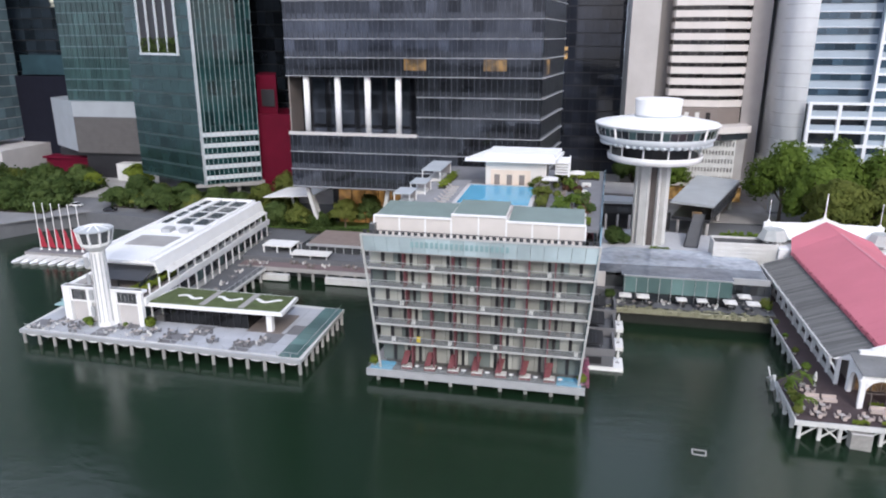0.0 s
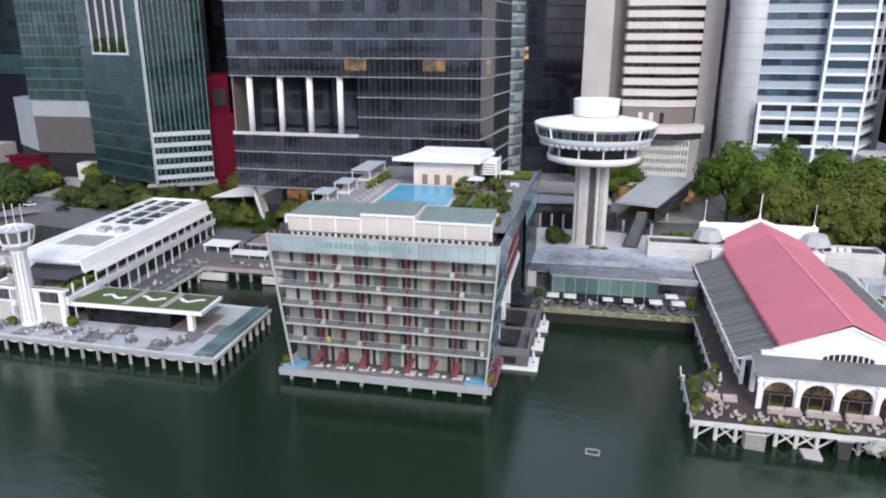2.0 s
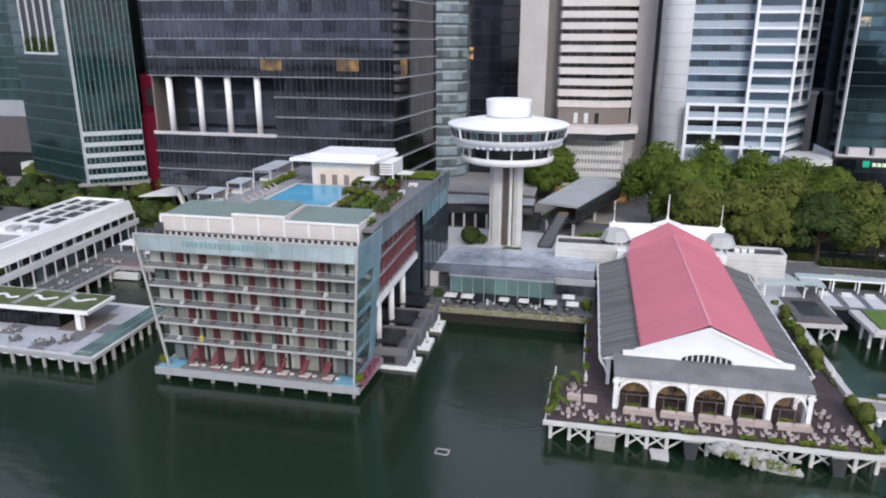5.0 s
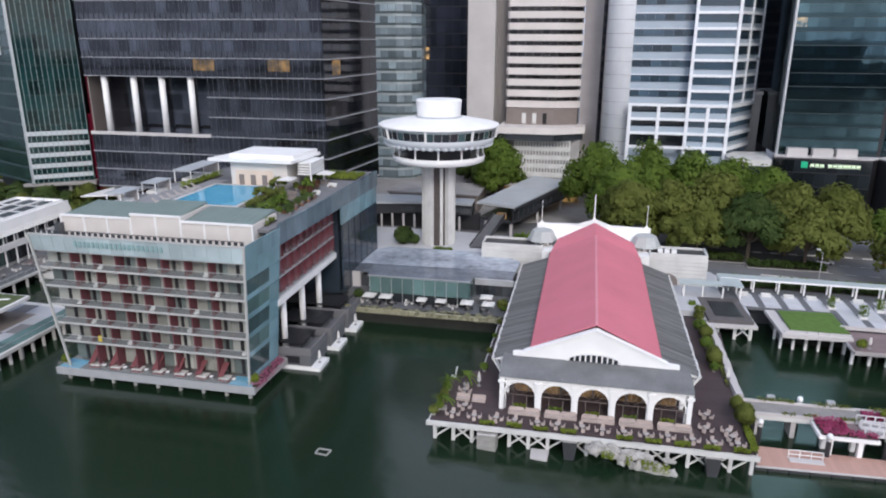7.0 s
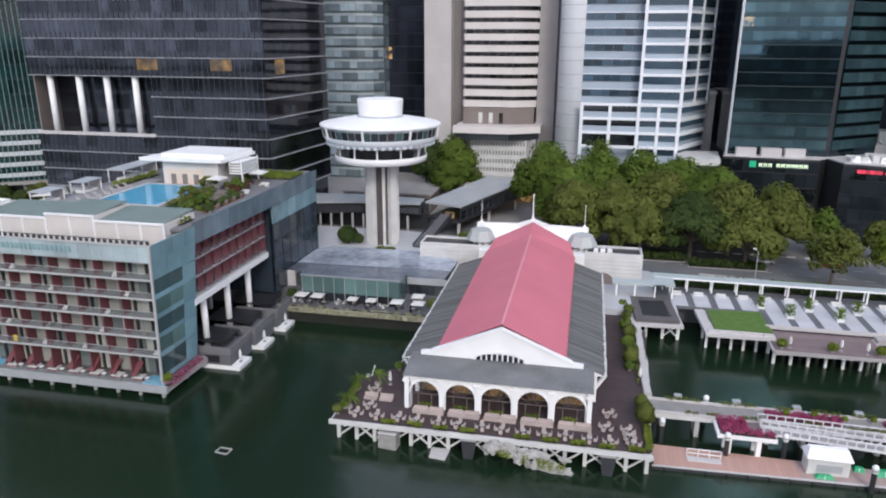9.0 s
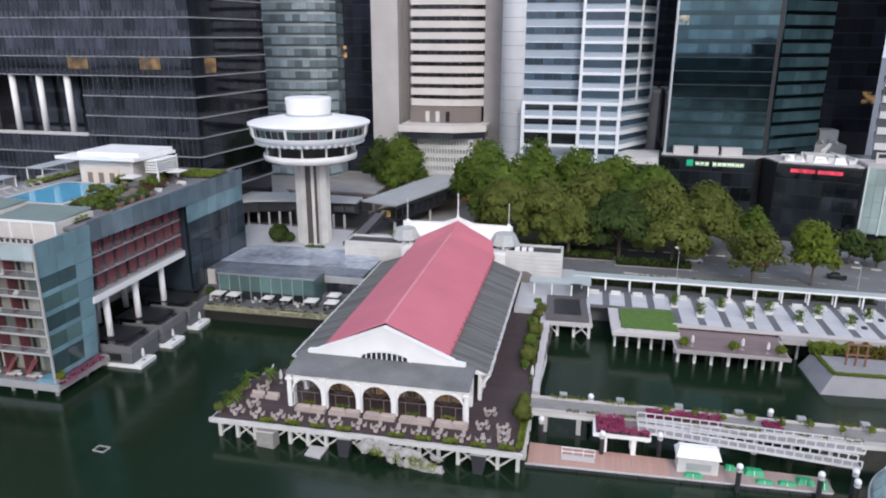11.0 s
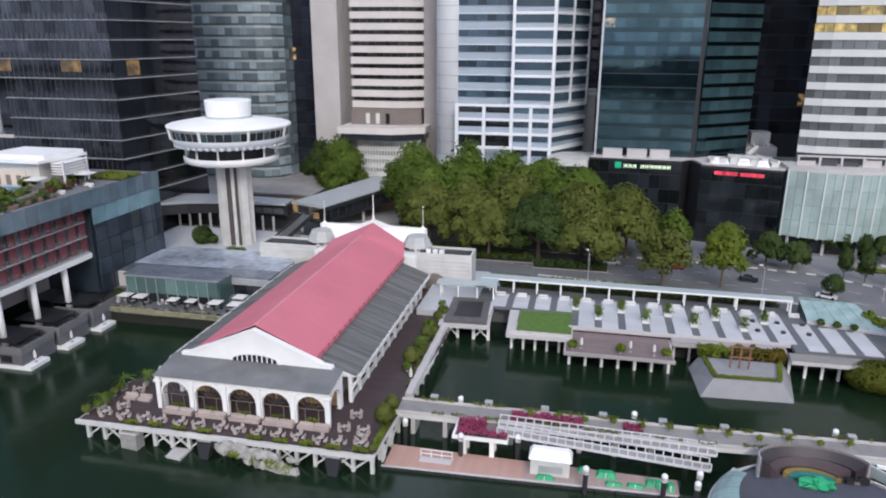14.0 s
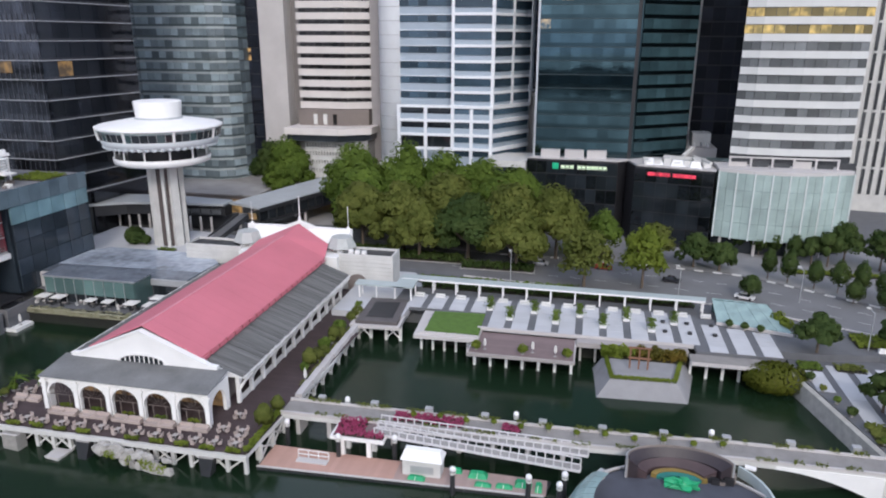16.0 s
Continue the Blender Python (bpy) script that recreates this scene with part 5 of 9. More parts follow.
        part("sofa", Solid().box(x - 1, x + 1, y - 0.4, y + 0.4, 28.5, 28.95).box(x - 1, x + 1, y + 0.3, y + 0.5, 28.95, 29.3), OFFWHITE if i % 2 else BRONZE, t)
        part("table", Solid().box(x - 0.4, x + 0.4, y - 1.2, y - 0.7, 28.5, 28.9), BRONZE, t)
    for x, y, r in ((-9.6, 150.0, 2.0), (-8.2, 140.5, 2.2), (-3.0, 150.5, 1.2), (-2.0, 134.5, 1.6)):
        tree(x, y, 28.5, 3.6, r, LEAF if r < 1.9 else LEAFWARM, 500, "frangipani_tree", "small rounded roof garden tree", 0.3)
    # stepped terraces below the raised wing
    for i, (y0, y1, x1) in enumerate(((123.5, 132, 8.6), (133, 141.5, 9.0), (142.5, 150.5, 9.4))):
        w = thing("waterside_terrace", "grey walled dining terrace with a dark lattice canopy", "terrace", (4, y0, 0), "waterside terraces")
        part("base", Solid().box(-1, x1 - 1.2, y0, y1, -1, 3.0 + i * 0.25), DARKPAVE, w)
        part("landing", Solid().box(0.5, x1 + 0.7, y0 - 0.3, y0 + 4.6, -0.5, 0.75), WHITE, w, "white landing slab at the waterline")
        part("parapet", Solid().box(-1, x1 - 1.0, y0 - 0.1, y0 + 0.2, 3.0, 4.4 + i * 0.25).box(x1 - 1.4, x1 - 1.0, y0 + 0.2, y1, 3.0, 4.4 + i * 0.25), GREYDECK, w)
        part("opening", Solid().box(2.4, 5.2, y0 - 0.22, y0 - 0.08, 1.3, 2.7), BLACK, w)
        zc = 4.62 + i * 0.25
        part("canopy", Solid().box(-3.5, x1 - 3.2, y0 + 1.2, y1 - 0.6, zc, zc + 0.18), BLACK, w, "dark slatted canopy")
        for k in range(12):
            xx = -3.4 + (x1 - 0.6) * k / 12
            part("slat", Solid().box(xx, xx + 0.25, y0 + 1.0, y1 - 0.4, zc + 0.19, zc + 0.32), DARKMETAL, w)
        for xx in (-3.0, x1 - 3.5):
            for yy in (y0 + 1.5, y1 - 1.0):
                part("post", Solid().box(xx - 0.08, xx + 0.08, yy - 0.08, yy + 0.08, 3.0, zc), DARKMETAL, w)
        umb = umbrella(x1 - 0.3, y0 + 2.2, 0.75, 0.5, 2.5, closed=True)
    rg = random.Random(12)
    for i in range(15):
        x, y = rg.uniform(-6.5, 2.4), rg.uniform(129, 162)
        bush(x, y, 28.5, rg.uniform(0.6, 1.2), (LEAF, LEAFDARK, LEAFWARM, LEAFRED)[i % 4], "roof_shrub", "green shrub in a roof garden pot")


def umbrella(x, y, z, r, hgt, closed=False, material=None):
    u = thing("parasol", "closed white canvas parasol" if closed else "open white square parasol on a pole", "parasol", (x, y, z), "parasols")
    part("pole", Solid().cyl(x, y, z, z + hgt, 0.05, n=8), STEEL, u)
    part("base", Solid().cyl(x, y, z, z + 0.08, 0.35, n=12), CONCRETE, u)
    if closed:
        part("canopy", Solid().lathe(x, y, [(0.28, z + 0.9), (0.32, z + 1.4), (0.2, z + 2.2), (0.02, z + hgt + 0.1)], 10), material or CANVAS, u)
    else:
        sq = [(x - r, y - r), (x + r, y - r), (x + r, y + r), (x - r, y + r)]
        s = Solid().loft(sq, z + hgt - 0.2, sq, z + hgt, caps=False)
        s.loft(sq, z + hgt, [(x - 0.02, y - 0.02), (x + 0.02, y - 0.02), (x + 0.02, y + 0.02), (x - 0.02, y + 0.02)], z + hgt + 0.32 * r)
        part("canopy", s, material or CANVAS, u)
    return u


def hedge(name, label, x0, x1, y0, y1, z, hh, material, dens=7.0, size=0.24, seed=1):
    rg = random.Random(hash((round(x0, 1), round(y0, 1))) % 9999 + seed)
    t = thing(name, label, "hedge", ((x0 + x1) / 2, (y0 + y1) / 2, z))
    part("soil", Solid().box(x0, x1, y0, y1, z, z + 0.15), BUSHBASE, t)
    s = Solid()
    n = int(min(3500, max(60, (x1 - x0) * (y1 - y0) * dens * (1 + hh * 0.5))))
    for i in range(n):
        x, y = rg.uniform(x0, x1), rg.uniform(y0, y1)
        top = hh * (0.65 + 0.35 * noise.noise(Vector((x * 0.8, y * 0.8, seed))))
        o = Vector((rg.gauss(0, 0.5), rg.gauss(-0.35, 0.5), 1)).normalized()
        leaf(s, (x, y, z + 0.15 + top * rg.random() ** 0.5), size * rg.uniform(0.8, 1.4), rg, 0.2, o)
        s.n += [o] * 5
    part("foliage", s, material, t)
    return t


SAGEDIM = glazing("dim_sage_glass", (0.16, 0.19, 0.18), 0.1, spread=0.3)
FROSTBLUE = glazing("frosted_pale_blue_glass", (0.38, 0.46, 0.48), 0.15, spread=0.12)
FLOWERPALE = leaf_mat("pink_bougainvillea_flowers", (0.4, 0.1, 0.2), (0.55, 0.25, 0.35))
SLATEGLASS = glazing("slate_green_glass", (0.05, 0.085, 0.09), 0.06, spread=0.4)
MISTGLASS = glazing("misty_slate_glass", (0.036, 0.05, 0.066), 0.08, spread=0.35)
GREYTEAL = glazing("grey_teal_cladding", (0.125, 0.175, 0.207), 0.14, spread=0.2)
PEACH = mat("peach_cream_render", (0.68, 0.56, 0.46), 0.7, var=0.06, scale=0.3)
PLUM = mat("plum_red_partition", (0.16, 0.03, 0.045), 0.6, var=0.2)
PALETEAL = mat("pale_teal_letter", (0.24, 0.37, 0.38), 0.4)
POOLWATER = plain_glass("pool_water", (0.16, 0.55, 0.75), 0.04, 0.5)


# ---- arcaded pier hall with the pink roof ----
def arch_wall(p, q, z0, z1, arches, w_arch, spring, t=0.5):
    """A wall from p to q with round-headed openings cut through it."""
    L = math.dist(p, q)
    s = Solid()
    e = edge_pose(p, q, 0)
    step = L / arches
    r = w_arch / 2
    k = Solid()
    for i in range(arches):
        c = step * (i + 0.5)
        a, b = step * i, step * (i + 1)
        k.box(a, c - r, 0, t, z0, z1).box(c + r, b, 0, t, z0, z1)
        n = 14
        for j in range(n):
            t0, t1 = math.pi * (1 - j / n), math.pi * (1 - (j + 1) / n)
            xa, xb = c + r * math.cos(t0), c + r * math.cos(t1)
            ya, yb = spring + r * math.sin(t0), spring + r * math.sin(t1)
            k.add([(xa, 0, ya), (xb, 0, yb), (xb, 0, z1), (xa, 0, z1), (xa, t, ya), (xb, t, yb), (xb, t, z1), (xa, t, z1)],
                  [(0, 1, 2, 3), (7, 6, 5, 4), (1, 0, 4, 5), (3, 2, 6, 7)])
    return s.add([e @ Vector(v) for v in k.v], k.f)


def pier_hall():
    dk = thing("pier_deck", "dark brown boarded pier deck on white concrete piles", "pier", (58, 140, 0))
    outline = [(34.4, 104.8), (82.8, 105.3), (84.4, 136), (83.2, 178), (40.5, 178), (40.0, 124), (34.6, 118)]
    part("slab", Solid().prism(outline, 2.9, 3.5), OFFWHITE, dk, "white edged deck slab")
    part("boarding", Solid().prism([(x + (0.25 if x < 58 else -0.25), y + (0.25 if y < 140 else -0.2)) for x, y in outline], 3.5, 3.54), DECK, dk)
    n = 150
    for i in range(n):
        y = 105.2 + i * 0.3
        if y < 118:
            xa, xb = 34.8, 82.6 + (y - 105) * 0.05
        else:
            xa, xb = 75.5, 82.6 + (y - 105) * 0.05
        part("board", Solid().box(xa, xb, y, y + 0.27, 3.54, 3.6), DECK, dk)
    rg = random.Random(11)
    for i in range(17):
        x = 35.4 + i * 2.93
        for y in (105.8, 109.5, 114):
            part("support_post", Solid().box(x - 0.27, x + 0.27, y - 0.27, y + 0.27, -2, 2.9), OFFWHITE, dk)
        if i < 16:
            part("cross_brace", Solid().beam((x, 105.8, 0.3), (x + 2.93, 105.8, 2.7), 0.24), OFFWHITE, dk)
            if i % 3:
                part("cross_brace", Solid().beam((x, 105.78, 2.7), (x + 2.93, 105.78, 0.3), 0.24), OFFWHITE, dk)
    for i in range(17):
        y = 109 + i * 4.2
        for x in (83.0, 41.0 if y > 122 else 35.2):
            part("support_post", Solid().box(x - 0.27, x + 0.27, y - 0.27, y + 0.27, -2, 2.9), OFFWHITE, dk)
            part("side_brace", Solid().beam((x, y, 2.6), (x, y + 4.2, 0.4), 0.22), OFFWHITE, dk)
            part("side_brace", Solid().beam((x, y, 0.4), (x, y + 4.2, 2.6), 0.22), OFFWHITE, dk)
    part("fender_beam", Solid().box(34.2, 83.0, 104.55, 104.85, 2.85, 3.62), OFFWHITE, dk)
    # Wall added under the deck to keep daylight out.
    whole("under_deck_shade_wall", Solid().box(42, 82.5, 117, 118, -2, 2.9), CONCRETE, "concrete wall added under the pier deck for shade", "wall", kind="structure")
    # landing slabs and rock facing hung below the front edge
    for x, w, d, z0, z1 in ((42.3, 2.9, 1.4, -0.2, 2.6), (50.6, 2.5, 2.4, -0.1, 0.35)):
        t = thing("landing_slab", "grey concrete landing slab at the pier edge", "landing", (x + w / 2, 104, z0), "pier landings")
        part("slab", Solid().prism([(x, 105.4 - d), (x + w, 105.1 - d), (x + w + 0.2, 105.4), (x - 0.1, 105.4)], z0, z1), STONE if d < 2 else LIGHTCON, t)
        part("kerb", Solid().box(x, x + w, 105.2 - d, 105.4 - d, z1, z1 + 0.12), LIGHTCON, t)
    for i, (xa, xb) in enumerate(((55.2, 57.5), (75.6, 77.9))):
        t = thing("dark_fender", "dark timber fender panel against the pier", "fender", (xa, 104.5, -1), "pier fenders")
        part("panel", Solid().loft([(xa + 0.5, 103.8), (xb - 0.6, 103.7), (xb - 0.5, 105.4), (xa + 0.4, 105.4)], -0.6, [(xa, 104.2), (xb, 104.3), (xb, 105.4), (xa, 105.4)], 2.7), DARKMETAL, t)
        part("cap", Solid().box(xa, xb, 104.3, 105.4, 2.7, 2.9), CONCRETE, t)
    rk = thing("rock_facing", "rough grey rock facing with green moss below the deck", "rocks", (68, 104.5, 0))
    for i in range(44):
        u = i / 43
        drop = rg.uniform(0, 1)
        part("rock", Solid().blob((59.6 + 11.6 * u, 104.1 - 0.9 * drop + rg.uniform(-0.2, 0.2), 3.0 - 1.3 * u - drop * (0.9 + 1.6 * u)), (rg.uniform(0.5, 1.25), rg.uniform(0.4, 0.7), rg.uniform(0.4, 0.95)), 6, 4, 0.34, i), PALEROCK if i % 3 else STONE, rk)
    ms = Solid()
    for i in range(420):
        u = rg.random()
        if noise.noise(Vector((u * 5, 3.1, 0))) > -0.05:
            leaf(ms, (60.5 + 10.2 * u, rg.uniform(102.7, 103.6), 2.5 - 1.6 * u + rg.uniform(-0.8, 0.5)), 0.17, rg, 0.2, Vector((0, -0.6, 0.8)))
    part("moss", ms, LEAFLIME, rk, kind="stuff")

    h = thing("pier_hall", "white arcaded pier hall with a long pink gabled roof", "hall", (59.4, 145, 3.6))
    part("front_arcade", arch_wall((45.2, 110.9), (73.8, 110.9), 3.6, 9.2, 5, 4.7, 6.1, 0.6), WHITE, h)
    part("side_arcade", arch_wall((73.8, 110.9), (73.8, 117.4), 3.6, 9.2, 1, 4.3, 5.9, 0.6), WHITE, h)
    part("side_arcade", arch_wall((45.2, 117.4), (45.2, 110.9), 3.6, 9.2, 1, 4.3, 5.9, 0.6), WHITE, h)
    for i in range(6):
        x = 45.2 + 28.6 * i / 5
        part("pilaster", Solid().box(x - 0.36, x + 0.36, 110.55, 110.9, 3.6, 9.2), WHITE, h)
        part("capital", Solid().box(x - 0.6, x + 0.6, 110.42, 110.9, 8.3, 8.7), WHITE, h)
    for i in range(5):
        c = 45.2 + 28.6 * (i + 0.5) / 5
        n = 9
        for j in range(n):
            a0, a1 = math.pi * j / n, math.pi * (j + 0.92) / n
            part("arch_stone", Solid().add([(c + r * math.cos(a), y, 6.1 + r * math.sin(a)) for y in (110.78, 111.0) for r in (2.37, 2.68) for a in (a0, a1)],
                 [(0, 1, 3, 2), (4, 6, 7, 5), (2, 3, 7, 6), (0, 4, 5, 1), (0, 2, 6, 4), (1, 5, 7, 3)]), WHITE, h)
    for i in range(5):
        c = 45.2 + 28.6 * (i + 0.5) / 5
        part("transom", Solid().box(c - 2.3, c + 2.3, 111.15, 111.25, 6.07, 6.15), BRONZE, h)
        for j in range(5):
            a = math.pi * (j + 1) / 6
            part("fan_bar", Solid().beam((c + 0.5 * math.cos(a), 111.2, 6.1 + 0.5 * math.sin(a)), (c + 2.3 * math.cos(a), 111.2, 6.1 + 2.3 * math.sin(a)), 0.05), BRONZE, h)
        for o in (-1.1, 1.1):
            part("glazing_bar", Solid().box(c + o - 0.05, c + o + 0.03, 111.15, 111.25, 3.6, 6.07), BRONZE, h)
    part("cornice", Solid().box(44.8, 74.2, 110.4, 111.6, 9.2, 9.5), WHITE, h)
    part("back_wall", Solid().box(46, 73, 117.2, 117.6, 3.6, 10), BRONZE, h)
    lobby = glazing("warm_hall_glass", (0.09, 0.06, 0.045), 0.15, lit=1.0, warm=(1, 0.6, 0.25), glow=0.12)
    for i in range(10):
        part("hall_window", Solid().box(46.6 + i * 2.65, 48.8 + i * 2.65, 117.05, 117.2, 3.7, 8.4), lobby, h)
    # porch roof in sheets
    for i in range(24):
        x = 44.7 + 29.6 * i / 24
        part("roof_sheet", Solid().plate([(x, 110.2, 9.55), (x + 1.225, 110.2, 9.55), (x + 1.225, 117.0, 10.5), (x, 117.0, 10.5)], 0.1), PORCHROOF, h)
    # gable
    g = Solid()
    y0, y1 = 116.4, 117.2
    prof = [(46.2, 10.0), (72.6, 10.0), (72.6, 11.0), (70.8, 11.2), (59.4, 15.9), (48.0, 11.2), (46.2, 11.0)]
    k = len(prof)
    g.add([(x, y, z) for y in (y0, y1) for x, z in prof], [tuple(range(k)), tuple(range(2 * k - 1, k - 1, -1))] + [((i + 1) % k, i, k + i, k + (i + 1) % k) for i in range(k)])
    gable = part("gable", g, WHITE, h, "white stepped gable")
    for a, b in (((48.0, 11.25), (59.4, 16.05)), ((70.8, 11.25), (59.4, 16.05))):
        part("gable_coping", Solid().beam((a[0], 116.7, a[1]), (b[0], 116.7, b[1]), 1.1, 0.25), WHITE, gable)
    rise = lambda x: 10.45 + 1.2 * math.sqrt(max(0.0, 1 - ((x - 59.4) / 4.1) ** 2))
    for j in range(9):
        xa, xb = 55.5 + j * 0.87, 55.5 + j * 0.87 + 0.62
        q = [(xa, 10.45), (xb, 10.45), (xb, rise(xb)), (xa, rise(xa))]
        part("lunette_pane", Solid().add([(x, y, z) for y in (116.32, 116.42) for x, z in q], [(0, 1, 2, 3), (7, 6, 5, 4)] + [((i + 1) % 4, i, 4 + i, 4 + (i + 1) % 4) for i in range(4)]), DARKGLASS, gable)
    part("lunette_rim", Solid().add([(59.4 + 4.4 * math.cos(math.pi * i / 16) * s, y, 10.35 + 1.75 * math.sin(math.pi * i / 16) * s) for y in (116.25, 116.4) for s in (1, 0.95) for i in range(17)],
         [(i + 1, i, 17 + i, 18 + i) for i in range(16)] + [(i, i + 1, 35 + i, 34 + i) for i in range(16)]), WHITE, gable)
    # pink roof in long sheets, a raised ridge, ragged eave edge
    ye = 171.6
    ns = 20
    for i in range(ns):
        ya, yb = 117.2 + (ye - 117.2) * i / ns, 117.2 + (ye - 117.2) * (i + 1) / ns - 0.02
        part("roof_sheet", Solid().plate([(49.2, ya, 11.9), (59.4, ya, 16.5), (59.4, yb, 16.5), (49.2, yb, 11.9)][::-1], 0.15), PINK, h)
        part("roof_sheet", Solid().plate([(69.6, ya, 11.9), (59.4, ya, 16.5), (59.4, yb, 16.5), (69.6, yb, 11.9)], 0.15), PINK, h)
        for s, x in ((-1, 49.2), (1, 69.6)):
            part("eave_bracket", Solid().box(x - 0.25, x + 0.25, ya + 0.15, ya + 2.3, 11.25, 11.86), PINK, h)
    part("ridge_cap", Solid().beam((59.4, 117.2, 16.6), (59.4, ye, 16.6), 0.4, 0.2), PINKLINE, h)
    apex = (59.1, 181.8, 17.0)
    for cx, dx in ((49.2, 50.4), (69.6, 68.4)):
        for tri in ([(59.4, ye, 16.5), (cx, ye, 11.9), (dx, 177.2, 13.6)], [(59.4, ye, 16.5), (dx, 177.2, 13.6), apex]):
            part("hip_sheet", Solid().plate(tri if cx > 59 else tri[::-1], 0.12), PINK, h)
    # lower side roofs of slates
    for s in (-1, 1):
        xi, xo = 59.4 + s * 9.9, 59.4 + s * 16.6
        nr, rows = 66, 1
        for i in range(nr):
            ya, yb = 118.2 + 52.0 * i / nr, 118.2 + 52.0 * (i + 1) / nr - 0.05
            for r in range(rows):
                u0, u1 = r / rows, (r + 1.08) / rows
                a, b = xo + (xi - xo) * u0 + s * 0.12 * ((i * 7) % 5 - 2) / 2, xo + (xi - xo) * min(u1, 1)
                za, zb = 8.7 + 2.5 * u0 + 0.03 * (i % 2), 8.7 + 2.5 * min(u1, 1) - 0.06 + 0.03 * (i % 2)
                q = [(a, ya, za + 0.06), (b, ya, zb), (b, yb, zb), (a, yb, za + 0.06)]
                part("roof_strip", Solid().plate(q if s < 0 else q[::-1], 0.1), GREYROOF, h)
        for i in range(23):
            o = xo + s * 0.05 * (i % 3)
            part("eave_board", Solid().box(min(o, o + s * 0.35), max(o, o + s * 0.35), 118.2 + i * 2.25, 120.3 + i * 2.25, 8.45 - 0.05 * (i % 2), 8.72), OFFWHITE, h)
        part("end_gable", Solid().add([(xi, 118.1, 11.1), (xo, 118.1, 8.6), (xi, 118.1, 8.4), (xi, 118.3, 11.1), (xo, 118.3, 8.6), (xi, 118.3, 8.4)], [(0, 1, 2), (5, 4, 3), (0, 3, 4, 1), (1, 4, 5, 2)]), WHITE, h)
        xw = 59.4 + s * 15.2
        part("side_wall", Solid().box(min(xw, xw - s * 2.6), min(xw, xw - s * 2.6) + 0.3, 118.3, 170, 3.6, 9.5) if s > 0 else Solid().box(xw + 2.4, xw + 2.7, 118.3, 170, 3.6, 9.5), BRONZE, h)
        # Brown also paints the shadow gap below the pink eave.
        part("clerestory", Solid().box(xi - 0.2, xi + 0.2, 118.3, 171.4, 8, 11.8), BRONZE, h, "dark louvred clerestory with the eave's shadow in its colour")
        for i in range(12):
            y = 119 + i * 4.4
            part("side_column", Solid().box(xw - 0.3, xw + 0.3, y - 0.3, y + 0.3, 3.6, 8.6), WHITE, h)
            part("eave_strut", Solid().beam((xw + s * 0.2, y, 5.9), (xo + s * 0.3, y, 8.4), 0.3), WHITE, h)
            part("eave_strut", Solid().beam((xw + s * 0.4, y + 0.2, 6.6), (xo + s * 0.3, y + 1.9, 8.3), 0.25), WHITE, h)
            if i < 11:
                for ya, yb in ((y + 0.3, y + 1.5), (y + 4.1, y + 2.9)):
                    part("curved_bracket", Solid().beam((xw, ya, 6.6), (xw, yb, 8.4), 0.35), WHITE, h)
                part("side_beam", Solid().box(xw - 0.25, xw + 0.25, y + 0.3, y + 4.1, 8.15, 8.6), WHITE, h)
                part("side_panel", Solid().box(xw - 0.08, xw + 0.08, y + 0.4, y + 4.0, 3.6, 4.6), OFFWHITE, h)
    # head building towards the street
    b = thing("pier_head_building", "low white rusticated entrance building with corner turrets", "building", (59, 184, 4.9))
    for xa, xb in ((32.2, 47), (72, 85.2)):
        zt = 11.8
        part("wing", Solid().box(xa, xb, 174.4, 180.6, 3.0, zt), OFFWHITE, b)
        part("wing_roof", Solid().box(xa + 0.5, xb - 0.5, 174.9, 180.1, zt, zt + 0.15), DARKMETAL, b)
        for k in range(8):
            part("rusticated_course", Solid().box(xa - 0.08, xb + 0.08, 174.2, 174.5, 4.0 + k * 0.95, 4.75 + k * 0.95), OFFWHITE, b)
        part("parapet", Solid().box(xa, xb, 174.25, 174.7, zt, zt + 0.6).box(xa, xb, 180.2, 180.6, zt, zt + 0.6).box(xa, xa + 0.4, 174.7, 180.2, zt, zt + 0.6).box(xb - 0.4, xb, 174.7, 180.2, zt, zt + 0.7), OFFWHITE, b)
    for i, x in enumerate((74.0, 75.6, 77.2)):
        part("air_unit", Solid().box(x, x + 1.1, 175.6, 176.6, 11.95, 12.9), WHITE, b, "white air conditioning unit")
    door = Solid()
    ring = [(76.6 + 2.3 * math.cos(math.pi * i / 10), 5.6 + 2.0 * math.sin(math.pi * i / 10)) for i in range(11)]
    ring = [(74.3, 3.8)] + ring[::-1] + [(78.9, 3.8)]
    nn = len(ring)
    door.add([(x, y, z) for y in (173.9, 174.2) for x, z in ring], [tuple(range(nn - 1, -1, -1)), tuple(range(nn, 2 * nn))] + [(i, (i + 1) % nn, nn + (i + 1) % nn, nn + i) for i in range(nn)])
    part("arched_doorway", door, BRONZE, b, "brown arched doorway")
    part("centre_block", Solid().box(47, 72, 173, 182.2, 3.6, 11.7), WHITE, b)
    w = [(45.0, 12.0), (72.6, 12.0), (72.6, 16.0), (63, 16.2), (59.1, 17.6), (55.2, 16.2), (45.0, 16.0)]
    part("street_parapet", Solid().add([(x, y, z) for y in (182.4, 183.2) for x, z in w], [tuple(range(7)), tuple(range(13, 6, -1))] + [((i + 1) % 7, i, 7 + i, 7 + (i + 1) % 7) for i in range(7)]), WHITE, b)
    part("back_roof", Solid().plate([(47, 179.2, 12.6), (72, 179.2, 12.6), (72, 182.4, 15.6), (47, 182.4, 15.6)], 0.15), WHITE, b)
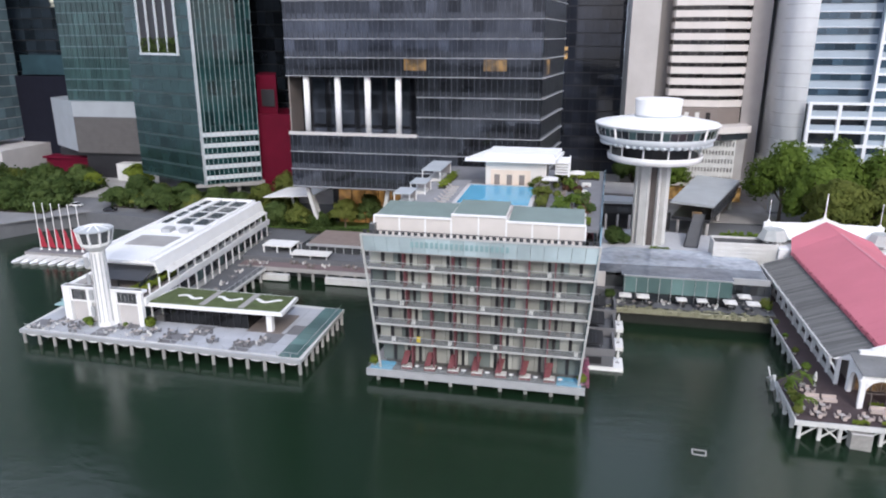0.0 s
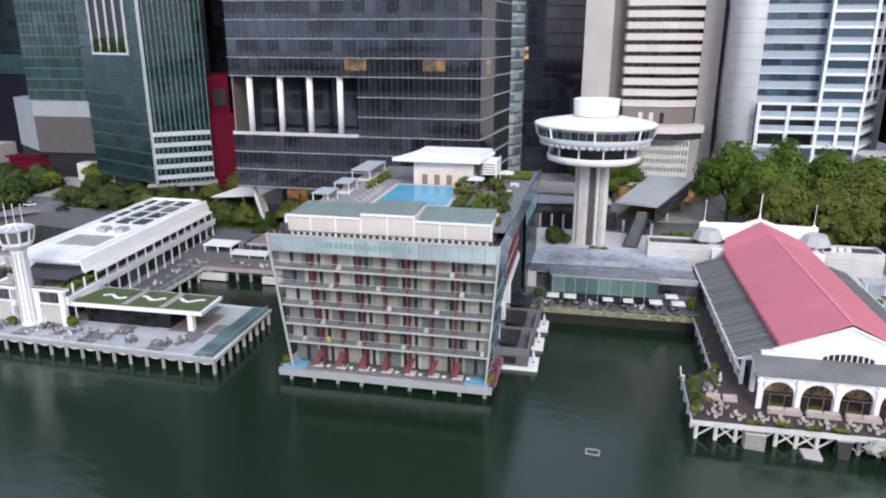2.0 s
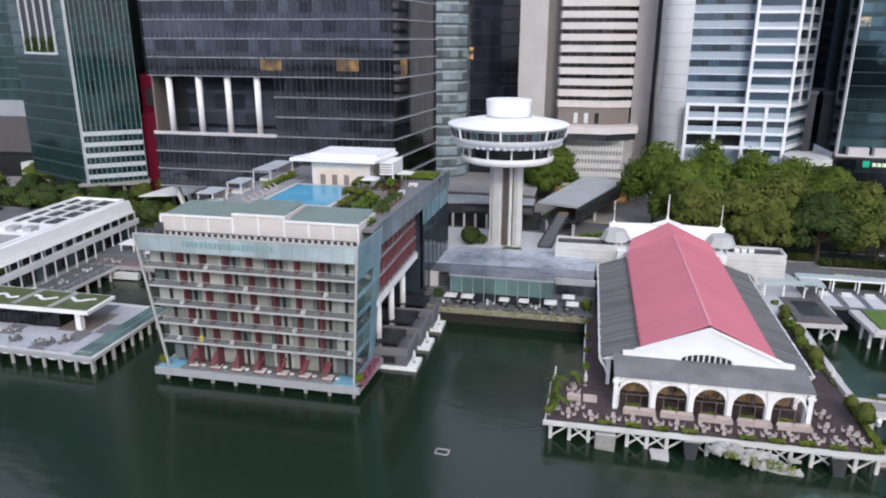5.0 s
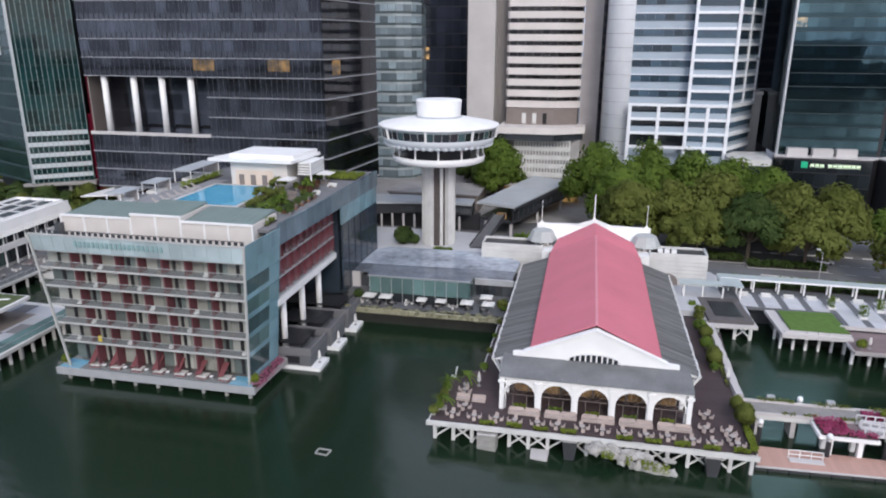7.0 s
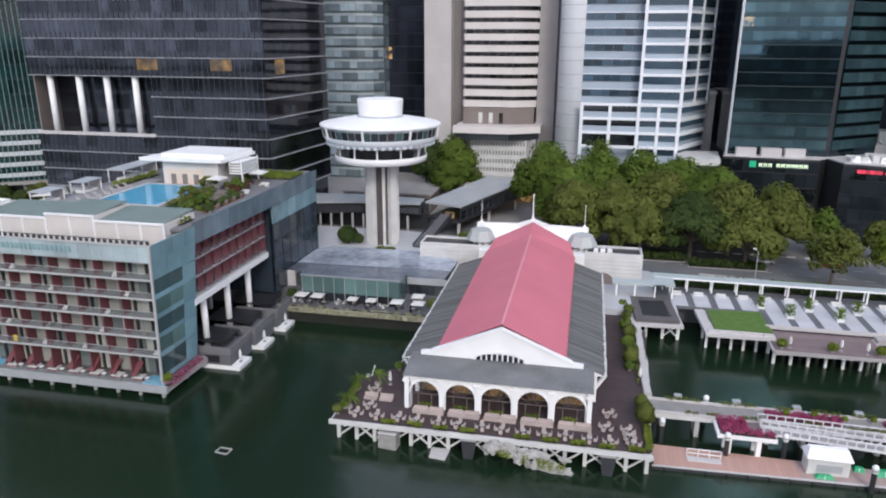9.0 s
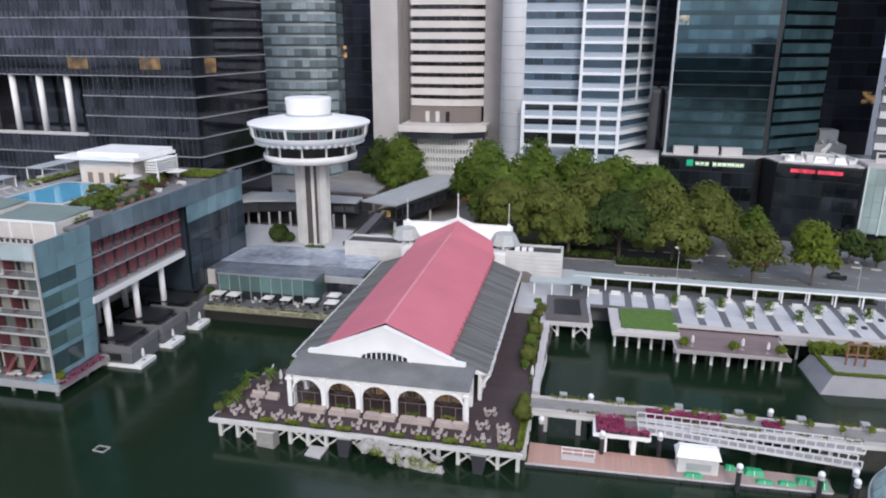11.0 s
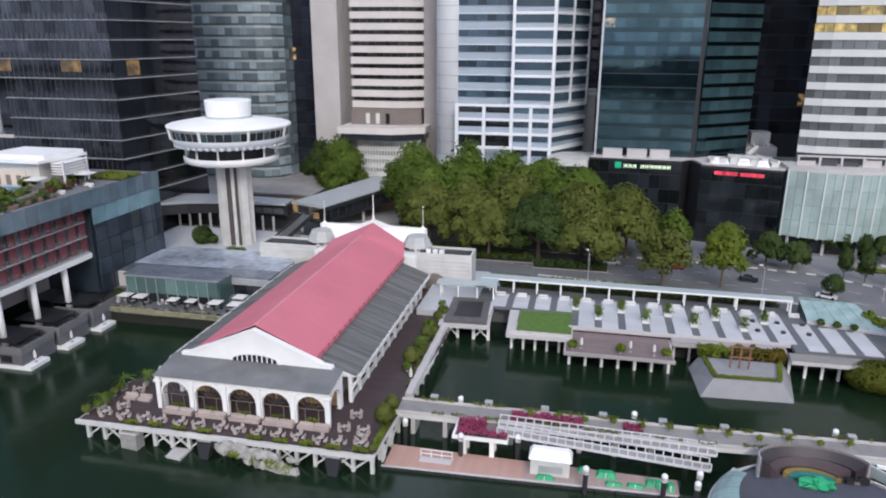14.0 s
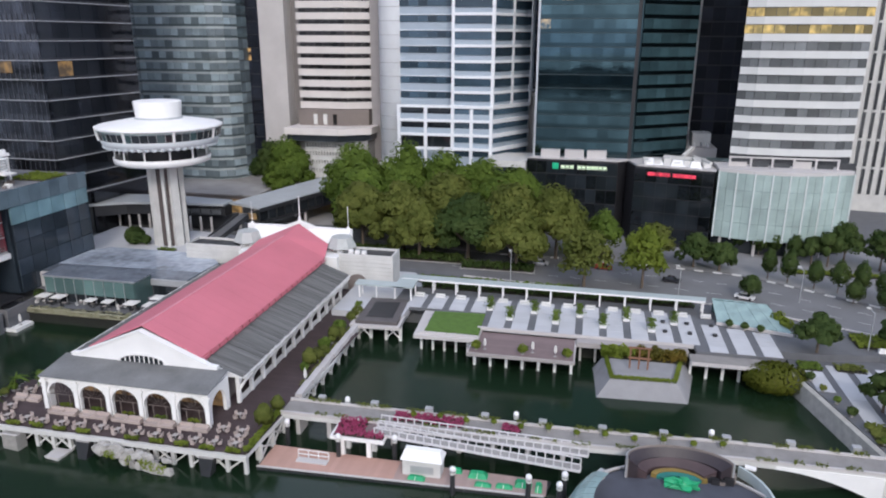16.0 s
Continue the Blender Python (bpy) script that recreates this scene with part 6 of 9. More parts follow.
    for x in (46.6, 71.2):
        tr = part("turret", Solid().cyl(x, 179.0, 11.4, 12.8, 2.3, n=8), WHITE, b)
        part("turret_roof", Solid().loft(Solid().ring(x, 179.0, 3.7, 8), 12.8, Solid().ring(x, 179.0, 2.5, 8), 15.2), SAGEROOF, tr)
        for k in range(8):
            a = math.pi / 8 + k * math.pi / 4
            part("turret_opening", Solid().box(x + 2.2 * math.cos(a) - 0.4, x + 2.2 * math.cos(a) + 0.4, 179.0 + 2.2 * math.sin(a) - 0.3, 179.0 + 2.2 * math.sin(a) + 0.3, 11.8, 12.7), CONCRETE, tr)
    for x, zt, r in ((46.1, 21.5, 0.1), (58.95, 23.6, 0.2), (71.6, 21.5, 0.1)):
        f = thing("flagpole", "white flagpole on the entrance building", "flagpole", (x, 183, 16), "flagpoles")
        part("pole", Solid().cyl(x, 182.8, 16.0, zt, r, r * 0.6, 8), WHITE, f)
        part("foot", Solid().loft([(x - 0.6, 182.4), (x + 0.6, 182.4), (x + 0.6, 183.2), (x - 0.6, 183.2)], 16.0, [(x - 0.15, 182.7), (x + 0.15, 182.7), (x + 0.15, 182.9), (x - 0.15, 182.9)], 18.8 if r > 0.15 else 16.6), WHITE, f)
        part("finial", Solid().blob((x, 182.8, zt), (0.18, 0.18, 0.18), 6, 4, 0), WHITE, f)


def table_set(x, y, z, rot, chairs=4, colour=None, name="dining_set"):
    """One table and its chairs, each a thing."""
    c, s = math.cos(rot), math.sin(rot)
    P = lambda u, v: (x + u * c - v * s, y + u * s + v * c)
    t = thing("table", "pale square dining table on the deck", "table", (x, y, z), "deck tables")
    part("tabletop", Solid().prism([P(-0.4, -0.4), P(0.4, -0.4), P(0.4, 0.4), P(-0.4, 0.4)], z + 0.7, z + 0.75), TABLEWOOD, t)
    part("pedestal", Solid().cyl(x, y, z, z + 0.7, 0.08, n=8), STEEL, t)
    for k in range(chairs):
        a = rot + k * 2 * math.pi / chairs
        cx, cy = x + 0.85 * math.cos(a), y + 0.85 * math.sin(a)
        u = (math.cos(a), math.sin(a))
        w = (-u[1], u[0])
        Q = lambda d, e: (cx + u[0] * d + w[0] * e, cy + u[1] * d + w[1] * e)
        ch = thing("chair", "pale cushioned wicker deck chair", "chair", (cx, cy, z), "deck chairs")
        part("seat", Solid().prism([Q(-0.25, -0.26), Q(0.25, -0.26), Q(0.25, 0.26), Q(-0.25, 0.26)], z + 0.2, z + 0.48), colour or CHAIRCLOTH, ch)
        part("backrest", Solid().prism([Q(0.2, -0.28), Q(0.3, -0.28), Q(0.3, 0.28), Q(0.2, 0.28)], z + 0.4, z + 0.9), colour or CHAIRCLOTH, ch)


def pier_clutter():
    rg = random.Random(21)
    for i in range(14):
        table_set(38.2 + i * 3.25 + rg.uniform(-0.3, 0.3), 106.7 + rg.uniform(-0.15, 0.15), 3.6, rg.uniform(-0.2, 0.2), 4)
    for x, y in ((39.4, 109.4), (38.6, 114.6), (76.4, 110.4), (79.6, 110.2), (79.8, 108.6), (77, 114.5)):
        table_set(x, y, 3.6, rg.uniform(0, 1.5), 4)
    for x in (37.6, 40.2):
        s = thing("sofa", "beige outdoor sofa beside the planting", "sofa", (x + 1, 112.2, 3.6), "deck sofas")
        part("seat", Solid().box(x, x + 2.2, 111.8, 112.6, 3.6, 4.05), CHAIRCLOTH, s)
        part("backrest", Solid().box(x, x + 2.2, 112.6, 112.85, 3.7, 4.5), CHAIRCLOTH, s)
    for i in range(5):
        for k in range(2):
            x = 46.6 + i * 5.7 + k * 2.5
            s = thing("sofa", "beige outdoor sofa before the arcade", "sofa", (x + 1.2, 109.6, 3.6), "arcade sofas")
            part("seat", Solid().box(x, x + 2.2, 109.2, 110.0, 3.6, 4.05), CHAIRCLOTH, s)
            part("backrest", Solid().box(x, x + 2.2, 110.0, 110.25, 3.7, 4.5), CHAIRCLOTH, s)
            part("armrest", Solid().box(x - 0.15, x, 109.2, 110.25, 3.6, 4.25), CHAIRCLOTH, s)
            part("armrest", Solid().box(x + 2.2, x + 2.35, 109.2, 110.25, 3.6, 4.25), CHAIRCLOTH, s)
    for i in range(11):
        x = 38.5 + i * 4.1
        if i in (0, 5):
            continue
        hedge("planter_box", "low planter box of yellow-green grass on the deck edge", x, x + 2.2, 105.0, 105.5, 3.6, 0.9, LEAFLIME, 70, 0.2, i)
    for i in range(5):
        hedge("planter_box", "planter box of green shrubs in an arch", 46.9 + i * 5.72, 49.2 + i * 5.72, 111.2, 111.7, 3.6, 0.8, LEAF if i % 2 else LEAFLIME, 30, 0.18, 40 + i)
    for k, (x0, y0, n) in enumerate(((34.9, 106.5, 3), (35.2, 112.5, 2))):
        for i in range(n):
            bush(x0 + rg.uniform(0, 0.8), y0 + i * 1.8, 3.6, rg.uniform(0.6, 1.0), LEAF if i % 2 else LEAFWARM)
    hedge("planter_box", "yellow-green hedge along the side edge of the pier", 82.0, 82.9, 105.6, 118.0, 3.6, 0.9, LEAFLIME, 40, 0.2, 3)
    for i, (y, r) in enumerate(((131.5, 0.9), (136.4, 1.35), (138.8, 1.0), (141.4, 1.3), (144, 0.9), (147.2, 1.2), (150, 1.35), (155.6, 1.1), (158.4, 1.3), (162, 1.1))):
        bush(80.8 + 0.5 * (i % 3), y, 3.6, r, LEAFWARM if i % 3 else LEAF, label="loose olive-green shrub along the pier edge")
    for x, y, hh, r in ((81.0, 133.6, 3.8, 1.8), (81.2, 145.6, 3.2, 1.5), (82.2, 112.4, 4.4, 1.8), (82.0, 117.6, 2.8, 1.3)):
        egg_tree(x, y, 3.6, hh, r * 0.75, LEAFWARM, "potted_tree", "bushy olive-green potted tree on the pier")
    for i in range(7):
        bush(40.6, 123 + i * 7.1, 3.6, rg.uniform(0.5, 0.8), LEAFWARM if i % 2 else LEAF)
    for i, (x, y) in enumerate(((36.2, 108.6), (38.4, 117), (35.6, 115))):
        palm(x, y, 3.6, 2.0, LEAF)
    hedge("side_planting", "strip of shrubs and grasses along the pier edge", 82.0, 82.6, 126, 157, 3.6, 0.45, LEAFWARM, 8, 0.22, 7)
    umbrella(82.4, 128, 3.6, 0.5, 2.6, closed=True)
    umbrella(40.5, 117.5, 3.6, 0.5, 2.6, closed=True)
    w = thing("edge_wall", "pale concrete parapet along the pier edge", "parapet", (83.6, 138, 3.6))
    for i in range(6):
        y = 122.5 + i * 5.2
        part("coping", Solid().loft([(82.75, y), (84.15, y), (83.95, y + 5.15), (82.55, y + 5.15)], 3.56, [(82.85, y), (84.0, y), (83.8, y + 5.15), (82.65, y + 5.15)], 4.25), LIGHTCON, w)


def bush(x, y, z, r, material, name="shrub", label="rounded green potted shrub", dense=1):
    rg = random.Random(int(x * 31 + y * 17))
    t = thing(name, label, "shrub", (x, y, z), "shrubs")
    part("pot", Solid().cyl(x, y, z, z + 0.45, 0.28, 0.36, 10), CONCRETE, t)
    s = Solid()
    for i in range(int(110 * r + 60) * dense):
        d = Vector((rg.gauss(0, 1), rg.gauss(0, 1), rg.gauss(0, 0.8))).normalized() * r * rg.uniform(0.5, 1.0)
        o = (d / r + Vector((rg.gauss(0, 0.35), rg.gauss(0, 0.35), 0.4))).normalized()
        leaf(s, (x + d.x, y + d.y, z + 0.4 + r * 0.8 + d.z * 0.9), 0.2 + 0.08 * r, rg, 0.2, o)
        s.n += [o] * 5
    part("foliage", s, material, t)


def palm(x, y, z, hgt, material):
    rg = random.Random(int(x * 13 + y * 7))
    t = thing("palm", "small bushy palm in a planter", "palm", (x, y, z), "pier palms")
    part("planter", Solid().cyl(x, y, z, z + 0.5, 0.5, 0.55, 12), CONCRETE, t)
    part("trunk", Solid().cyl(x, y, z + 0.4, z + hgt, 0.14, 0.1, 8), BARK, t)
    s = Solid()
    for i in range(26):
        a, lift = rg.uniform(0, 6.28), rg.uniform(-0.1, 1.0)
        p = Vector((x, y, z + hgt))
        for k in range(5):
            q = p + Vector((math.cos(a) * 0.42, math.sin(a) * 0.42, 0.32 * lift - 0.12 * k))
            w = 0.16 * (1 - k / 6)
            o = Vector((-math.sin(a) * w, math.cos(a) * w, 0.05))
            s.add([p - o, q - o, q + o, p + o], [(0, 1, 2, 3)])
            p = q
    part("fronds", s, material, t)


def tree(x, y, z, height, r, material, n=2600, name="rain_tree", label="broad green rain tree beside the road", size=0.62):
    rg = random.Random(int(x * 91 + y * 57) + 3)
    t = thing(name, label, "tree", (x, y, z), "trees")
    trunk = Solid()
    fork = z + height * 0.26
    trunk.cyl(x, y, z, fork, 0.05 * r + 0.08, 0.035 * r + 0.06, 9)
    lobes = []
    k = 10 if r < 4 else 30 if r < 7 else 40
    for i in range(k):
        a = i * 2.4 + rg.uniform(-0.5, 0.5)
        u = ((i + 0.5) / k) ** 0.6
        rr = r * 0.82 * u * rg.uniform(0.75, 1.2)
        c = Vector((x + rr * math.cos(a), y + rr * math.sin(a), z + height * (0.81 - 0.38 * u * u + rg.uniform(-0.16, 0.06))))
        lobes.append((c, r * rg.uniform(0.26, 0.46), height * rg.uniform(0.08, 0.16)))
        if i % 3 == 0:
            mid = Vector((x, y, fork)).lerp(c, 0.5) + Vector((0, 0, height * 0.04))
            trunk.beam((x, y, fork - 0.1), mid, 0.035 * r + 0.04)
            trunk.beam(mid, c, 0.02 * r + 0.03)
    part("trunk", trunk, BARK, t)
    s = Solid()
    heart = Vector((x, y, z + height * 0.5))
    for i in range(n):
        c, lr, lh = lobes[rg.randrange(len(lobes))]
        d = Vector((rg.gauss(0, 1), rg.gauss(0, 1), rg.gauss(0, 1))).normalized()
        f = rg.uniform(0.55, 1.08)
        p = c + Vector((d.x * lr * f, d.y * lr * f, d.z * lh * f))
        if noise.noise(p * (1.1 / max(0.8, lr * 0.5))) < -0.36:
            continue
        o = Vector((d.x, d.y, d.z + 0.35)).normalized()
        leaf(s, p, size * rg.uniform(0.6, 1.3), rg, 0.2, o)
        away = (p - heart).normalized()
        for i in range(5):
            tip = (o * 0.75 + away * 0.45 + Vector((rg.gauss(0, 0.22), rg.gauss(0, 0.22), rg.gauss(0, 0.22)))).normalized()
            s.n.append(tip)
    part("crown", s, material, t)


def egg_tree(x, y, z, height, r, material, name, label):
    rg = random.Random(int(x * 71 + y * 37))
    t = thing(name, label, "tree", (x, y, z), "pavement trees")
    part("trunk", Solid().cyl(x, y, z, z + height * 0.5, 0.13, 0.08, 8), BARK, t)
    s = Solid()
    mid = Vector((x, y, z + height * 0.6))
    for i in range(900):
        d = Vector((rg.gauss(0, 1), rg.gauss(0, 1), rg.gauss(0, 1))).normalized()
        f = rg.uniform(0.6, 1.0) * (1 + 0.22 * noise.noise(d * 2.1 + Vector((x, y, 0))))
        p = mid + Vector((d.x * r * f * (1.05 - 0.3 * d.z), d.y * r * f * (1.05 - 0.3 * d.z), d.z * height * 0.4 * f))
        leaf(s, p, 0.3 * rg.uniform(0.6, 1.3), rg, 0.2, d)
        for k in range(5):
            s.n.append((d + Vector((rg.gauss(0, 0.25), rg.gauss(0, 0.25), 0.2))).normalized())
    part("crown", s, material, t)


SAGEROOF = mat("grey_sage_turret_roof", (0.42, 0.44, 0.43), 0.6, var=0.15)
CHAIRCLOTH = mat("beige_cushion_cloth", (0.44, 0.37, 0.335), 0.9, var=0.2, scale=2, vary="object")


# ---- viewing tower with round restaurant ----
def disc_tower():
    cx, cy = 17.8, 190.6
    t = thing("viewing_tower", "white concrete tower with a round glazed restaurant on top", "tower", (cx, cy, 6.9))
    part("shaft_core", Solid().cyl(cx, cy, 5, 30, 3.35, n=20), mat("dark_brown_shaft_panel", (0.085, 0.07, 0.066), 0.7, var=0.2), t, "brown recessed lift shaft")
    for k in range(8):
        a = radians(-120 + 90 * (k // 2) + (52 if k % 2 else 0))
        p, q = Vector((math.cos(a), math.sin(a), 0)), Vector((-math.sin(a), math.cos(a), 0))
        c = Vector((cx, cy, 0)) + p * 3.5
        w, d = (0.36 if k % 2 else 1.05), 0.9
        pts = [(c + p * d + q * w), (c + p * d - q * w), (c - p * d - q * w), (c - p * d + q * w)]
        part("shaft_fin", Solid().prism([(v.x, v.y) for v in pts[::-1]], 5, 29.5), OFFWHITE, t, "pale ribbed concrete fin")
        for o in ((-0.3, 0.3) if k % 2 else (-1.0, -0.35, 0.35, 1.0)):
            c2 = c + p * (d + 0.04) + q * o
            part("fin_rib", Solid().box(c2.x - 0.07, c2.x + 0.07, c2.y - 0.07, c2.y + 0.07, 5, 29.3), OFFWHITE, t)
    n = 64
    part("lower_gallery", Solid().lathe(cx, cy, [(4.5, 29.6), (11.0, 29.4), (12.0, 29.8), (12.2, 31.2), (11.9, 31.4), (11.7, 30.4), (4.5, 30.4)], n), WHITE, t, "white ring gallery", True)
    part("gallery_core", Solid().cyl(cx, cy, 30.3, 34.2, 8.5, n=40), BLACK, t)
    for k in range(12):
        a = 0.2 + k * 2 * math.pi / 12
        part("gallery_post", Solid().cyl(cx + 11.6 * math.cos(a), cy + 11.6 * math.sin(a), 30.4, 34.2, 0.25, n=8), WHITE, t)
    part("restaurant_floor", Solid().lathe(cx, cy, [(4, 34.2), (12.4, 33.9), (13.9, 34.3), (14.95, 36.25), (14.8, 36.3), (4, 36.0)], n), COOLWHITE, t, "pale dished floor of the restaurant", True)
    m = 48
    for k in range(m):
        a, b = 2 * math.pi * k / m, 2 * math.pi * (k + 0.94) / m
        part("window", Solid().loft([(cx + r * math.cos(u), cy + r * math.sin(u)) for r, u in ((14.85, a), (14.85, b), (14.7, b), (14.7, a))], 36.3,
             [(cx + r * math.cos(u), cy + r * math.sin(u)) for r, u in ((15.15, a), (15.15, b), (15.0, b), (15.0, a))], 38.25), SLATEGLASS if k % 4 == 0 else DARKGLASS, t)
        part("upper_pane", Solid().loft([(cx + r * math.cos(u), cy + r * math.sin(u)) for r, u in ((15.16, a), (15.16, b), (15.0, b), (15.0, a))], 38.27,
             [(cx + r * math.cos(u), cy + r * math.sin(u)) for r, u in ((15.3, a), (15.3, b), (15.1, b), (15.1, a))], 38.85), FROSTBLUE, t)
        c0, c1 = (14.92, 36.1), (15.5, 38.9)
        am = a - 0.004
        part("raking_mullion", Solid().beam((cx + c0[0] * math.cos(am), cy + c0[0] * math.sin(am), c0[1]), (cx + c1[0] * math.cos(am), cy + c1[0] * math.sin(am), c1[1]), 0.5 if k % 6 == 0 else 0.1), WHITE if k % 6 == 0 else STEEL, t)
        part("scallop", Solid().blob((cx + 13.6 * math.cos((a + b) / 2), cy + 13.6 * math.sin((a + b) / 2), 34.35), (0.75, 0.75, 0.5), 8, 5, 0), COOLWHITE, t)
    part("roof", Solid().lathe(cx, cy, [(15.1, 38.75), (15.7, 38.8), (15.8, 39.2), (15.2, 39.5), (9, 40.6), (5.8, 40.9)], n), WHITE, t, "shallow white conical roof", True)
    part("inner_core", Solid().cyl(cx, cy, 35.8, 38.9, 12.4, n=40), GREYGLASS, t)
    part("cap", Solid().lathe(cx, cy, [(5.6, 40.7), (5.65, 41.5), (5.95, 45.2), (5.7, 45.4), (0.01, 45.6)], n), WHITE, t, "white drum cap", False)
    part("cap_rim", Solid().lathe(cx, cy, [(5.7, 40.7), (5.95, 40.8), (5.95, 41.2), (5.7, 41.3)], n), PALEROOF, t)


# ---- western pier with control tower ----
def west_pier():
    dk = thing("west_pier_deck", "pale grey pier deck on rows of white piles", "pier", (-80, 130, 0))
    outline = [(-111.6, 112.0), (-49.4, 109.9), (-50.0, 135.6), (-79.5, 137), (-79.5, 186), (-112, 186), (-113, 136)]
    part("slab", Solid().prism(outline, 2.4, 3.1), OFFWHITE, dk)
    part("edge_beam", Solid().beam((-111.6, 111.9, 2.75), (-49.4, 109.8, 2.75), 0.5, 0.8), STEEL, dk)
    part("apron_paving", Solid().prism([(-88, 137.2), (-79.9, 137.2), (-79.9, 185.6), (-92, 185.6)], 3.1, 3.16), DARKPAVE, dk)
    rg = random.Random(4)
    for i in range(16):
        for j in range(5):
            xa, xb = -111 + i * 3.85, -111 + (i + 1) * 3.85 - 0.08
            ya, yb = 112.6 - i * 0.12 + j * 4.7, 112.6 - i * 0.12 + (j + 1) * 4.7 - 0.08
            if xa > -55:
                continue
            xb = min(xb, -54.4)
            part("paving_slab", Solid().box(xa, xb, ya, yb, 3.1, 3.2), PIERPAVE if (i * 3 + j) % 4 else GREYDECK, dk)
    for j in range(9):
        part("green_glass_strip", Solid().box(-54.3, -50.2, 110.6 + j * 2.75, 113.25 + j * 2.75, 3.1, 3.22), AQUAGLASS, dk)
    for i in range(18):
        x = -111 + i * 3.6
        y = 112.2 - i * 0.12
        part("support_post", Solid().cyl(x, y, -2, 2.5, 0.34, n=10), CONCRETE, dk)
        part("support_post", Solid().cyl(x, y + 6, -2, 2.5, 0.38, n=8), CONCRETE, dk)
        if i < 17:
            part("haunch", Solid().add([(x + u, y + v, z) for v in (0.15, 0.6) for u, z in ((0.4, 2.35), (0.4, 1.9), (1.1, 1.65), (1.75, 1.55), (2.4, 1.65), (3.2, 1.9), (3.2, 2.35))], [tuple(range(7)), tuple(range(13, 6, -1))] + [((j + 1) % 7, j, 7 + j, 7 + (j + 1) % 7) for j in range(7)]), WHITE, dk)
    for i in range(9):
        part("support_post", Solid().cyl(-50.2, 111 + i * 2.9, -2, 2.5, 0.35, n=10), LIGHTCON, dk)
    for i in range(11):
        part("support_post", Solid().cyl(-79.9, 139 + i * 4.3, -2, 2.5, 0.35, n=10), LIGHTCON, dk)
    for i in range(22):
        x = -110.5 + i * 2.8
        part("rail_post", Solid().box(x - 0.04, x + 0.04, 112.3 - i * 0.095, 112.4 - i * 0.095, 3.1, 4.15), STEEL, dk)
    part("rail", Solid().beam((-111, 112.4, 4.15), (-50, 110.3, 4.15), 0.07), STEEL, dk)
    part("rail", Solid().beam((-50.3, 110.3, 4.15), (-50.5, 135, 4.15), 0.07), STEEL, dk)

    for i in range(17):
        y = 137.6 + i * 2.9
        part("rail_post", Solid().box(-80.1, -80.02, y - 0.04, y + 0.04, 3.1, 4.15), STEEL, dk)
        if i < 16:
            part("rail_glass", Solid().box(-80.08, -80.04, y + 0.08, y + 2.82, 3.2, 4.05), RAILGLASS, dk)
    part("rail", Solid().beam((-80.06, 137.6, 4.15), (-80.06, 184, 4.15), 0.07), STEEL, dk)
    for i in range(9):
        table_set(-83.2 - 0.4 * (i % 2) - i * 0.25, 140 + i * 4.6, 3.16, 0.4 * i, 3, OFFWHITE if i % 2 else GREYDECK)
    b = thing("pier_building", "white two-storey pier building with arcaded gallery", "building", (-96, 150, 3.2))
    part("ground_floor", Solid().box(-103.5, -89.5, 119.5, 184, 3.2, 8), GREYGLASS, b)
    part("front_wall", Solid().box(-104.3, -86.9, 118.0, 118.6, 7.6, 11.1), WHITE, b)
    part("front_cap", Solid().box(-105.2, -86.2, 117.6, 119, 10.6, 11.1), WHITE, b)
    for x in (-104.2, -99.2, -93.4, -87.5):
        part("front_pier", Solid().box(x - 0.55, x + 0.55, 117.8, 118.7, 3.2, 11.1), WHITE, b)
    part("front_base", Solid().box(-103.6, -87.4, 118.6, 119.4, 3.2, 7.6), LIGHTCON, b)
    for xa, xb in ((-103.2, -99.6), (-92.6, -88.2)):
        for k in range(5):
            part("front_window", Solid().box(xa + (xb - xa) * k / 5 + 0.06, xa + (xb - xa) * (k + 1) / 5 - 0.06, 117.9, 118.0, 8.1, 10.3), GREYGLASS, b)
    part("terrace_floor", Solid().box(-104.3, -87, 118.6, 128, 9.0, 9.4), BRONZE, b)
    part("west_wall", Solid().box(-105.5, -104.3, 118, 128, 3.2, 10.6).box(-105.5, -104.3, 128.01, 184, 3.2, 13.6), WHITE, b)
    part("upper_floor", Solid().box(-104.3, -89.6, 128, 184, 8, 13.4), WHITE, b)
    part("gallery_slab", Solid().box(-89.6, -86.5, 118.6, 184.5, 7.7, 8.3), WHITE, b)
    part("gallery_edge", Solid().box(-86.9, -86.4, 118.6, 184.5, 8.3, 9.3), WHITE, b)
    for i in range(17):
        y = 121 + i * 3.9
        part("lower_column", Solid().box(-87.1, -86.85, y - 0.2, y + 0.2, 3.2, 7.7), WHITE, b)
        part("upper_column", Solid().box(-87.1, -86.8, y - 0.15, y + 0.15, 9.3, 11.6), WHITE, b)
        if i < 16:
            part("upper_window", Solid().box(-89.55, -89.4, y + 0.3, y + 3.4, 8.5, 11.2), DARKGLASS, b)
            part("lower_window", Solid().box(-89.5, -89.35, y + 0.3, y + 3.4, 3.5, 7.2), DARKGLASS if i % 3 else AQUAGLASS, b)
            if y > 127:
                part("awning", Solid().plate([(-86.4, y + 0.1, 11.4), (-86.4, y + 3.8, 11.4), (-88.6, y + 3.8, 12.3), (-88.6, y + 0.1, 12.3)], 0.08), CANVAS, b, "pale canvas awning")
    part("roof_wall", Solid().loft([(-88.6, 127), (-88.0, 127), (-88.0, 184.6), (-88.6, 184.6)], 11.7, [(-89.4, 127), (-88.9, 127), (-88.9, 184.6), (-89.4, 184.6)], 14.5), WHITE, b)
    part("roof", Solid().box(-106.2, -89.4, 127, 184.6, 13.6, 14.2), WHITE, b)
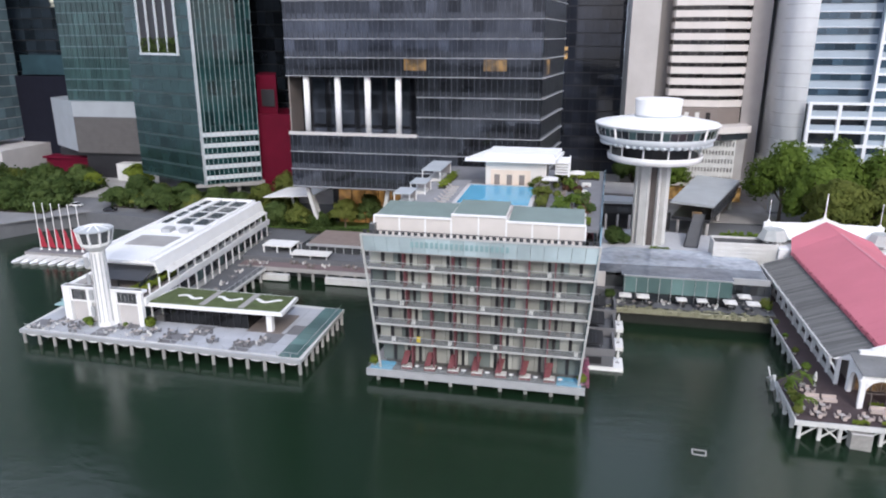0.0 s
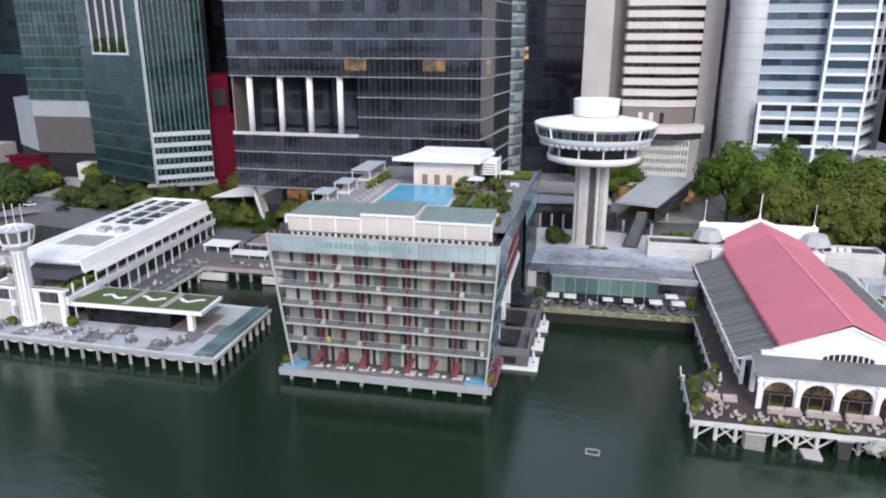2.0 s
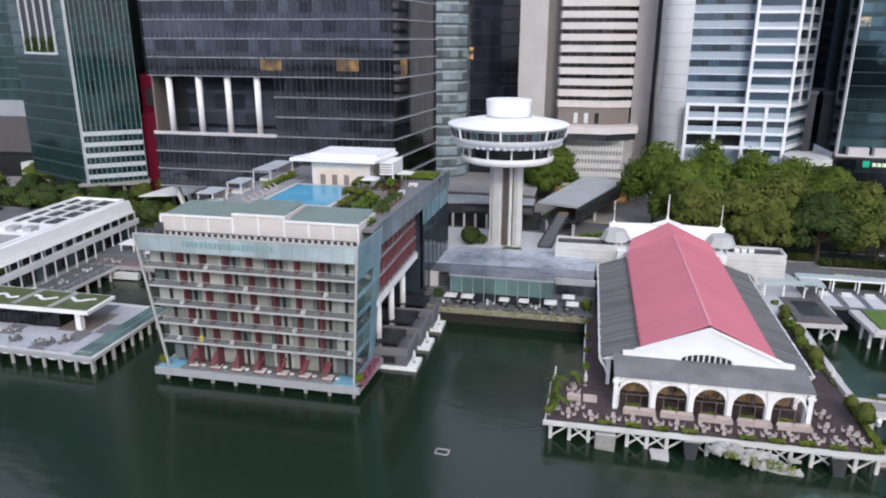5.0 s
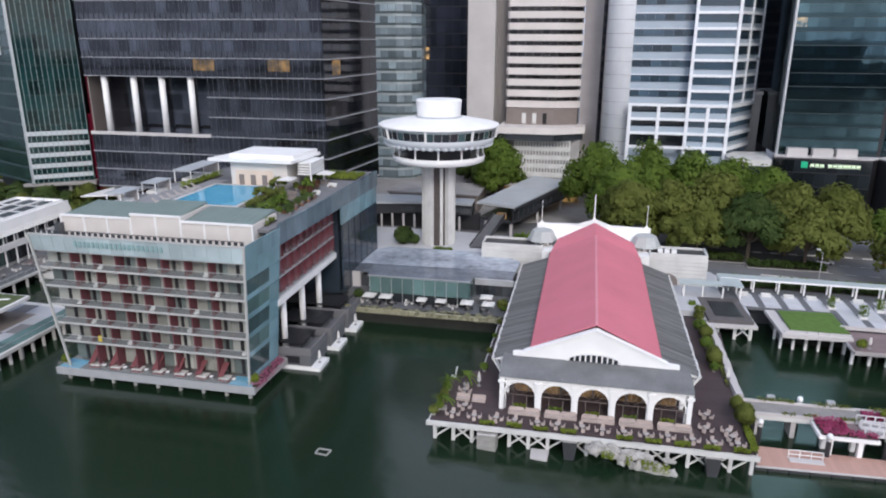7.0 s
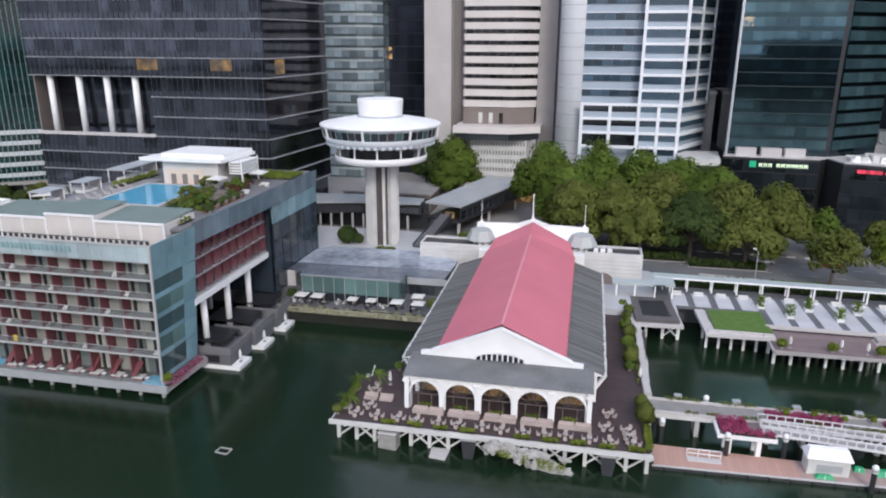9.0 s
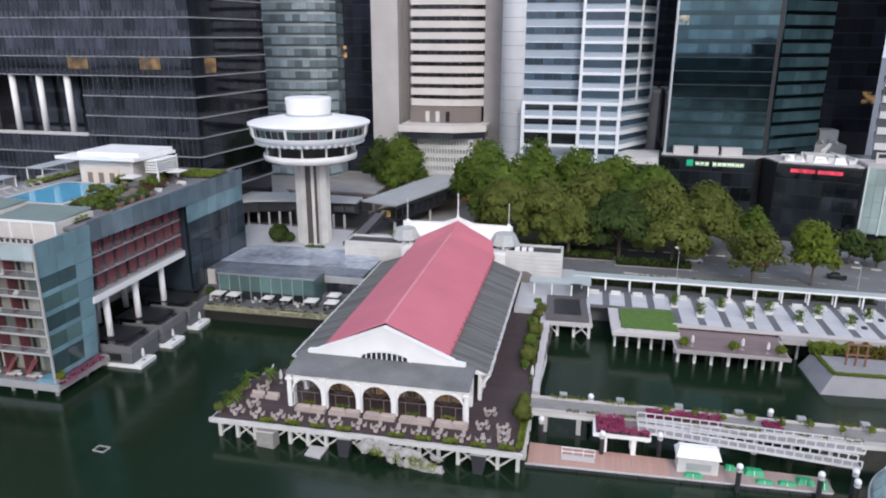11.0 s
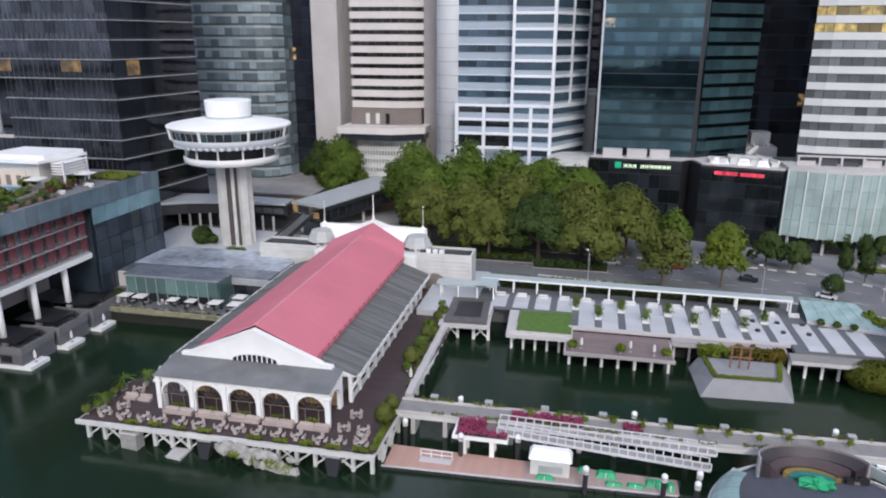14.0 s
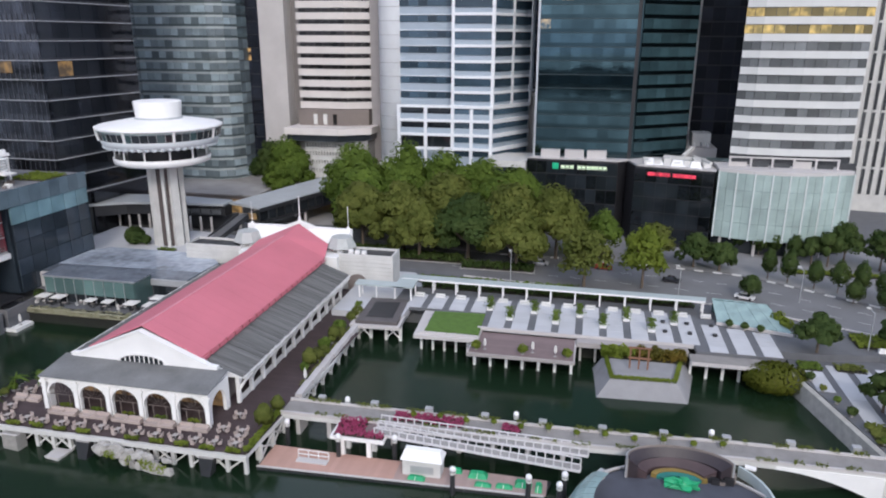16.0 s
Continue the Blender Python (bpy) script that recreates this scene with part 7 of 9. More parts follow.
    for i in range(4):
        for xa, xb in ((-104.9, -103.4), (-100.6, -96.9), (-95.7, -92.2)):
            part("skylight", Solid().box(xa, xb, 157.2 + i * 6.8, 162.2 + i * 6.8, 14.2, 14.45), GREYGLASS, b)
    part("roof_unit", Solid().box(-100, -97.6, 148.5, 151.5, 14.2, 15.2), STEEL, b)
    part("roof_unit", Solid().box(-95.4, -93, 149, 152, 14.2, 15.2), STEEL, b)
    part("roof_well", Solid().box(-103, -93, 137.5, 145.5, 14.2, 14.36), CONCRETE, b)
    part("roof_edge", Solid().box(-106.4, -105.6, 127, 184.8, 14.2, 14.7).box(-91.2, -90.6, 127, 184.8, 14.2, 14.7).box(-105.6, -91.2, 184.2, 184.8, 14.2, 14.7), WHITE, b)
    part("roof_rib", Solid().box(-101.1, -100.7, 157, 184.2, 14.2, 14.7).box(-96.5, -96.1, 157, 184.2, 14.2, 14.7).box(-103.2, -91.4, 149.6, 150.0, 14.2, 14.4), WHITE, b)
    part("west_roof", Solid().box(-112, -106.4, 132, 184, 10.5, 11), PALEROOF, b)
    for ob in b.children:
        for v in ob.data.vertices:
            v.co.x -= max(0.0, v.co.y - 119) * 0.055
    cn = thing("terrace_canopy", "dark charcoal awning over the roof terrace", "awning", (-93, 126, 9.4))
    part("canopy", Solid().plate([(-101.5, 122.5, 11.4), (-89.6, 122.5, 11.4), (-89.6, 128.5, 13.0), (-101.5, 128.5, 13.0)], 0.15), DARKMETAL, cn)
    for x in (-101, -95.5, -90):
        part("post", Solid().box(x - 0.08, x + 0.08, 122.6, 122.8, 9.4, 11.4), DARKMETAL, cn)
    part("frame", Solid().box(-104, -89.5, 128.4, 134, 13.2, 13.6), WHITE, cn)
    hedge("terrace_planting", "green shrubs on the terrace edge", -91.5, -88.2, 119.5, 134, 9.4, 1.5, LEAFLIME, 10, 0.3)

    t = thing("control_tower", "white octagonal harbour control tower", "tower", (-95.4, 117.6, 3.2))
    cx, cy = -95.4, 117.6
    part("shaft", Solid().loft(Solid().ring(cx, cy, 1.75, 10), 3.2, Solid().ring(cx, cy, 1.5, 10), 19.8), WHITE, t)
    for k in range(4):
        part("slit_window", Solid().box(cx - 2.0, cx - 1.2, cy - 1.75, cy - 1.35, 5.5 + k * 3.5, 7.6 + k * 3.5), STEEL, t)
    for k in range(6):
        a = radians(-160 + k * 30)
        part("groove", Solid().beam((cx + 1.62 * math.cos(a), cy + 1.62 * math.sin(a), 4.2), (cx + 1.42 * math.cos(a), cy + 1.42 * math.sin(a), 19.0), 0.22, 0.22), STEEL, t)
    part("head_base", Solid().lathe(cx, cy, [(1.6, 19.4), (2.0, 19.7), (2.9, 20.6), (3.0, 21.2)], 10), WHITE, t)
    for k in range(10):
        a, c = 2 * math.pi * k / 10, 2 * math.pi * (k + 1) / 10
        pa, pc = (cx + 2.9 * math.cos(a), cy + 2.9 * math.sin(a)), (cx + 2.9 * math.cos(c), cy + 2.9 * math.sin(c))
        qa, qc = (cx + 3.4 * math.cos(a), cy + 3.4 * math.sin(a)), (cx + 3.4 * math.cos(c), cy + 3.4 * math.sin(c))
        part("window", Solid().add([(*pa, 21.2), (*pc, 21.2), (*qc, 23.6), (*qa, 23.6), (cx + 2.7 * math.cos(a), cy + 2.7 * math.sin(a), 21.2), (cx + 2.7 * math.cos(c), cy + 2.7 * math.sin(c), 21.2), (cx + 3.2 * math.cos(c), cy + 3.2 * math.sin(c), 23.6), (cx + 3.2 * math.cos(a), cy + 3.2 * math.sin(a), 23.6)],
             [(0, 1, 2, 3), (7, 6, 5, 4), (0, 4, 5, 1), (3, 2, 6, 7), (1, 5, 6, 2), (0, 3, 7, 4)]), GREYGLASS, t)
        part("mullion", Solid().beam((*pa, 21.1), (*qa, 23.7), 0.35), WHITE, t)
        part("roof_rib", Solid().beam((*qa, 23.9), (cx, cy, 24.7), 0.25), WHITE, t)
    part("roof", Solid().lathe(cx, cy, [(3.3, 23.5), (3.7, 23.6), (3.7, 23.9), (3.3, 24.05), (0.02, 24.6)], 10), PALEROOF, t)

    c = thing("cafe_pavilion", "flat green-roofed glass cafe pavilion on the pier", "pavilion", (-71, 124, 3.2))
    part("glass_wall", Solid().box(-84.5, -65.5, 121.2, 129.2, 3.2, 7.2), BLACKGLASS, c)
    for i in range(13):
        part("mullion", Solid().box(-84.5 + i * 1.58, -84.4 + i * 1.58, 121.08, 121.2, 3.2, 7.2), DARKMETAL, c)
    part("roof_slab", Solid().prism([(-87.6, 119.2), (-57.2, 119.6), (-57.7, 128.9), (-86.2, 129.4)], 7.2, 7.9), WHITE, c)
    part("roof_planting", Solid().prism([(-86.8, 119.8), (-57.9, 120.2), (-58.3, 128.4), (-85.6, 128.8)], 7.9, 8.05), SEDUM, c)
    for k, (x, y) in enumerate(((-82.5, 123.5), (-74, 124), (-65.5, 124.5))):
        pts = [(x + u * 5.6, y + 0.8 * math.sin(u * 6.3 + k) + 0.5) for u in [i / 10 for i in range(11)]]
        s = Solid()
        for p, q in zip(pts, pts[1:]):
            s.beam((*p, 8.1), (*q, 8.1), 0.75, 0.14)
        part("gravel_wave", s, WHITE, c, "white gravel wave on the roof")
    for x in (-75.8, -67.2):
        part("roof_path", Solid().box(x, x + 1.4, 120.3, 128.3, 8.05, 8.1), CONCRETE, c)
    part("column", Solid().box(-61.2, -60.0, 120.6, 121.8, 3.2, 7.2), WHITE, c)
    part("dark_floor", Solid().box(-65.5, -58, 120, 130, 3.2, 3.26), BRONZE, c)
    rg = random.Random(8)
    for i in range(38):
        x, y = rg.uniform(-110, -57), rg.uniform(112.2, 117.2)
        if abs(x + 96) < 3:
            continue
        table_set(x, y, 3.2, rg.uniform(0, 1.5), 2 + i % 3, GREYDECK if i % 3 else CANVAS)
    for x, y, r in ((-98.8, 116.4, 0.9), (-97.9, 115.6, 0.7), (-100.0, 116.9, 0.6), (-90.4, 116.6, 0.5)):
        bush(x, y, 3.2, r, LEAF)
    bush(-85.5, 117.6, 3.2, 1.2, LEAFLIME)
    for x, y in ((-108, 121), (-109, 124), (-107, 127)):
        umbrella(x, y, 3.2, 1.4, 2.5, material=PALETEAL)

    # pontoon with flagpoles and small boats
    pn = thing("boat_pontoon", "narrow grey pontoon for small boats", "pontoon", (-145, 164, 0))
    part("float", Solid().prism([(-158, 165), (-118, 165), (-118, 169.5), (-158, 169.5)], -0.3, 0.8), CONCRETE, pn)
    part("deck", Solid().prism([(-158, 165.2), (-118, 165.2), (-118, 169.3), (-158, 169.3)], 0.8, 0.86), GREYDECK, pn)
    for i in range(6):
        x = -154.8 + i * 2.75
        f = thing("flagpole", "tall white flagpole with a drooping red banner", "flagpole", (x, 168, 0.86), "pontoon flagpoles")
        part("pole", Solid().cyl(x, 168, 0.86, 14.6, 0.16, 0.1, 8), WHITE, f)
        fl = Solid()
        for k in range(6):
            w0, w1 = 0.7 + 0.26 * k, 0.7 + 0.26 * (k + 1)
            z0, z1 = 7.4 - k * 0.95, 7.4 - (k + 1) * 0.95
            fl.add([(x + 0.12, 167.95, z0), (x + 0.12 + w0, 167.8 + 0.2 * (k % 2), z0 - 0.1), (x + 0.12 + w1, 167.8 + 0.2 * ((k + 1) % 2), z1 - 0.1), (x + 0.12, 167.95, z1)], [(0, 1, 2, 3)])
        part("banner", fl, FLAGRED, f)
        part("finial", Solid().blob((x, 168, 14.7), (0.2, 0.2, 0.2), 6, 4, 0), WHITE, f)
        part("foot", Solid().cyl(x, 168, 0.86, 1.2, 0.45, 0.3, 10), WHITE, f)
    for i in range(9):
        x = -154 + i * 2.9
        bt = thing("small_boat", "small white covered boat moored at the pontoon", "boat", (x, 160, 0), "moored boats")
        hull = Solid().loft([(x - 0.6, 157.5), (x, 156.6), (x + 0.6, 157.5), (x + 0.6, 163), (x - 0.6, 163)], -0.15, [(x - 1.05, 157.2), (x, 155.6), (x + 1.05, 157.2), (x + 1.0, 163.2), (x - 1.0, 163.2)], 0.75)
        part("hull", hull, WHITE, bt)
        part("cover", Solid().loft([(x - 0.95, 157.4), (x + 0.95, 157.4), (x + 0.9, 162.8), (x - 0.9, 162.8)], 0.75, [(x - 0.3, 158.5), (x + 0.3, 158.5), (x + 0.3, 162), (x - 0.3, 162)], 1.25), CANVAS, bt)


def west_restaurant():
    dk = thing("restaurant_deck", "brown waterside restaurant deck with pale front slabs", "deck", (-68, 166, 0))
    part("slab", Solid().box(-87.5, -39, 159, 176, 2.4, 3.4), CONCRETE, dk)
    part("boarding", Solid().box(-87.3, -39.2, 159.3, 176, 3.4, 3.5), PURPLEDECK, dk)
    for xa, xb in ((-83, -73), (-63, -50)):
        part("landing", Solid().box(xa, xb, 157.6, 159, 0.3, 1.9), OFFWHITE, dk)
    for i in range(13):
        part("support_post", Solid().cyl(-86 + i * 3.8, 159.6, -2, 2.5, 0.4, n=8), CONCRETE, dk)
    p = thing("pergola", "white framed pergola on the restaurant deck", "pergola", (-79.5, 168, 3.5))
    part("roof", Solid().box(-84, -75.5, 166.5, 172, 6.6, 6.95), WHITE, p)
    for x in (-83.6, -79.8, -76):
        for y in (166.8, 171.6):
            part("post", Solid().box(x - 0.15, x + 0.15, y - 0.15, y + 0.15, 3.5, 6.6), WHITE, p)
    part("back_wall", Solid().box(-83.6, -76, 172, 172.3, 3.5, 6.6), DARKGLASS, p)
    r = thing("restaurant", "low waterside restaurant with a flat brown roof", "restaurant", (-65, 174, 3.5))
    part("glass_front", Solid().box(-74, -42, 169.5, 178, 3.5, 6.8), GREYGLASS, r)
    for i in range(14):
        part("mullion", Solid().box(-74 + i * 2.4, -73.85 + i * 2.4, 169.35, 169.5, 3.5, 6.8), STEEL, r)
    part("roof", Solid().box(-72, -41, 169.0, 183, 6.8, 7.3), mat("dusty_brown_roof", (0.24, 0.19, 0.17), 0.8, var=0.15), r)
    part("roof_edge", Solid().box(-72.2, -40.8, 168.7, 169.1, 6.75, 7.4), STEEL, r)
    a = thing("long_awning", "long pale awning over the waterside seats", "awning", (-69, 164, 3.5))
    part("canopy", Solid().plate([(-74.5, 163, 5.9), (-64, 163, 5.9), (-64, 166.4, 6.3), (-74.5, 166.4, 6.3)], 0.15), CANVAS, a)
    for x in (-74, -69, -64.5):
        part("post", Solid().box(x - 0.08, x + 0.08, 163.2, 163.36, 3.5, 5.8), WHITE, a)
    rg = random.Random(15)
    for i in range(16):
        x, y = rg.uniform(-85, -44), rg.uniform(160, 165)
        table_set(x, y, 3.5, rg.uniform(0, 1.5), 2 + i % 3, CANVAS if i % 2 else BRONZE)
    hedge("deck_planting", "green shrubs on the restaurant deck", -86.5, -80, 172.5, 175.5, 3.5, 1.6, LEAF, 8, 0.3)
    hedge("roof_planting", "low planting behind the restaurant", -80, -40, 186, 190, 5, 1.8, LEAFDARK, 5, 0.35)
    w = whole("quay_wall_west", Solid().box(-88, -38, 176, 177, 2, 5.0), STONE, "stone quay wall behind the restaurant", "wall", kind="structure")


BLACKGLASS = glazing("black_cafe_glass", (0.012, 0.013, 0.015), 0.05, spread=0.4)


# ---- glass-roofed restaurant, plaza, footbridge ----
def mid_block():
    q = whole("quay_terrace", Solid().box(5, 42, 148.3, 156.5, -2, 3.5), DARKSTONE, "stone sea wall with a paved terrace on top", "quay", kind="structure")
    tp = whole("terrace_paving", Solid().box(5.3, 41.8, 149.2, 156.5, 3.5, 3.6), DARKPAVE, "dark paving of the waterside terrace", "pavement", kind="structure")
    hedge("sea_wall_hedge", "pale clipped hedge along the sea wall", 5.5, 41.5, 147.7, 149.4, 2.3, 1.7, leaf_mat("straw_green_leaves", (0.3, 0.3, 0.19), (0.44, 0.43, 0.3)), 26, 0.24)
    # Solid core added inside the hedge to close dark gaps between leaves.
    whole("hedge_bank", Solid().box(5.6, 41.4, 147.9, 149.2, 2.2, 3.5), mat("straw_green_hedge_core", (0.38, 0.37, 0.27), 0.95, var=0.25, scale=1.2, fine=6, bump=0.6), "pale straw-green core added inside the sea wall hedge", "bank", kind="structure")
    b = thing("glass_restaurant", "low restaurant with aqua glass front and blue-grey roof", "restaurant", (22, 164, 3.6))
    part("body", Solid().box(4.5, 41, 158, 176, 3.6, 7.6), GREYGLASS, b)
    part("west_wall", Solid().box(3.0, 6.2, 157.4, 170, 3.6, 8.4), LIGHTCON, b)
    for i in range(9):
        x = 10.3 + i * 2.5
        part("aqua_pane", Solid().box(x, x + 2.42, 152.0, 152.2, 5.9, 9.6), AQUAGLASS, b)
        part("lower_pane", Solid().box(x, x + 2.42, 152.6, 152.75, 3.6, 5.9), DARKGLASS, b)
        part("mullion", Solid().box(x - 0.08, x + 0.02, 151.9, 152.2, 3.6, 9.6), STEEL, b)
    part("box_top", Solid().box(10.0, 33.0, 151.8, 158.5, 9.6, 9.85), SILVER, b)
    part("box_side", Solid().box(32.8, 33.0, 152.2, 158, 3.6, 9.6), AQUAGLASS, b)
    part("box_side", Solid().box(10.0, 10.2, 152.2, 158, 3.6, 9.6), AQUAGLASS, b)
    part("box_inner", Solid().box(10.4, 32.6, 153.2, 158, 3.6, 8.8), SLATEGLASS, b)
    # Strong slow noise paints reflected sky as patches on the wet roof.
    roofm = mat("wet_roof_with_reflections", (0.33, 0.37, 0.43), 0.2, var=0.95, scale=0.07, fine=0.6, bump=0.03)
    darkroof = mat("wet_slate_roof", (0.15, 0.17, 0.2), 0.2, var=0.7, scale=0.12, fine=0.8, bump=0.03)
    part("roof", Solid().prism([(4.5, 158), (41.5, 158), (41.7, 164.6), (4.5, 163.4)], 8.2, 8.66), darkroof, b, "wet dark slate roof edge")
    part("roof", Solid().prism([(4.5, 163.4), (41.7, 164.6), (42, 172), (36, 178), (8, 178), (4.5, 174)], 8.2, 8.72), roofm, b, "wet blue-grey roof with reflections painted as pale patches")
    part("front_roof", Solid().plate([(9.5, 152.2, 9.87), (33.2, 152.2, 9.87), (33.2, 158.5, 10.0), (9.5, 158.5, 10.0)], 0.15), darkroof, b)
    part("roof_fascia", Solid().box(33.2, 42, 157.4, 158.2, 7.4, 8.7), STEEL, b)
    for i in range(6):
        x = 33.5 + i * 1.5
        part("shopfront_pane", Solid().box(x, x + 1.4, 157.8, 158.0, 3.6, 7.4), GREYGLASS if i > 2 else DARKGLASS, b)
    for x, y in ((10.5, 150.9), (14.3, 150.9), (32.6, 150.8), (37.3, 150.8), (36.3, 155.0)):
        umbrella(x, y, 3.6, 1.35, 2.0)
    for x, y in ((22.5, 150.7), (26.8, 150.8)):
        umbrella(x, y, 3.6, 1.1, 1.9)
    rg = random.Random(9)
    for i in range(9):
        table_set(9.0 + i * 3.4, 150.8 + rg.uniform(-0.4, 0.8), 3.6, rg.uniform(0, 1.5), 3, DARKMETAL if i % 3 else OFFWHITE)
    bush(40.3, 152.6, 3.6, 1.4, LEAFWARM)
    bush(7.2, 153, 3.6, 1.2, LEAFDARK)
    whole("raised_plaza", Solid().prism([(-8, 176), (44, 176), (44, 199), (20, 203), (-8, 203)], 4.85, 6.9), PAVING, "pale paved plaza round the tower foot", "pavement", kind="structure")
    bush(8.9, 187.0, 6.9, 2.7, LEAFDARK, "plaza_bush", "dense rounded dark green bush beside the tower", 4)
    bush(11.9, 187.2, 6.9, 1.5, LEAFDARK, "plaza_bush", "small dark green bush beside the tower", 2)
    hedge("plaza_planting", "low planting at the tower foot", 18, 23, 182.5, 184.5, 6.9, 0.8, LEAF, 8, 0.25)
    f = thing("footbridge", "covered footbridge with a grey metal roof over the road", "footbridge", (38, 225, 14))
    part("roof", Solid().plate([(25.2, 209.6, 14.3), (36.8, 205.2, 14.3), (51.2, 246, 14.6), (38.5, 253, 14.6)], 0.5), PALEROOF, f)
    for i in range(14):
        a, c = lerp((26.4, 209.2), (39.5, 250.5), i / 14), lerp((36.8, 205.4), (51.1, 245.5), i / 14)
        part("roof_seam", Solid().beam((*a, 14.38), (*c, 14.38), 0.1, 0.1), STEEL, f)
    part("fascia", Solid().beam((36.9, 205.3, 13.5), (51.3, 245, 13.8), 0.4, 1.1), DARKMETAL, f)
    part("deck", Solid().plate([(26, 210, 9.9), (36.2, 206, 9.9), (50.2, 245, 9.9), (39, 249, 9.9)], 0.9), DARKMETAL, f)
    for i in range(12):
        a = lerp((36.5, 206), (50.4, 244.6), i / 12)
        c = lerp((36.5, 206), (50.4, 244.6), (i + 0.9) / 12)
        part("side_glass", Solid().beam((*a, 11.7), (*c, 11.7), 0.1, 3.2), DARKGLASS, f)
        part("post", Solid().box(a[0] - 0.12, a[0] + 0.12, a[1] - 0.12, a[1] + 0.12, 9.9, 14), DARKMETAL, f)
    for x, y in ((28, 210), (35.8, 207), (42, 226), (48.5, 243), (36, 232)):
        part("column", Solid().cyl(x, y, 4.9, 9.2, 0.45, n=12), LIGHTCON, f)
    part("lit_lobby", Solid().box(31.5, 34.2, 208.2, 208.5, 10, 11.8), SHOPLIT, f, "warmly lit landing")
    g = thing("covered_walkway", "covered walkway with a curved grey roof", "walkway", (4, 206, 12))
    part("roof", Solid().prism([(-14, 199), (-6, 204), (6, 207), (24, 208), (24, 214), (4, 216), (-16, 214), (-24, 206)], 13.4, 14.1), PALEROOF, g)
    part("soffit", Solid().prism([(-13, 200), (-6, 205), (6, 208), (24, 209), (24, 213), (4, 215), (-15, 213)], 10.2, 13.4), DARKMETAL, g)
    for i in range(10):
        x = -10 + i * 3.4
        part("window", Solid().box(x, x + 3.0, 207.2 - max(0, (2 - i)) * 1.2, 207.6, 11.0, 12.6), GREYGLASS, g)
        part("column", Solid().cyl(x, 206.5, 5, 10.3, 0.35, n=10), LIGHTCON, g)
    part("back_wall", Solid().box(-14, 26, 212, 213, 5, 10.3), DARKMETAL, g)
    s = thing("escalator", "covered stair rising from the plaza to the footbridge", "stairs", (30, 194, 7))
    part("ramp", Solid().plate([(27.0, 187, 7.1), (30.6, 187, 7.1), (34.4, 203.5, 12.2), (31.2, 203.5, 12.2)], 0.7), DARKMETAL, s)
    for i in range(24):
        y = 187.4 + i * 0.68
        u = (y - 187) / 16.5
        part("step", Solid().box(27.2 + 4.1 * u, 30.4 + 3.8 * u, y, y + 0.62, 7.1 + 5.1 * u, 7.32 + 5.1 * u), DARKPAVE, s)
    for xa, xb in ((27.0, 31.2), (30.6, 34.4)):
        part("balustrade", Solid().beam((xa, 187, 7.6), (xb, 203.5, 12.7), 0.15, 0.5), DARKMETAL, s)
    # street wall and shops under the towers
    p = thing("podium_block", "dark low podium with planters behind the plaza", "building", (0, 235, 5))
    part("wall", Solid().box(-8, 22, 232, 250, 5, 11), BRONZE, p)
    part("roof", Solid().box(-8.5, 22.5, 231.5, 250, 11, 11.5), CONCRETE, p)
    for i in range(7):
        part("shop_window", Solid().box(-7 + i * 4.1, -3.4 + i * 4.1, 231.8, 232, 5.4, 9.8), SHOPLIT if i in (5, 8) else GREYGLASS, p)


SHOPLIT = glazing("lit_shop_window", (0.14, 0.09, 0.05), 0.1, lit=1.0, warm=(1, 0.62, 0.25), glow=0.25, dim=0.2)


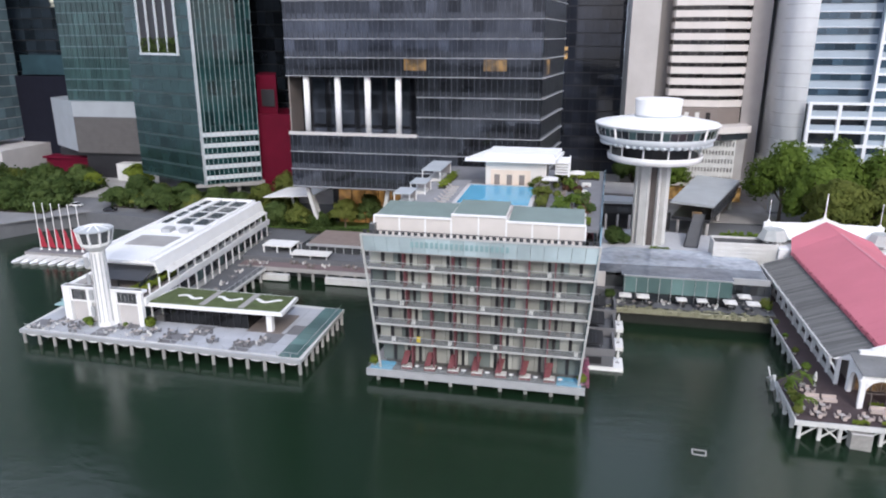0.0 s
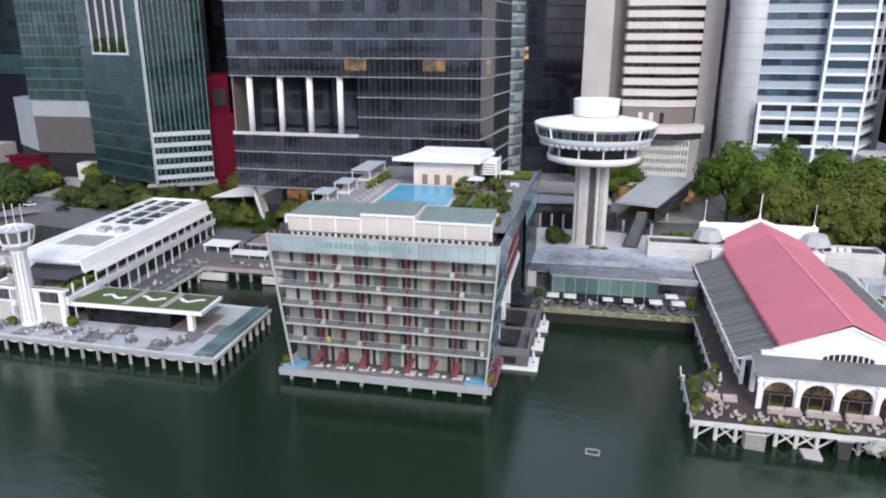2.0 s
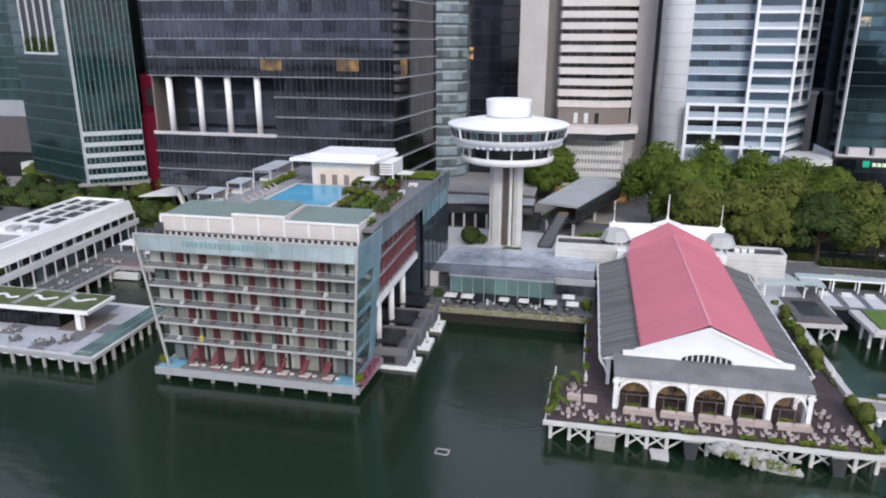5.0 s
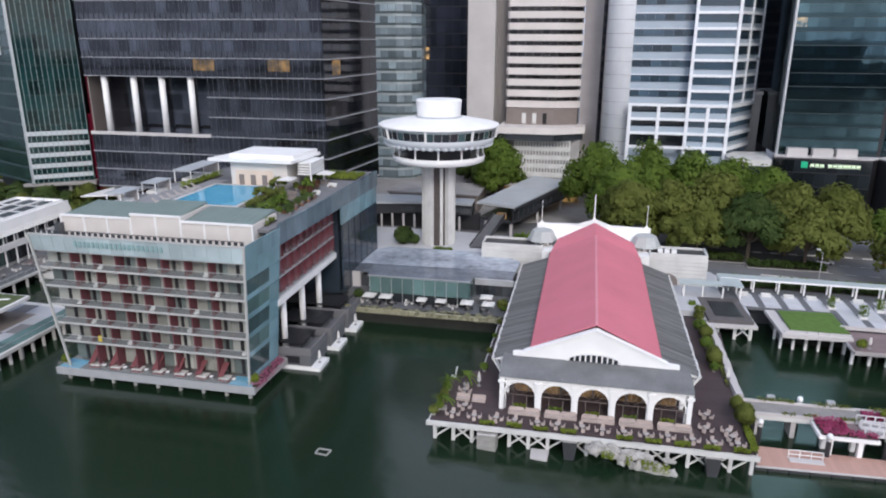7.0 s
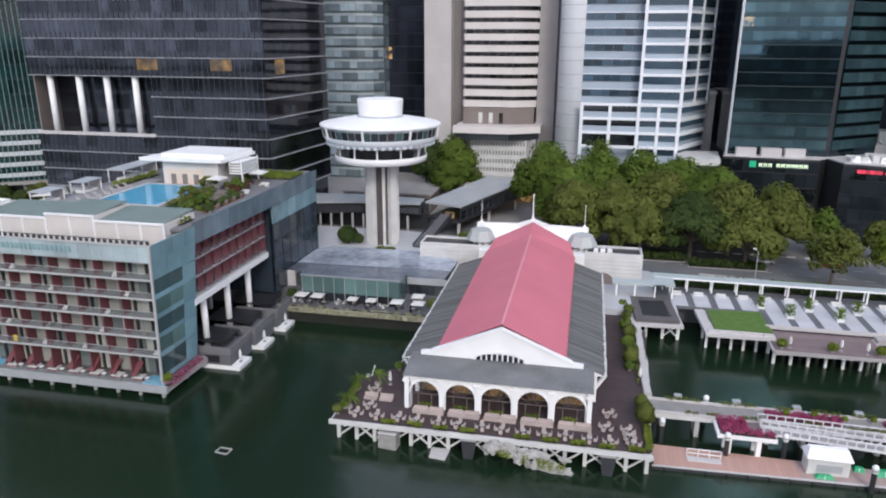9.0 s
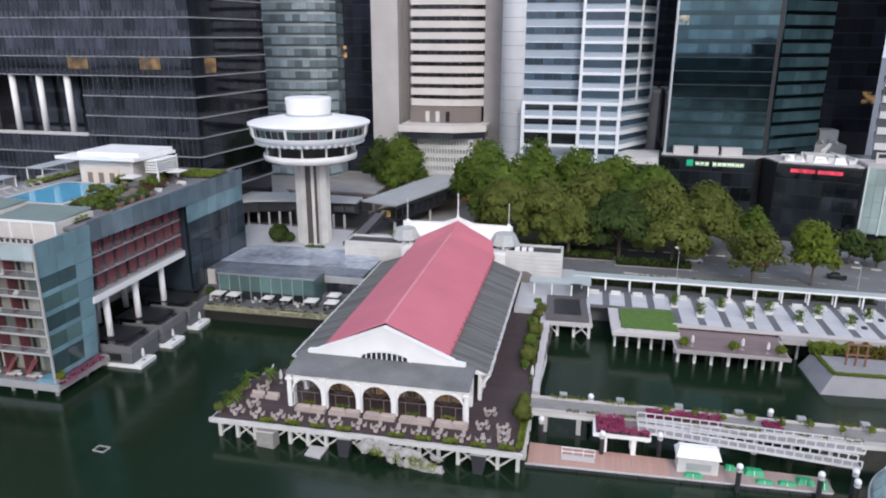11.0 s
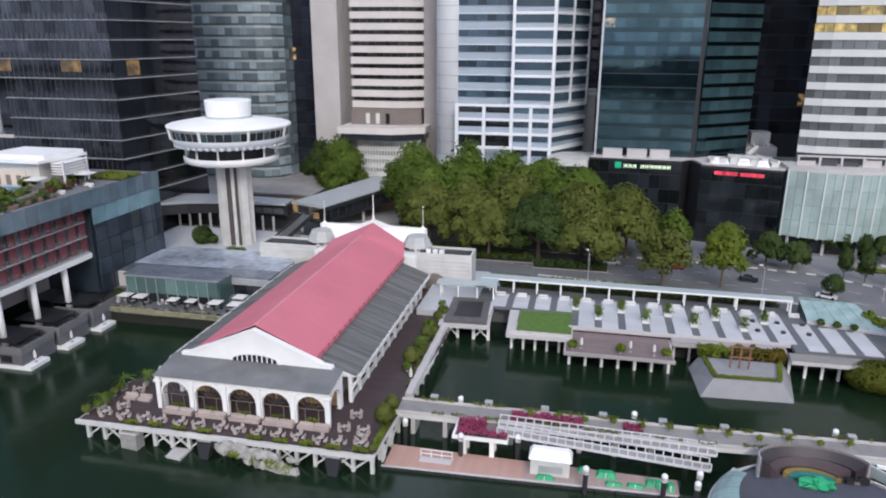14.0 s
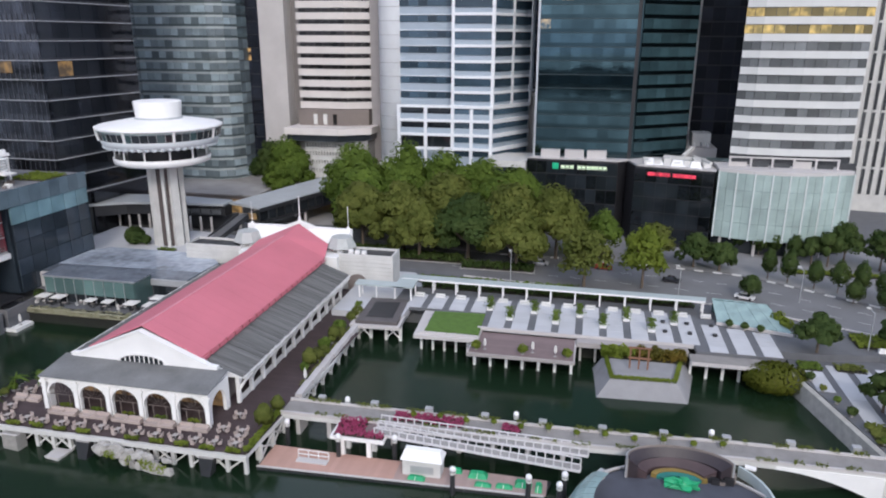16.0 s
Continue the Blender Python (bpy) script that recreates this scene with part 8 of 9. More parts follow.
# ---- eastern garden terrace, walkway, pontoon, round stage ----
def east_terrace():
    t = thing("garden_terrace", "pale paved garden terrace striped with dark granite", "terrace", (130, 164, 5))
    part("base", Solid().prism([(109.5, 155), (150.6, 155.1), (150.6, 152.5), (166, 152.7), (168, 174), (88, 176), (88, 166), (92, 166), (92, 163), (109.5, 163)], 4.2, 4.95), DARKPAVE, t)
    part("edge_beam", Solid().box(108.5, 150.4, 154.8, 155.3, 4.45, 5.15), LIGHTCON, t)
    rg = random.Random(6)
    n = 16
    for i in range(n):
        x0 = 91.4 + i * 4.75
        w = 3.25
        y0 = 163 if x0 < 107 else 155.5 if x0 < 150 else 152.8
        k = 5
        if x0 > 153:
            y1 = 166 - (x0 - 153) * 0.2
        else:
            y1 = 171
        for j in range(k):
            part("paving_strip", Solid().box(x0, x0 + w, y0 + (y1 - y0) * j / k, y0 + (y1 - y0) * (j + 1) / k - 0.05, 4.95, 5.06), PAVING, t)
        if x0 < 154:
            b = thing("bench", "white block bench on the terrace", "bench", (x0 + 2, 170, 5.06), "terrace benches")
            part("seat", Solid().box(x0 + 0.4, x0 + 2.5, 169.4, 170.2, 5.06, 5.45), OFFWHITE, b)
            part("backrest", Solid().box(x0 + 0.4, x0 + 2.5, 170.1, 170.3, 5.45, 5.8), OFFWHITE, b)
        if 104 < x0 < 146:
            y = 160.5 + (i % 2) * 4.6
            p = thing("planter", "white pot with an upright green shrub", "planter", (x0 + 4.0, y, 5), "terrace planters")
            part("pot", Solid().loft([(x0 + 3.35, y - 0.8), (x0 + 4.65, y - 0.8), (x0 + 4.65, y + 0.8), (x0 + 3.35, y + 0.8)], 5, [(x0 + 3.25, y - 0.9), (x0 + 4.75, y - 0.9), (x0 + 4.75, y + 0.9), (x0 + 3.25, y + 0.9)], 5.6), WHITE, p)
            s = Solid()
            for k2 in range(170):
                leaf(s, (x0 + 4.0 + rg.gauss(0, 0.42), y + rg.gauss(0, 0.5), 5.6 + 2.3 * rg.random()), 0.22, rg)
            part("shrub", s, LEAF, p)
        if x0 > 140 and x0 < 154:
            for y in (160, 165):
                part("stone_block", Solid().box(x0 + 1.5, x0 + 2.3, y, y + 0.8, 5.06, 5.5), DARKMETAL, t)
    c = thing("canopy_walk", "long pale canopy on white posts along the terrace", "canopy", (120, 173, 5))
    part("roof", Solid().prism([(88, 172.2), (154.5, 171.4), (155, 173.9), (88, 175.2)], 7.9, 8.2), PALEAQUA, c, "pale grey-green canopy roof")
    for i in range(13):
        x = 90 + i * 5.35
        part("post", Solid().box(x - 0.16, x + 0.16, 172.3 - i * 0.06, 172.62 - i * 0.06, 5, 7.9), WHITE, c)
        part("post", Solid().box(x - 0.16, x + 0.16, 174.3 - i * 0.08, 174.6 - i * 0.08, 5, 7.9), WHITE, c)
    part("edge_beam", Solid().beam((88, 172.2, 8.0), (154.5, 171.4, 8.0), 0.2, 0.4), WHITE, c)
    c2 = thing("link_canopy", "pale flat canopy linking pier hall and terrace", "canopy", (83, 169, 5))
    part("roof", Solid().box(78.5, 90, 166.4, 169.4, 7.8, 8.15), PALEAQUA, c2)
    part("roof", Solid().box(87.5, 92, 166.4, 175, 7.82, 8.12), PALEAQUA, c2)
    for x, y in ((79.5, 166.8), (83.5, 166.8), (87.8, 166.8), (91.5, 166.8), (91.5, 171), (79.5, 169), (87.8, 174)):
        part("post", Solid().box(x - 0.15, x + 0.15, y - 0.15, y + 0.15, 3.6, 7.8), WHITE, c2)
    hedge("terrace_hedge", "dark green hedge behind the canopy", 92, 153, 175.4, 178.4, 4.9, 1.7, LEAFDARK, 5, 0.34)
    hedge("road_verge", "green verge between terrace and road", 90, 128, 179.0, 183.5, 4.9, 0.9, LEAF, 3, 0.34)
    whole("forecourt", Solid().prism([(76, 158), (92, 158), (92, 176), (88, 186), (76, 186)], 3.0, 4.88), PAVING, "pale paved forecourt beside the pier hall", "pavement", kind="structure")

    k = thing("black_platform", "square black framed lily basin on white braced piles", "platform", (85.5, 159, 3.5))
    part("slab", Solid().prism([(82.0, 152.4), (92.6, 152.8), (91.6, 168), (81.6, 167.4)], 3.6, 4.3), LIGHTCON, k)
    part("frame", Solid().prism([(83.0, 153.2), (91.9, 153.6), (91.0, 167.2), (82.5, 166.6)], 4.3, 5.0), BASINGREY, k)
    part("basin", Solid().prism([(84.6, 155.6), (90.3, 155.8), (89.6, 164.8), (84.2, 164.4)], 5.0, 5.06), BLACK, k)
    for x in (82.6, 85.5, 88.9, 92.0):
        part("support_post", Solid().box(x - 0.3, x + 0.3, 155.6, 156.2, -2, 3.6), WHITE, k)
    for xa, xb in ((82.6, 85.5), (88.9, 92.0)):
        part("brace", Solid().beam((xa, 155.7, 0.5), (xb, 155.7, 3.4), 0.25), WHITE, k)
        part("brace", Solid().beam((xa, 155.65, 3.4), (xb, 155.65, 0.5), 0.25), WHITE, k)
    d = thing("lawn_deck", "square green lawn on a piled concrete deck", "deck", (102, 156, 3.5))
    part("slab", Solid().prism([(96.4, 149.4), (109.4, 149.6), (109.4, 163), (95.8, 162.5)], 3.85, 4.6), LIGHTCON, d)
    part("grass", Solid().prism([(98.3, 151.0), (109.2, 151.6), (109.0, 162.4), (98.2, 161.6)], 4.6, 5.0), GRASS, d, "mown green lawn")
    for i in range(6):
        part("kerb_stone", Solid().box(97.0 + i * 2.05, 98.9 + i * 2.05, 150.2, 150.9, 4.6, 5.0), LIGHTCON, d)
    for i in range(6):
        for y in (152.8, 157.5):
            part("support_post", Solid().box(97.0 + i * 2.4, 97.45 + i * 2.4, y, y + 0.5, -2, 3.9), WHITE, d)
    e = thing("boarded_deck", "purple-brown boarded deck on white piles", "deck", (118, 150, 3.5))
    part("slab", Solid().prism([(108.0, 144.6), (128.2, 145), (128.4, 155), (108, 155)], 3.4, 4.0), LIGHTCON, e)
    for i in range(26):
        part("board", Solid().box(108.3, 128.0, 145.1 + i * 0.38, 145.45 + i * 0.38, 4.0, 4.08), PURPLEDECK, e)
    for i in range(7):
        for y in (147.9, 152.5):
            part("support_post", Solid().box(108.8 + i * 3.1, 109.3 + i * 3.1, y, y + 0.5, -2, 3.4), WHITE, e)
    part("fascia", Solid().box(108, 128.3, 144.4, 144.7, 3.6, 4.25), TAUPE, e)
    for x in (109.6, 118.5, 126.8):
        bush(x, 146.2, 4.08, 1.0, LEAFLIME)
    for x, y in ((111.2, 146.8), (124.6, 146.4), (120.3, 147.2)):
        umbrella(x, y, 4.08, 0.4, 2.2, closed=True)
    g = thing("link_deck", "narrow boarded deck behind the island", "deck", (146, 154, 3.5))
    part("slab", Solid().box(128.4, 149.2, 152.4, 154.7, 3.7, 4.7), TAUPE, g)
    part("slab", Solid().box(149.3, 162.5, 148.8, 152.4, 3.7, 4.4), LIGHTCON, g)
    for i in range(9):
        part("board", Solid().box(149.35, 162.4, 148.95 + i * 0.38, 149.3 + i * 0.38, 4.4, 4.48), WALKPAVE, g)
    for i in range(7):
        part("support_post", Solid().box(129 + i * 2.9, 129.4 + i * 2.9, 154.2, 154.6, -2, 3.7), OFFWHITE, g)
    for i in range(5):
        part("support_post", Solid().box(149.4 + i * 2.9, 149.85 + i * 2.9, 151.3, 151.75, -2, 3.7), WHITE, g)
    part("arch_bench", Solid().lathe(0, 0, [(0.9, 0), (1.1, 0.05), (1.1, 0.3), (0.9, 0.35)], 14), WHITE, g)
    for v in g.children[-1].data.vertices:
        v.co = Vector((153.5 + v.co.x, 151.6 + v.co.z, 4.48 + max(0, v.co.y)))

    i = thing("garden_island", "sloping grey stone island with a clipped hedge", "island", (140, 146, 0))
    part("plinth", Solid().loft([(131.6, 139.2), (148.8, 140.2), (151, 152.2), (131, 151.5)], -1, [(134.6, 141.8), (146.2, 142.4), (148.2, 151.8), (133.6, 151.2)], 2.9), SLATEPAVE, i)
    for a, c in (((134.9, 142.1), (145.9, 142.7)), ((145.9, 142.7), (147.8, 151.4)), ((134.9, 142.1), (133.9, 151))):
        s = Solid()
        L = math.dist(a, c)
        for k2 in range(int(L * 70)):
            p = lerp(a, c, rg.random())
            leaf(s, (p[0] + rg.uniform(-0.36, 0.36), p[1] + rg.uniform(-0.36, 0.36), 2.95 + rg.random() ** 0.5 * 0.55), 0.17, rg, 0.2, Vector((rg.gauss(0, 0.4), rg.gauss(-0.3, 0.4), 1)).normalized())
        part("clipped_hedge", s, LEAFLIME, i)
    part("paving", Solid().prism([(135.6, 143), (145.2, 143.5), (146.8, 150.8), (134.8, 150.4)], 2.9, 3.0), SLATEPAVE, i)
    f = thing("timber_frame", "orange-brown timber frame sculpture on the island", "sculpture", (140, 147, 3))
    for x in (138.2, 139.8, 141.4):
        part("post", Solid().box(x - 0.14, x + 0.14, 146.6, 146.9, 3, 7.2), RUST, f)
    for z in (5.0, 7.0):
        part("beam", Solid().box(137.8, 141.9, 146.62, 146.88, z, z + 0.3), RUST, f)
    hedge("island_hedge", "green bushy hedge behind the island", 133.2, 139.4, 150.3, 152.3, 2.9, 2.9, LEAFLIME, 22, 0.3)
    hedge("island_hedge", "orange-brown bushy hedge behind the island", 139.4, 148.6, 150.3, 152.5, 2.9, 2.9, leaf_mat("rust_olive_leaves", (0.1, 0.1, 0.02), (0.22, 0.15, 0.03)), 22, 0.3)
    b = thing("mangrove_bush", "large rounded olive-green bush at the water's edge", "bush", (164, 149, 0))
    part("stem", Solid().cyl(164, 149, -0.5, 2.5, 0.4, 0.2, 8), BARK, b)
    s = Solid()
    for k2 in range(2300):
        dd = Vector((rg.gauss(0, 1), rg.gauss(0, 1), rg.gauss(0, 1))).normalized() * rg.uniform(0.8, 1.03)
        leaf(s, (164 + dd.x * 5.6, 149.2 + dd.y * 3.8, 2.6 + dd.z * 2.9), 0.3, rg, 0.0, dd.normalized())
        s.n += [(dd.normalized() + Vector((rg.gauss(0, 0.2), rg.gauss(0, 0.2), 0.2))).normalized() for k3 in range(5)]
    part("foliage", s, leaf_mat("olive_lime_leaves", (0.085, 0.105, 0.014), (0.18, 0.195, 0.032)), b)

    QZ = 3.5
    whole("quay_slope", Solid().add([(166.2, 151, -1), (174.6, 117, -1), (174.9, 117, 3.1), (166.5, 151.2, 3.1), (167.3, 151.4, 3.3), (175.7, 117.2, 3.3), (176, 117.2, -1), (167.6, 151.4, -1)],
          [(0, 1, 2, 3), (3, 2, 5, 4), (1, 6, 5, 2), (0, 3, 4, 7), (4, 5, 6, 7)]), QUAYSTONE, "rough pale stone quay wall", "quay", kind="structure")
    quay = whole("quay_ground", Solid().prism([(167.4, 151.2), (175.8, 117), (184, 92), (250, 20), (270, 60), (204, 152), (184, 158.5), (167.4, 156.2)], -3, QZ - 0.02), DARKPAVE, "dark paved ground of the quay", "ground", kind="structure")
    for j in range(9):
        x = 169.4 + j * 4.2
        front = 149.5 - max(0.0, x - 167.8) * 3.7
        y0 = max(front, 108.0)
        for k2 in range(4):
            ya, yb = y0 + (154.5 - y0) * k2 / 4, y0 + (154.5 - y0) * (k2 + 1) / 4 - 0.06
            part("paving_band", Solid().box(x, x + 2.9, ya, yb, QZ - 0.02, QZ + 0.06), PAVING, quay)
    for j in range(8):
        p = lerp((168.6, 147.5), (175.6, 119.5), j / 7)
        bush(p[0] + 0.5, p[1], QZ, 0.6 + 0.25 * (j % 3 == 0), (LEAFDARK, LEAFWARM, LEAF)[j % 3])
    hedge("quay_hedge", "low green hedge beside the quay paving", 168.6, 172.4, 151.5, 154.6, QZ, 0.7, LEAF, 9, 0.3)
    hedge("quay_bed", "planted bed at the quay edge", 173.2, 176.4, 127, 133, QZ, 0.8, LEAFWARM, 9, 0.3)
    gr = thing("glass_roof", "sloping aqua glass roof over a basement stair", "glass roof", (161, 169, 5))
    for k2 in range(5):
        xa, xb = 155.6 + k2 * 2.75, 155.6 + (k2 + 1) * 2.75 - 0.06
        fa, fb = 156.2 + k2 * 2.15, 156.2 + (k2 + 1) * 2.15 - 0.06
        part("pane", Solid().plate([(xa + 0.8, 167.0 - k2 * 0.7, 5.6), (xb + 0.8, 166.6 - k2 * 0.7, 5.6), (fb, 174.3 - k2 * 0.35, 8.0), (fa, 174.4 - k2 * 0.35, 8.0)], 0.12), PAVEGREEN, gr)
    part("back_wall", Solid().prism([(156.4, 173.8), (167.3, 172.4), (167.3, 172.8), (156.4, 174.2)], 5, 7.9), AQUAGLASS, gr)
    part("front_curb", Solid().beam((156.3, 166.8, 5.3), (170.0, 163.3, 5.3), 0.4, 0.6), LIGHTCON, gr)
    for x, y in ((158.5, 165.6), (161.3, 164.8), (164.2, 164.0)):
        bush(x, y, 5.05, 0.8, LEAFDARK)
    for x, y, r in ((168.5, 169, 1.6), (169.5, 166.5, 1.4)):
        bush(x, y, 5, r, LEAFLIME)


def walkway_and_pontoon():
    rg = random.Random(31)
    w = thing("water_walkway", "planted concrete walkway crossing the basin on white piers", "walkway", (128, 119, 4))
    line = [(82.8, 118.9), (130, 119.2), (152, 120.5), (178, 120.7)]
    for a, b in zip(line, line[1:]):
        part("slab", Solid().beam((*a, 3.5), (*b, 3.5), 4.4, 0.8), OFFWHITE, w)
        part("paving", Solid().beam((*a, 3.92), (*b, 3.92), 4.0, 0.06), WALKPAVE, w)
        n = max(1, int(math.dist(a, b) / 5))
        for i in range(n):
            p = lerp(a, b, (i + 0.5) / n)
            if p[0] < 128:
                part("pier", Solid().box(p[0] - 0.35, p[0] + 0.35, p[1] - 1.6, p[1] + 1.6, -2, 3.2), LIGHTCON, w)
        for side in (-2.1, 2.1):
            s = Solid()
            L = math.dist(a, b)
            part("planter_kerb", Solid().beam((a[0], a[1] + side, 4.1), (b[0], b[1] + side, 4.1), 0.35, 0.45), LIGHTCON, w)
            for i in range(int(L * 20)):
                p = lerp(a, b, rg.random())
                if noise.noise(Vector((p[0] * 0.35, side, 0))) > 0.0:
                    leaf(s, (p[0], p[1] + side + rg.uniform(-0.35, 0.35), 4.3 + rg.random() * 0.45), 0.2, rg)
            part("edge_planting", s, LEAFWARM, w, kind="stuff")
    for i in range(10):
        x = 88 + i * 9.0
        y = 121.6 + max(0, x - 130) * 0.06
        part("lamp_bay", Solid().box(x - 0.6, x + 0.6, y - 0.4, y + 0.5, 3.9, 4.9), STEEL, w)
    # haunched white arch at the landing
    n = 12
    for side in (118.25, 122.1):
        ring = [(157.0, 3.6)] + [(157 + 14 * i / n, 3.1 - 3.7 * (i / n) ** 1.9) for i in range(n + 1)] + [(171.0, 3.6)]
        m = len(ring)
        part("haunch", Solid().add([(x, side + o, z) for o in (0, 0.5) for x, z in ring],
             [tuple(range(m)), tuple(range(2 * m - 1, m - 1, -1))] + [((i + 1) % m, i, m + i, m + (i + 1) % m) for i in range(m)]), WHITE, w, "white haunched arch")
    part("abutment", Solid().box(170.6, 178, 118.5, 122.4, -2, 3.2), OFFWHITE, w)
    for x0, x1, y0, y1 in ((93.2, 97.5, 114.0, 117.4), (93.5, 101, 112.5, 114.0), (101, 112, 118.2, 120.6), (118, 121, 118.6, 120.4)):
        s = Solid()
        t = thing("bougainvillea", "magenta flowering bougainvillea bed on the walkway", "flower bed", ((x0 + x1) / 2, (y0 + y1) / 2, 4), "flower beds")
        for i in range(int((x1 - x0) * (y1 - y0) * 26)):
            leaf(s, (rg.uniform(x0, x1), rg.uniform(y0, y1), 4.0 + rg.random() * 0.55), 0.22, rg, 0.2, Vector((rg.gauss(0, 0.5), rg.gauss(-0.2, 0.5), 1)).normalized())
        part("blossom", s, FLOWER, t)
        part("bed", Solid().box(x0, x1, y0, y1, 3.9, 4.05), BUSHBASE, t)
    for i in range(12):
        bush(104 + i * 4.2, 119.6 + (i % 2) * 0.5 + max(0, 100 + i * 4.2 - 130) * 0.05, 3.95, 0.45, LEAFLIME)
    r = thing("landing_platform", "brown landing platform on white columns", "platform", (97, 115, 4))
    part("slab", Solid().box(92.8, 101.2, 112.2, 117.2, 3.3, 3.85), WHITE, r)
    part("boarding", Solid().box(93.2, 101, 112.5, 117, 3.85, 3.92), PURPLEDECK, r)
    for x in (94.6, 98.8):
        for y in (112.8, 115.5):
            part("column", Solid().box(x - 0.35, x + 0.35, y - 0.35, y + 0.35, -2, 3.3), WHITE, r)
    for k, (ya, yb) in enumerate(((116.6, 116.2), (114.4, 114.0))):
        g = thing("gangway", "white railed aluminium gangway sloping to the pontoon", "gangway", (115, ya, 3), "gangways")
        a, b = Vector((99.4, ya, 4.3)), Vector((131 if k == 0 else 130, yb, 3.7 if k == 0 else 2.5))
        part("floor", Solid().beam(a - Vector((0, 0, 0.3)), b - Vector((0, 0, 0.3)), 1.6, 0.15), CONCRETE, g)
        for side in (-0.8, 0.8):
            o = Vector((0, side, 0))
            part("top_rail", Solid().beam(a + o + Vector((0, 0, 0.9)), b + o + Vector((0, 0, 0.9)), 0.13), RAILGREY, g)
            part("bottom_rail", Solid().beam(a + o - Vector((0, 0, 0.25)), b + o - Vector((0, 0, 0.25)), 0.14, 0.36), RAILGREY, g)
            for i in range(25):
                p = a.lerp(b, i / 24) + o
                part("rail_post", Solid().box(p.x - 0.09, p.x + 0.09, p.y - 0.05, p.y + 0.05, p.z - 0.2, p.z + 0.9), RAILGREY, g)
    p = thing("pontoon", "floating pontoon with orange boards", "pontoon", (104, 110, 0))
    part("float", Solid().prism([(83.2, 107.0), (125.2, 108.6), (126, 112.4), (83.4, 113.0)], -0.4, 0.55), DARKMETAL, p)
    for i in range(56):
        x = 83.5 + i * 0.75
        part("board", Solid().box(x, x + 0.735, 107.3 + (x - 83) * 0.037, 112.8 - (x - 83) * 0.01, 0.55, 0.66), WOODORANGE if x < 103.5 else PINKBOARD, p)
    part("edge", Solid().beam((83.2, 107.1, 0.62), (125.2, 108.7, 0.62), 0.25, 0.2), LIGHTCON, p)
    for i in range(14):
        x = 85 + i * 2.9
        part("fender", Solid().cyl(x, 107.0 + (x - 83) * 0.038, -0.3, 0.5, 0.16, n=8), BLACK, p)
    fr = thing("boarding_frame", "white tubular boarding frame on the pontoon", "frame", (91, 111, 0.66))
    for x in (88.4, 90, 91.6, 93.2):
        part("post", Solid().box(x - 0.05, x + 0.05, 110.4, 110.5, 0.66, 2.0), WHITE, fr)
    for z in (1.3, 2.0):
        part("rail", Solid().box(88.4, 93.2, 110.4, 110.5, z - 0.05, z + 0.05), WHITE, fr)
    part("ramp", Solid().box(88.4, 93.2, 109.2, 110.4, 0.66, 0.8), LIGHTCON, fr)
    c = thing("pontoon_cabin", "white tent-roofed ticket cabin on the pontoon", "cabin", (108, 111, 0.66))
    part("wall", Solid().box(104.8, 110.4, 109.6, 112.2, 0.66, 3.2), OFFWHITE, c)
    part("roof", Solid().loft([(104.5, 109.3), (110.7, 109.3), (110.7, 112.5), (104.5, 112.5)], 3.2, [(105.0, 110.4), (110.2, 110.4), (110.2, 111.4), (105.0, 111.4)], 4.4), WHITE, c)
    part("opening", Solid().box(106, 109.4, 109.52, 109.6, 1.2, 2.3), STEEL, c)
    for i, (x, y, a, bb, hh) in enumerate(((107, 108.9, 1.3, 0.5, 0.5), (115.6, 111.4, 1.4, 0.8, 0.7), (116.6, 109.4, 1.2, 0.5, 0.4), (119.6, 109.6, 1.2, 0.5, 0.45), (122.2, 110.6, 1.2, 0.8, 0.7), (124.4, 110.2, 0.5, 1.0, 0.8), (112.4, 111.8, 0.8, 0.5, 0.6))):
        k = thing("covered_kayak_stack", "bright green tarpaulin over stacked gear on the pontoon", "tarpaulin", (x, y, 0.66), "green covers")
        part("cover", Solid().loft([(x - a, y - bb), (x + a, y - bb), (x + a, y + bb), (x - a, y + bb)], 0.66, [(x - a * 0.7, y - bb * 0.5), (x + a * 0.7, y - bb * 0.4), (x + a * 0.6, y + bb * 0.5), (x - a * 0.7, y + bb * 0.5)], 0.66 + hh), GREENPLASTIC, k)
        part("rope", Solid().beam((x - 0.1, y - bb - 0.02, 0.7), (x - 0.05, y - bb * 0.45, 0.7 + hh), 0.06), WHITE, k)
    for i, (x, y) in enumerate(((85, 114.3), (94.2, 112.0), (102.6, 113.4), (112.6, 107.4), (123.1, 107.8), (127.9, 109.5), (127.3, 107.0), (92.4, 121.6), (119.8, 122.6), (149.0, 123.6))):
        l = thing("bollard_lamp", "white globe lamp on a dark mooring pile", "lamp", (x, y, 0), "globe lamps")
        top = 4.4 if i > 6 else 3.6
        part("support_post", Solid().cyl(x, y, -2, top, 0.36, n=12), DARKMETAL, l)
        part("collar", Solid().cyl(x, y, top - 0.3, top, 0.42, n=12), OFFWHITE, l)
        part("globe", Solid().blob((x, y, top + 0.42), (0.46, 0.46, 0.5), 12, 8, 0), LAMPGLOBE, l, "white globe", True)
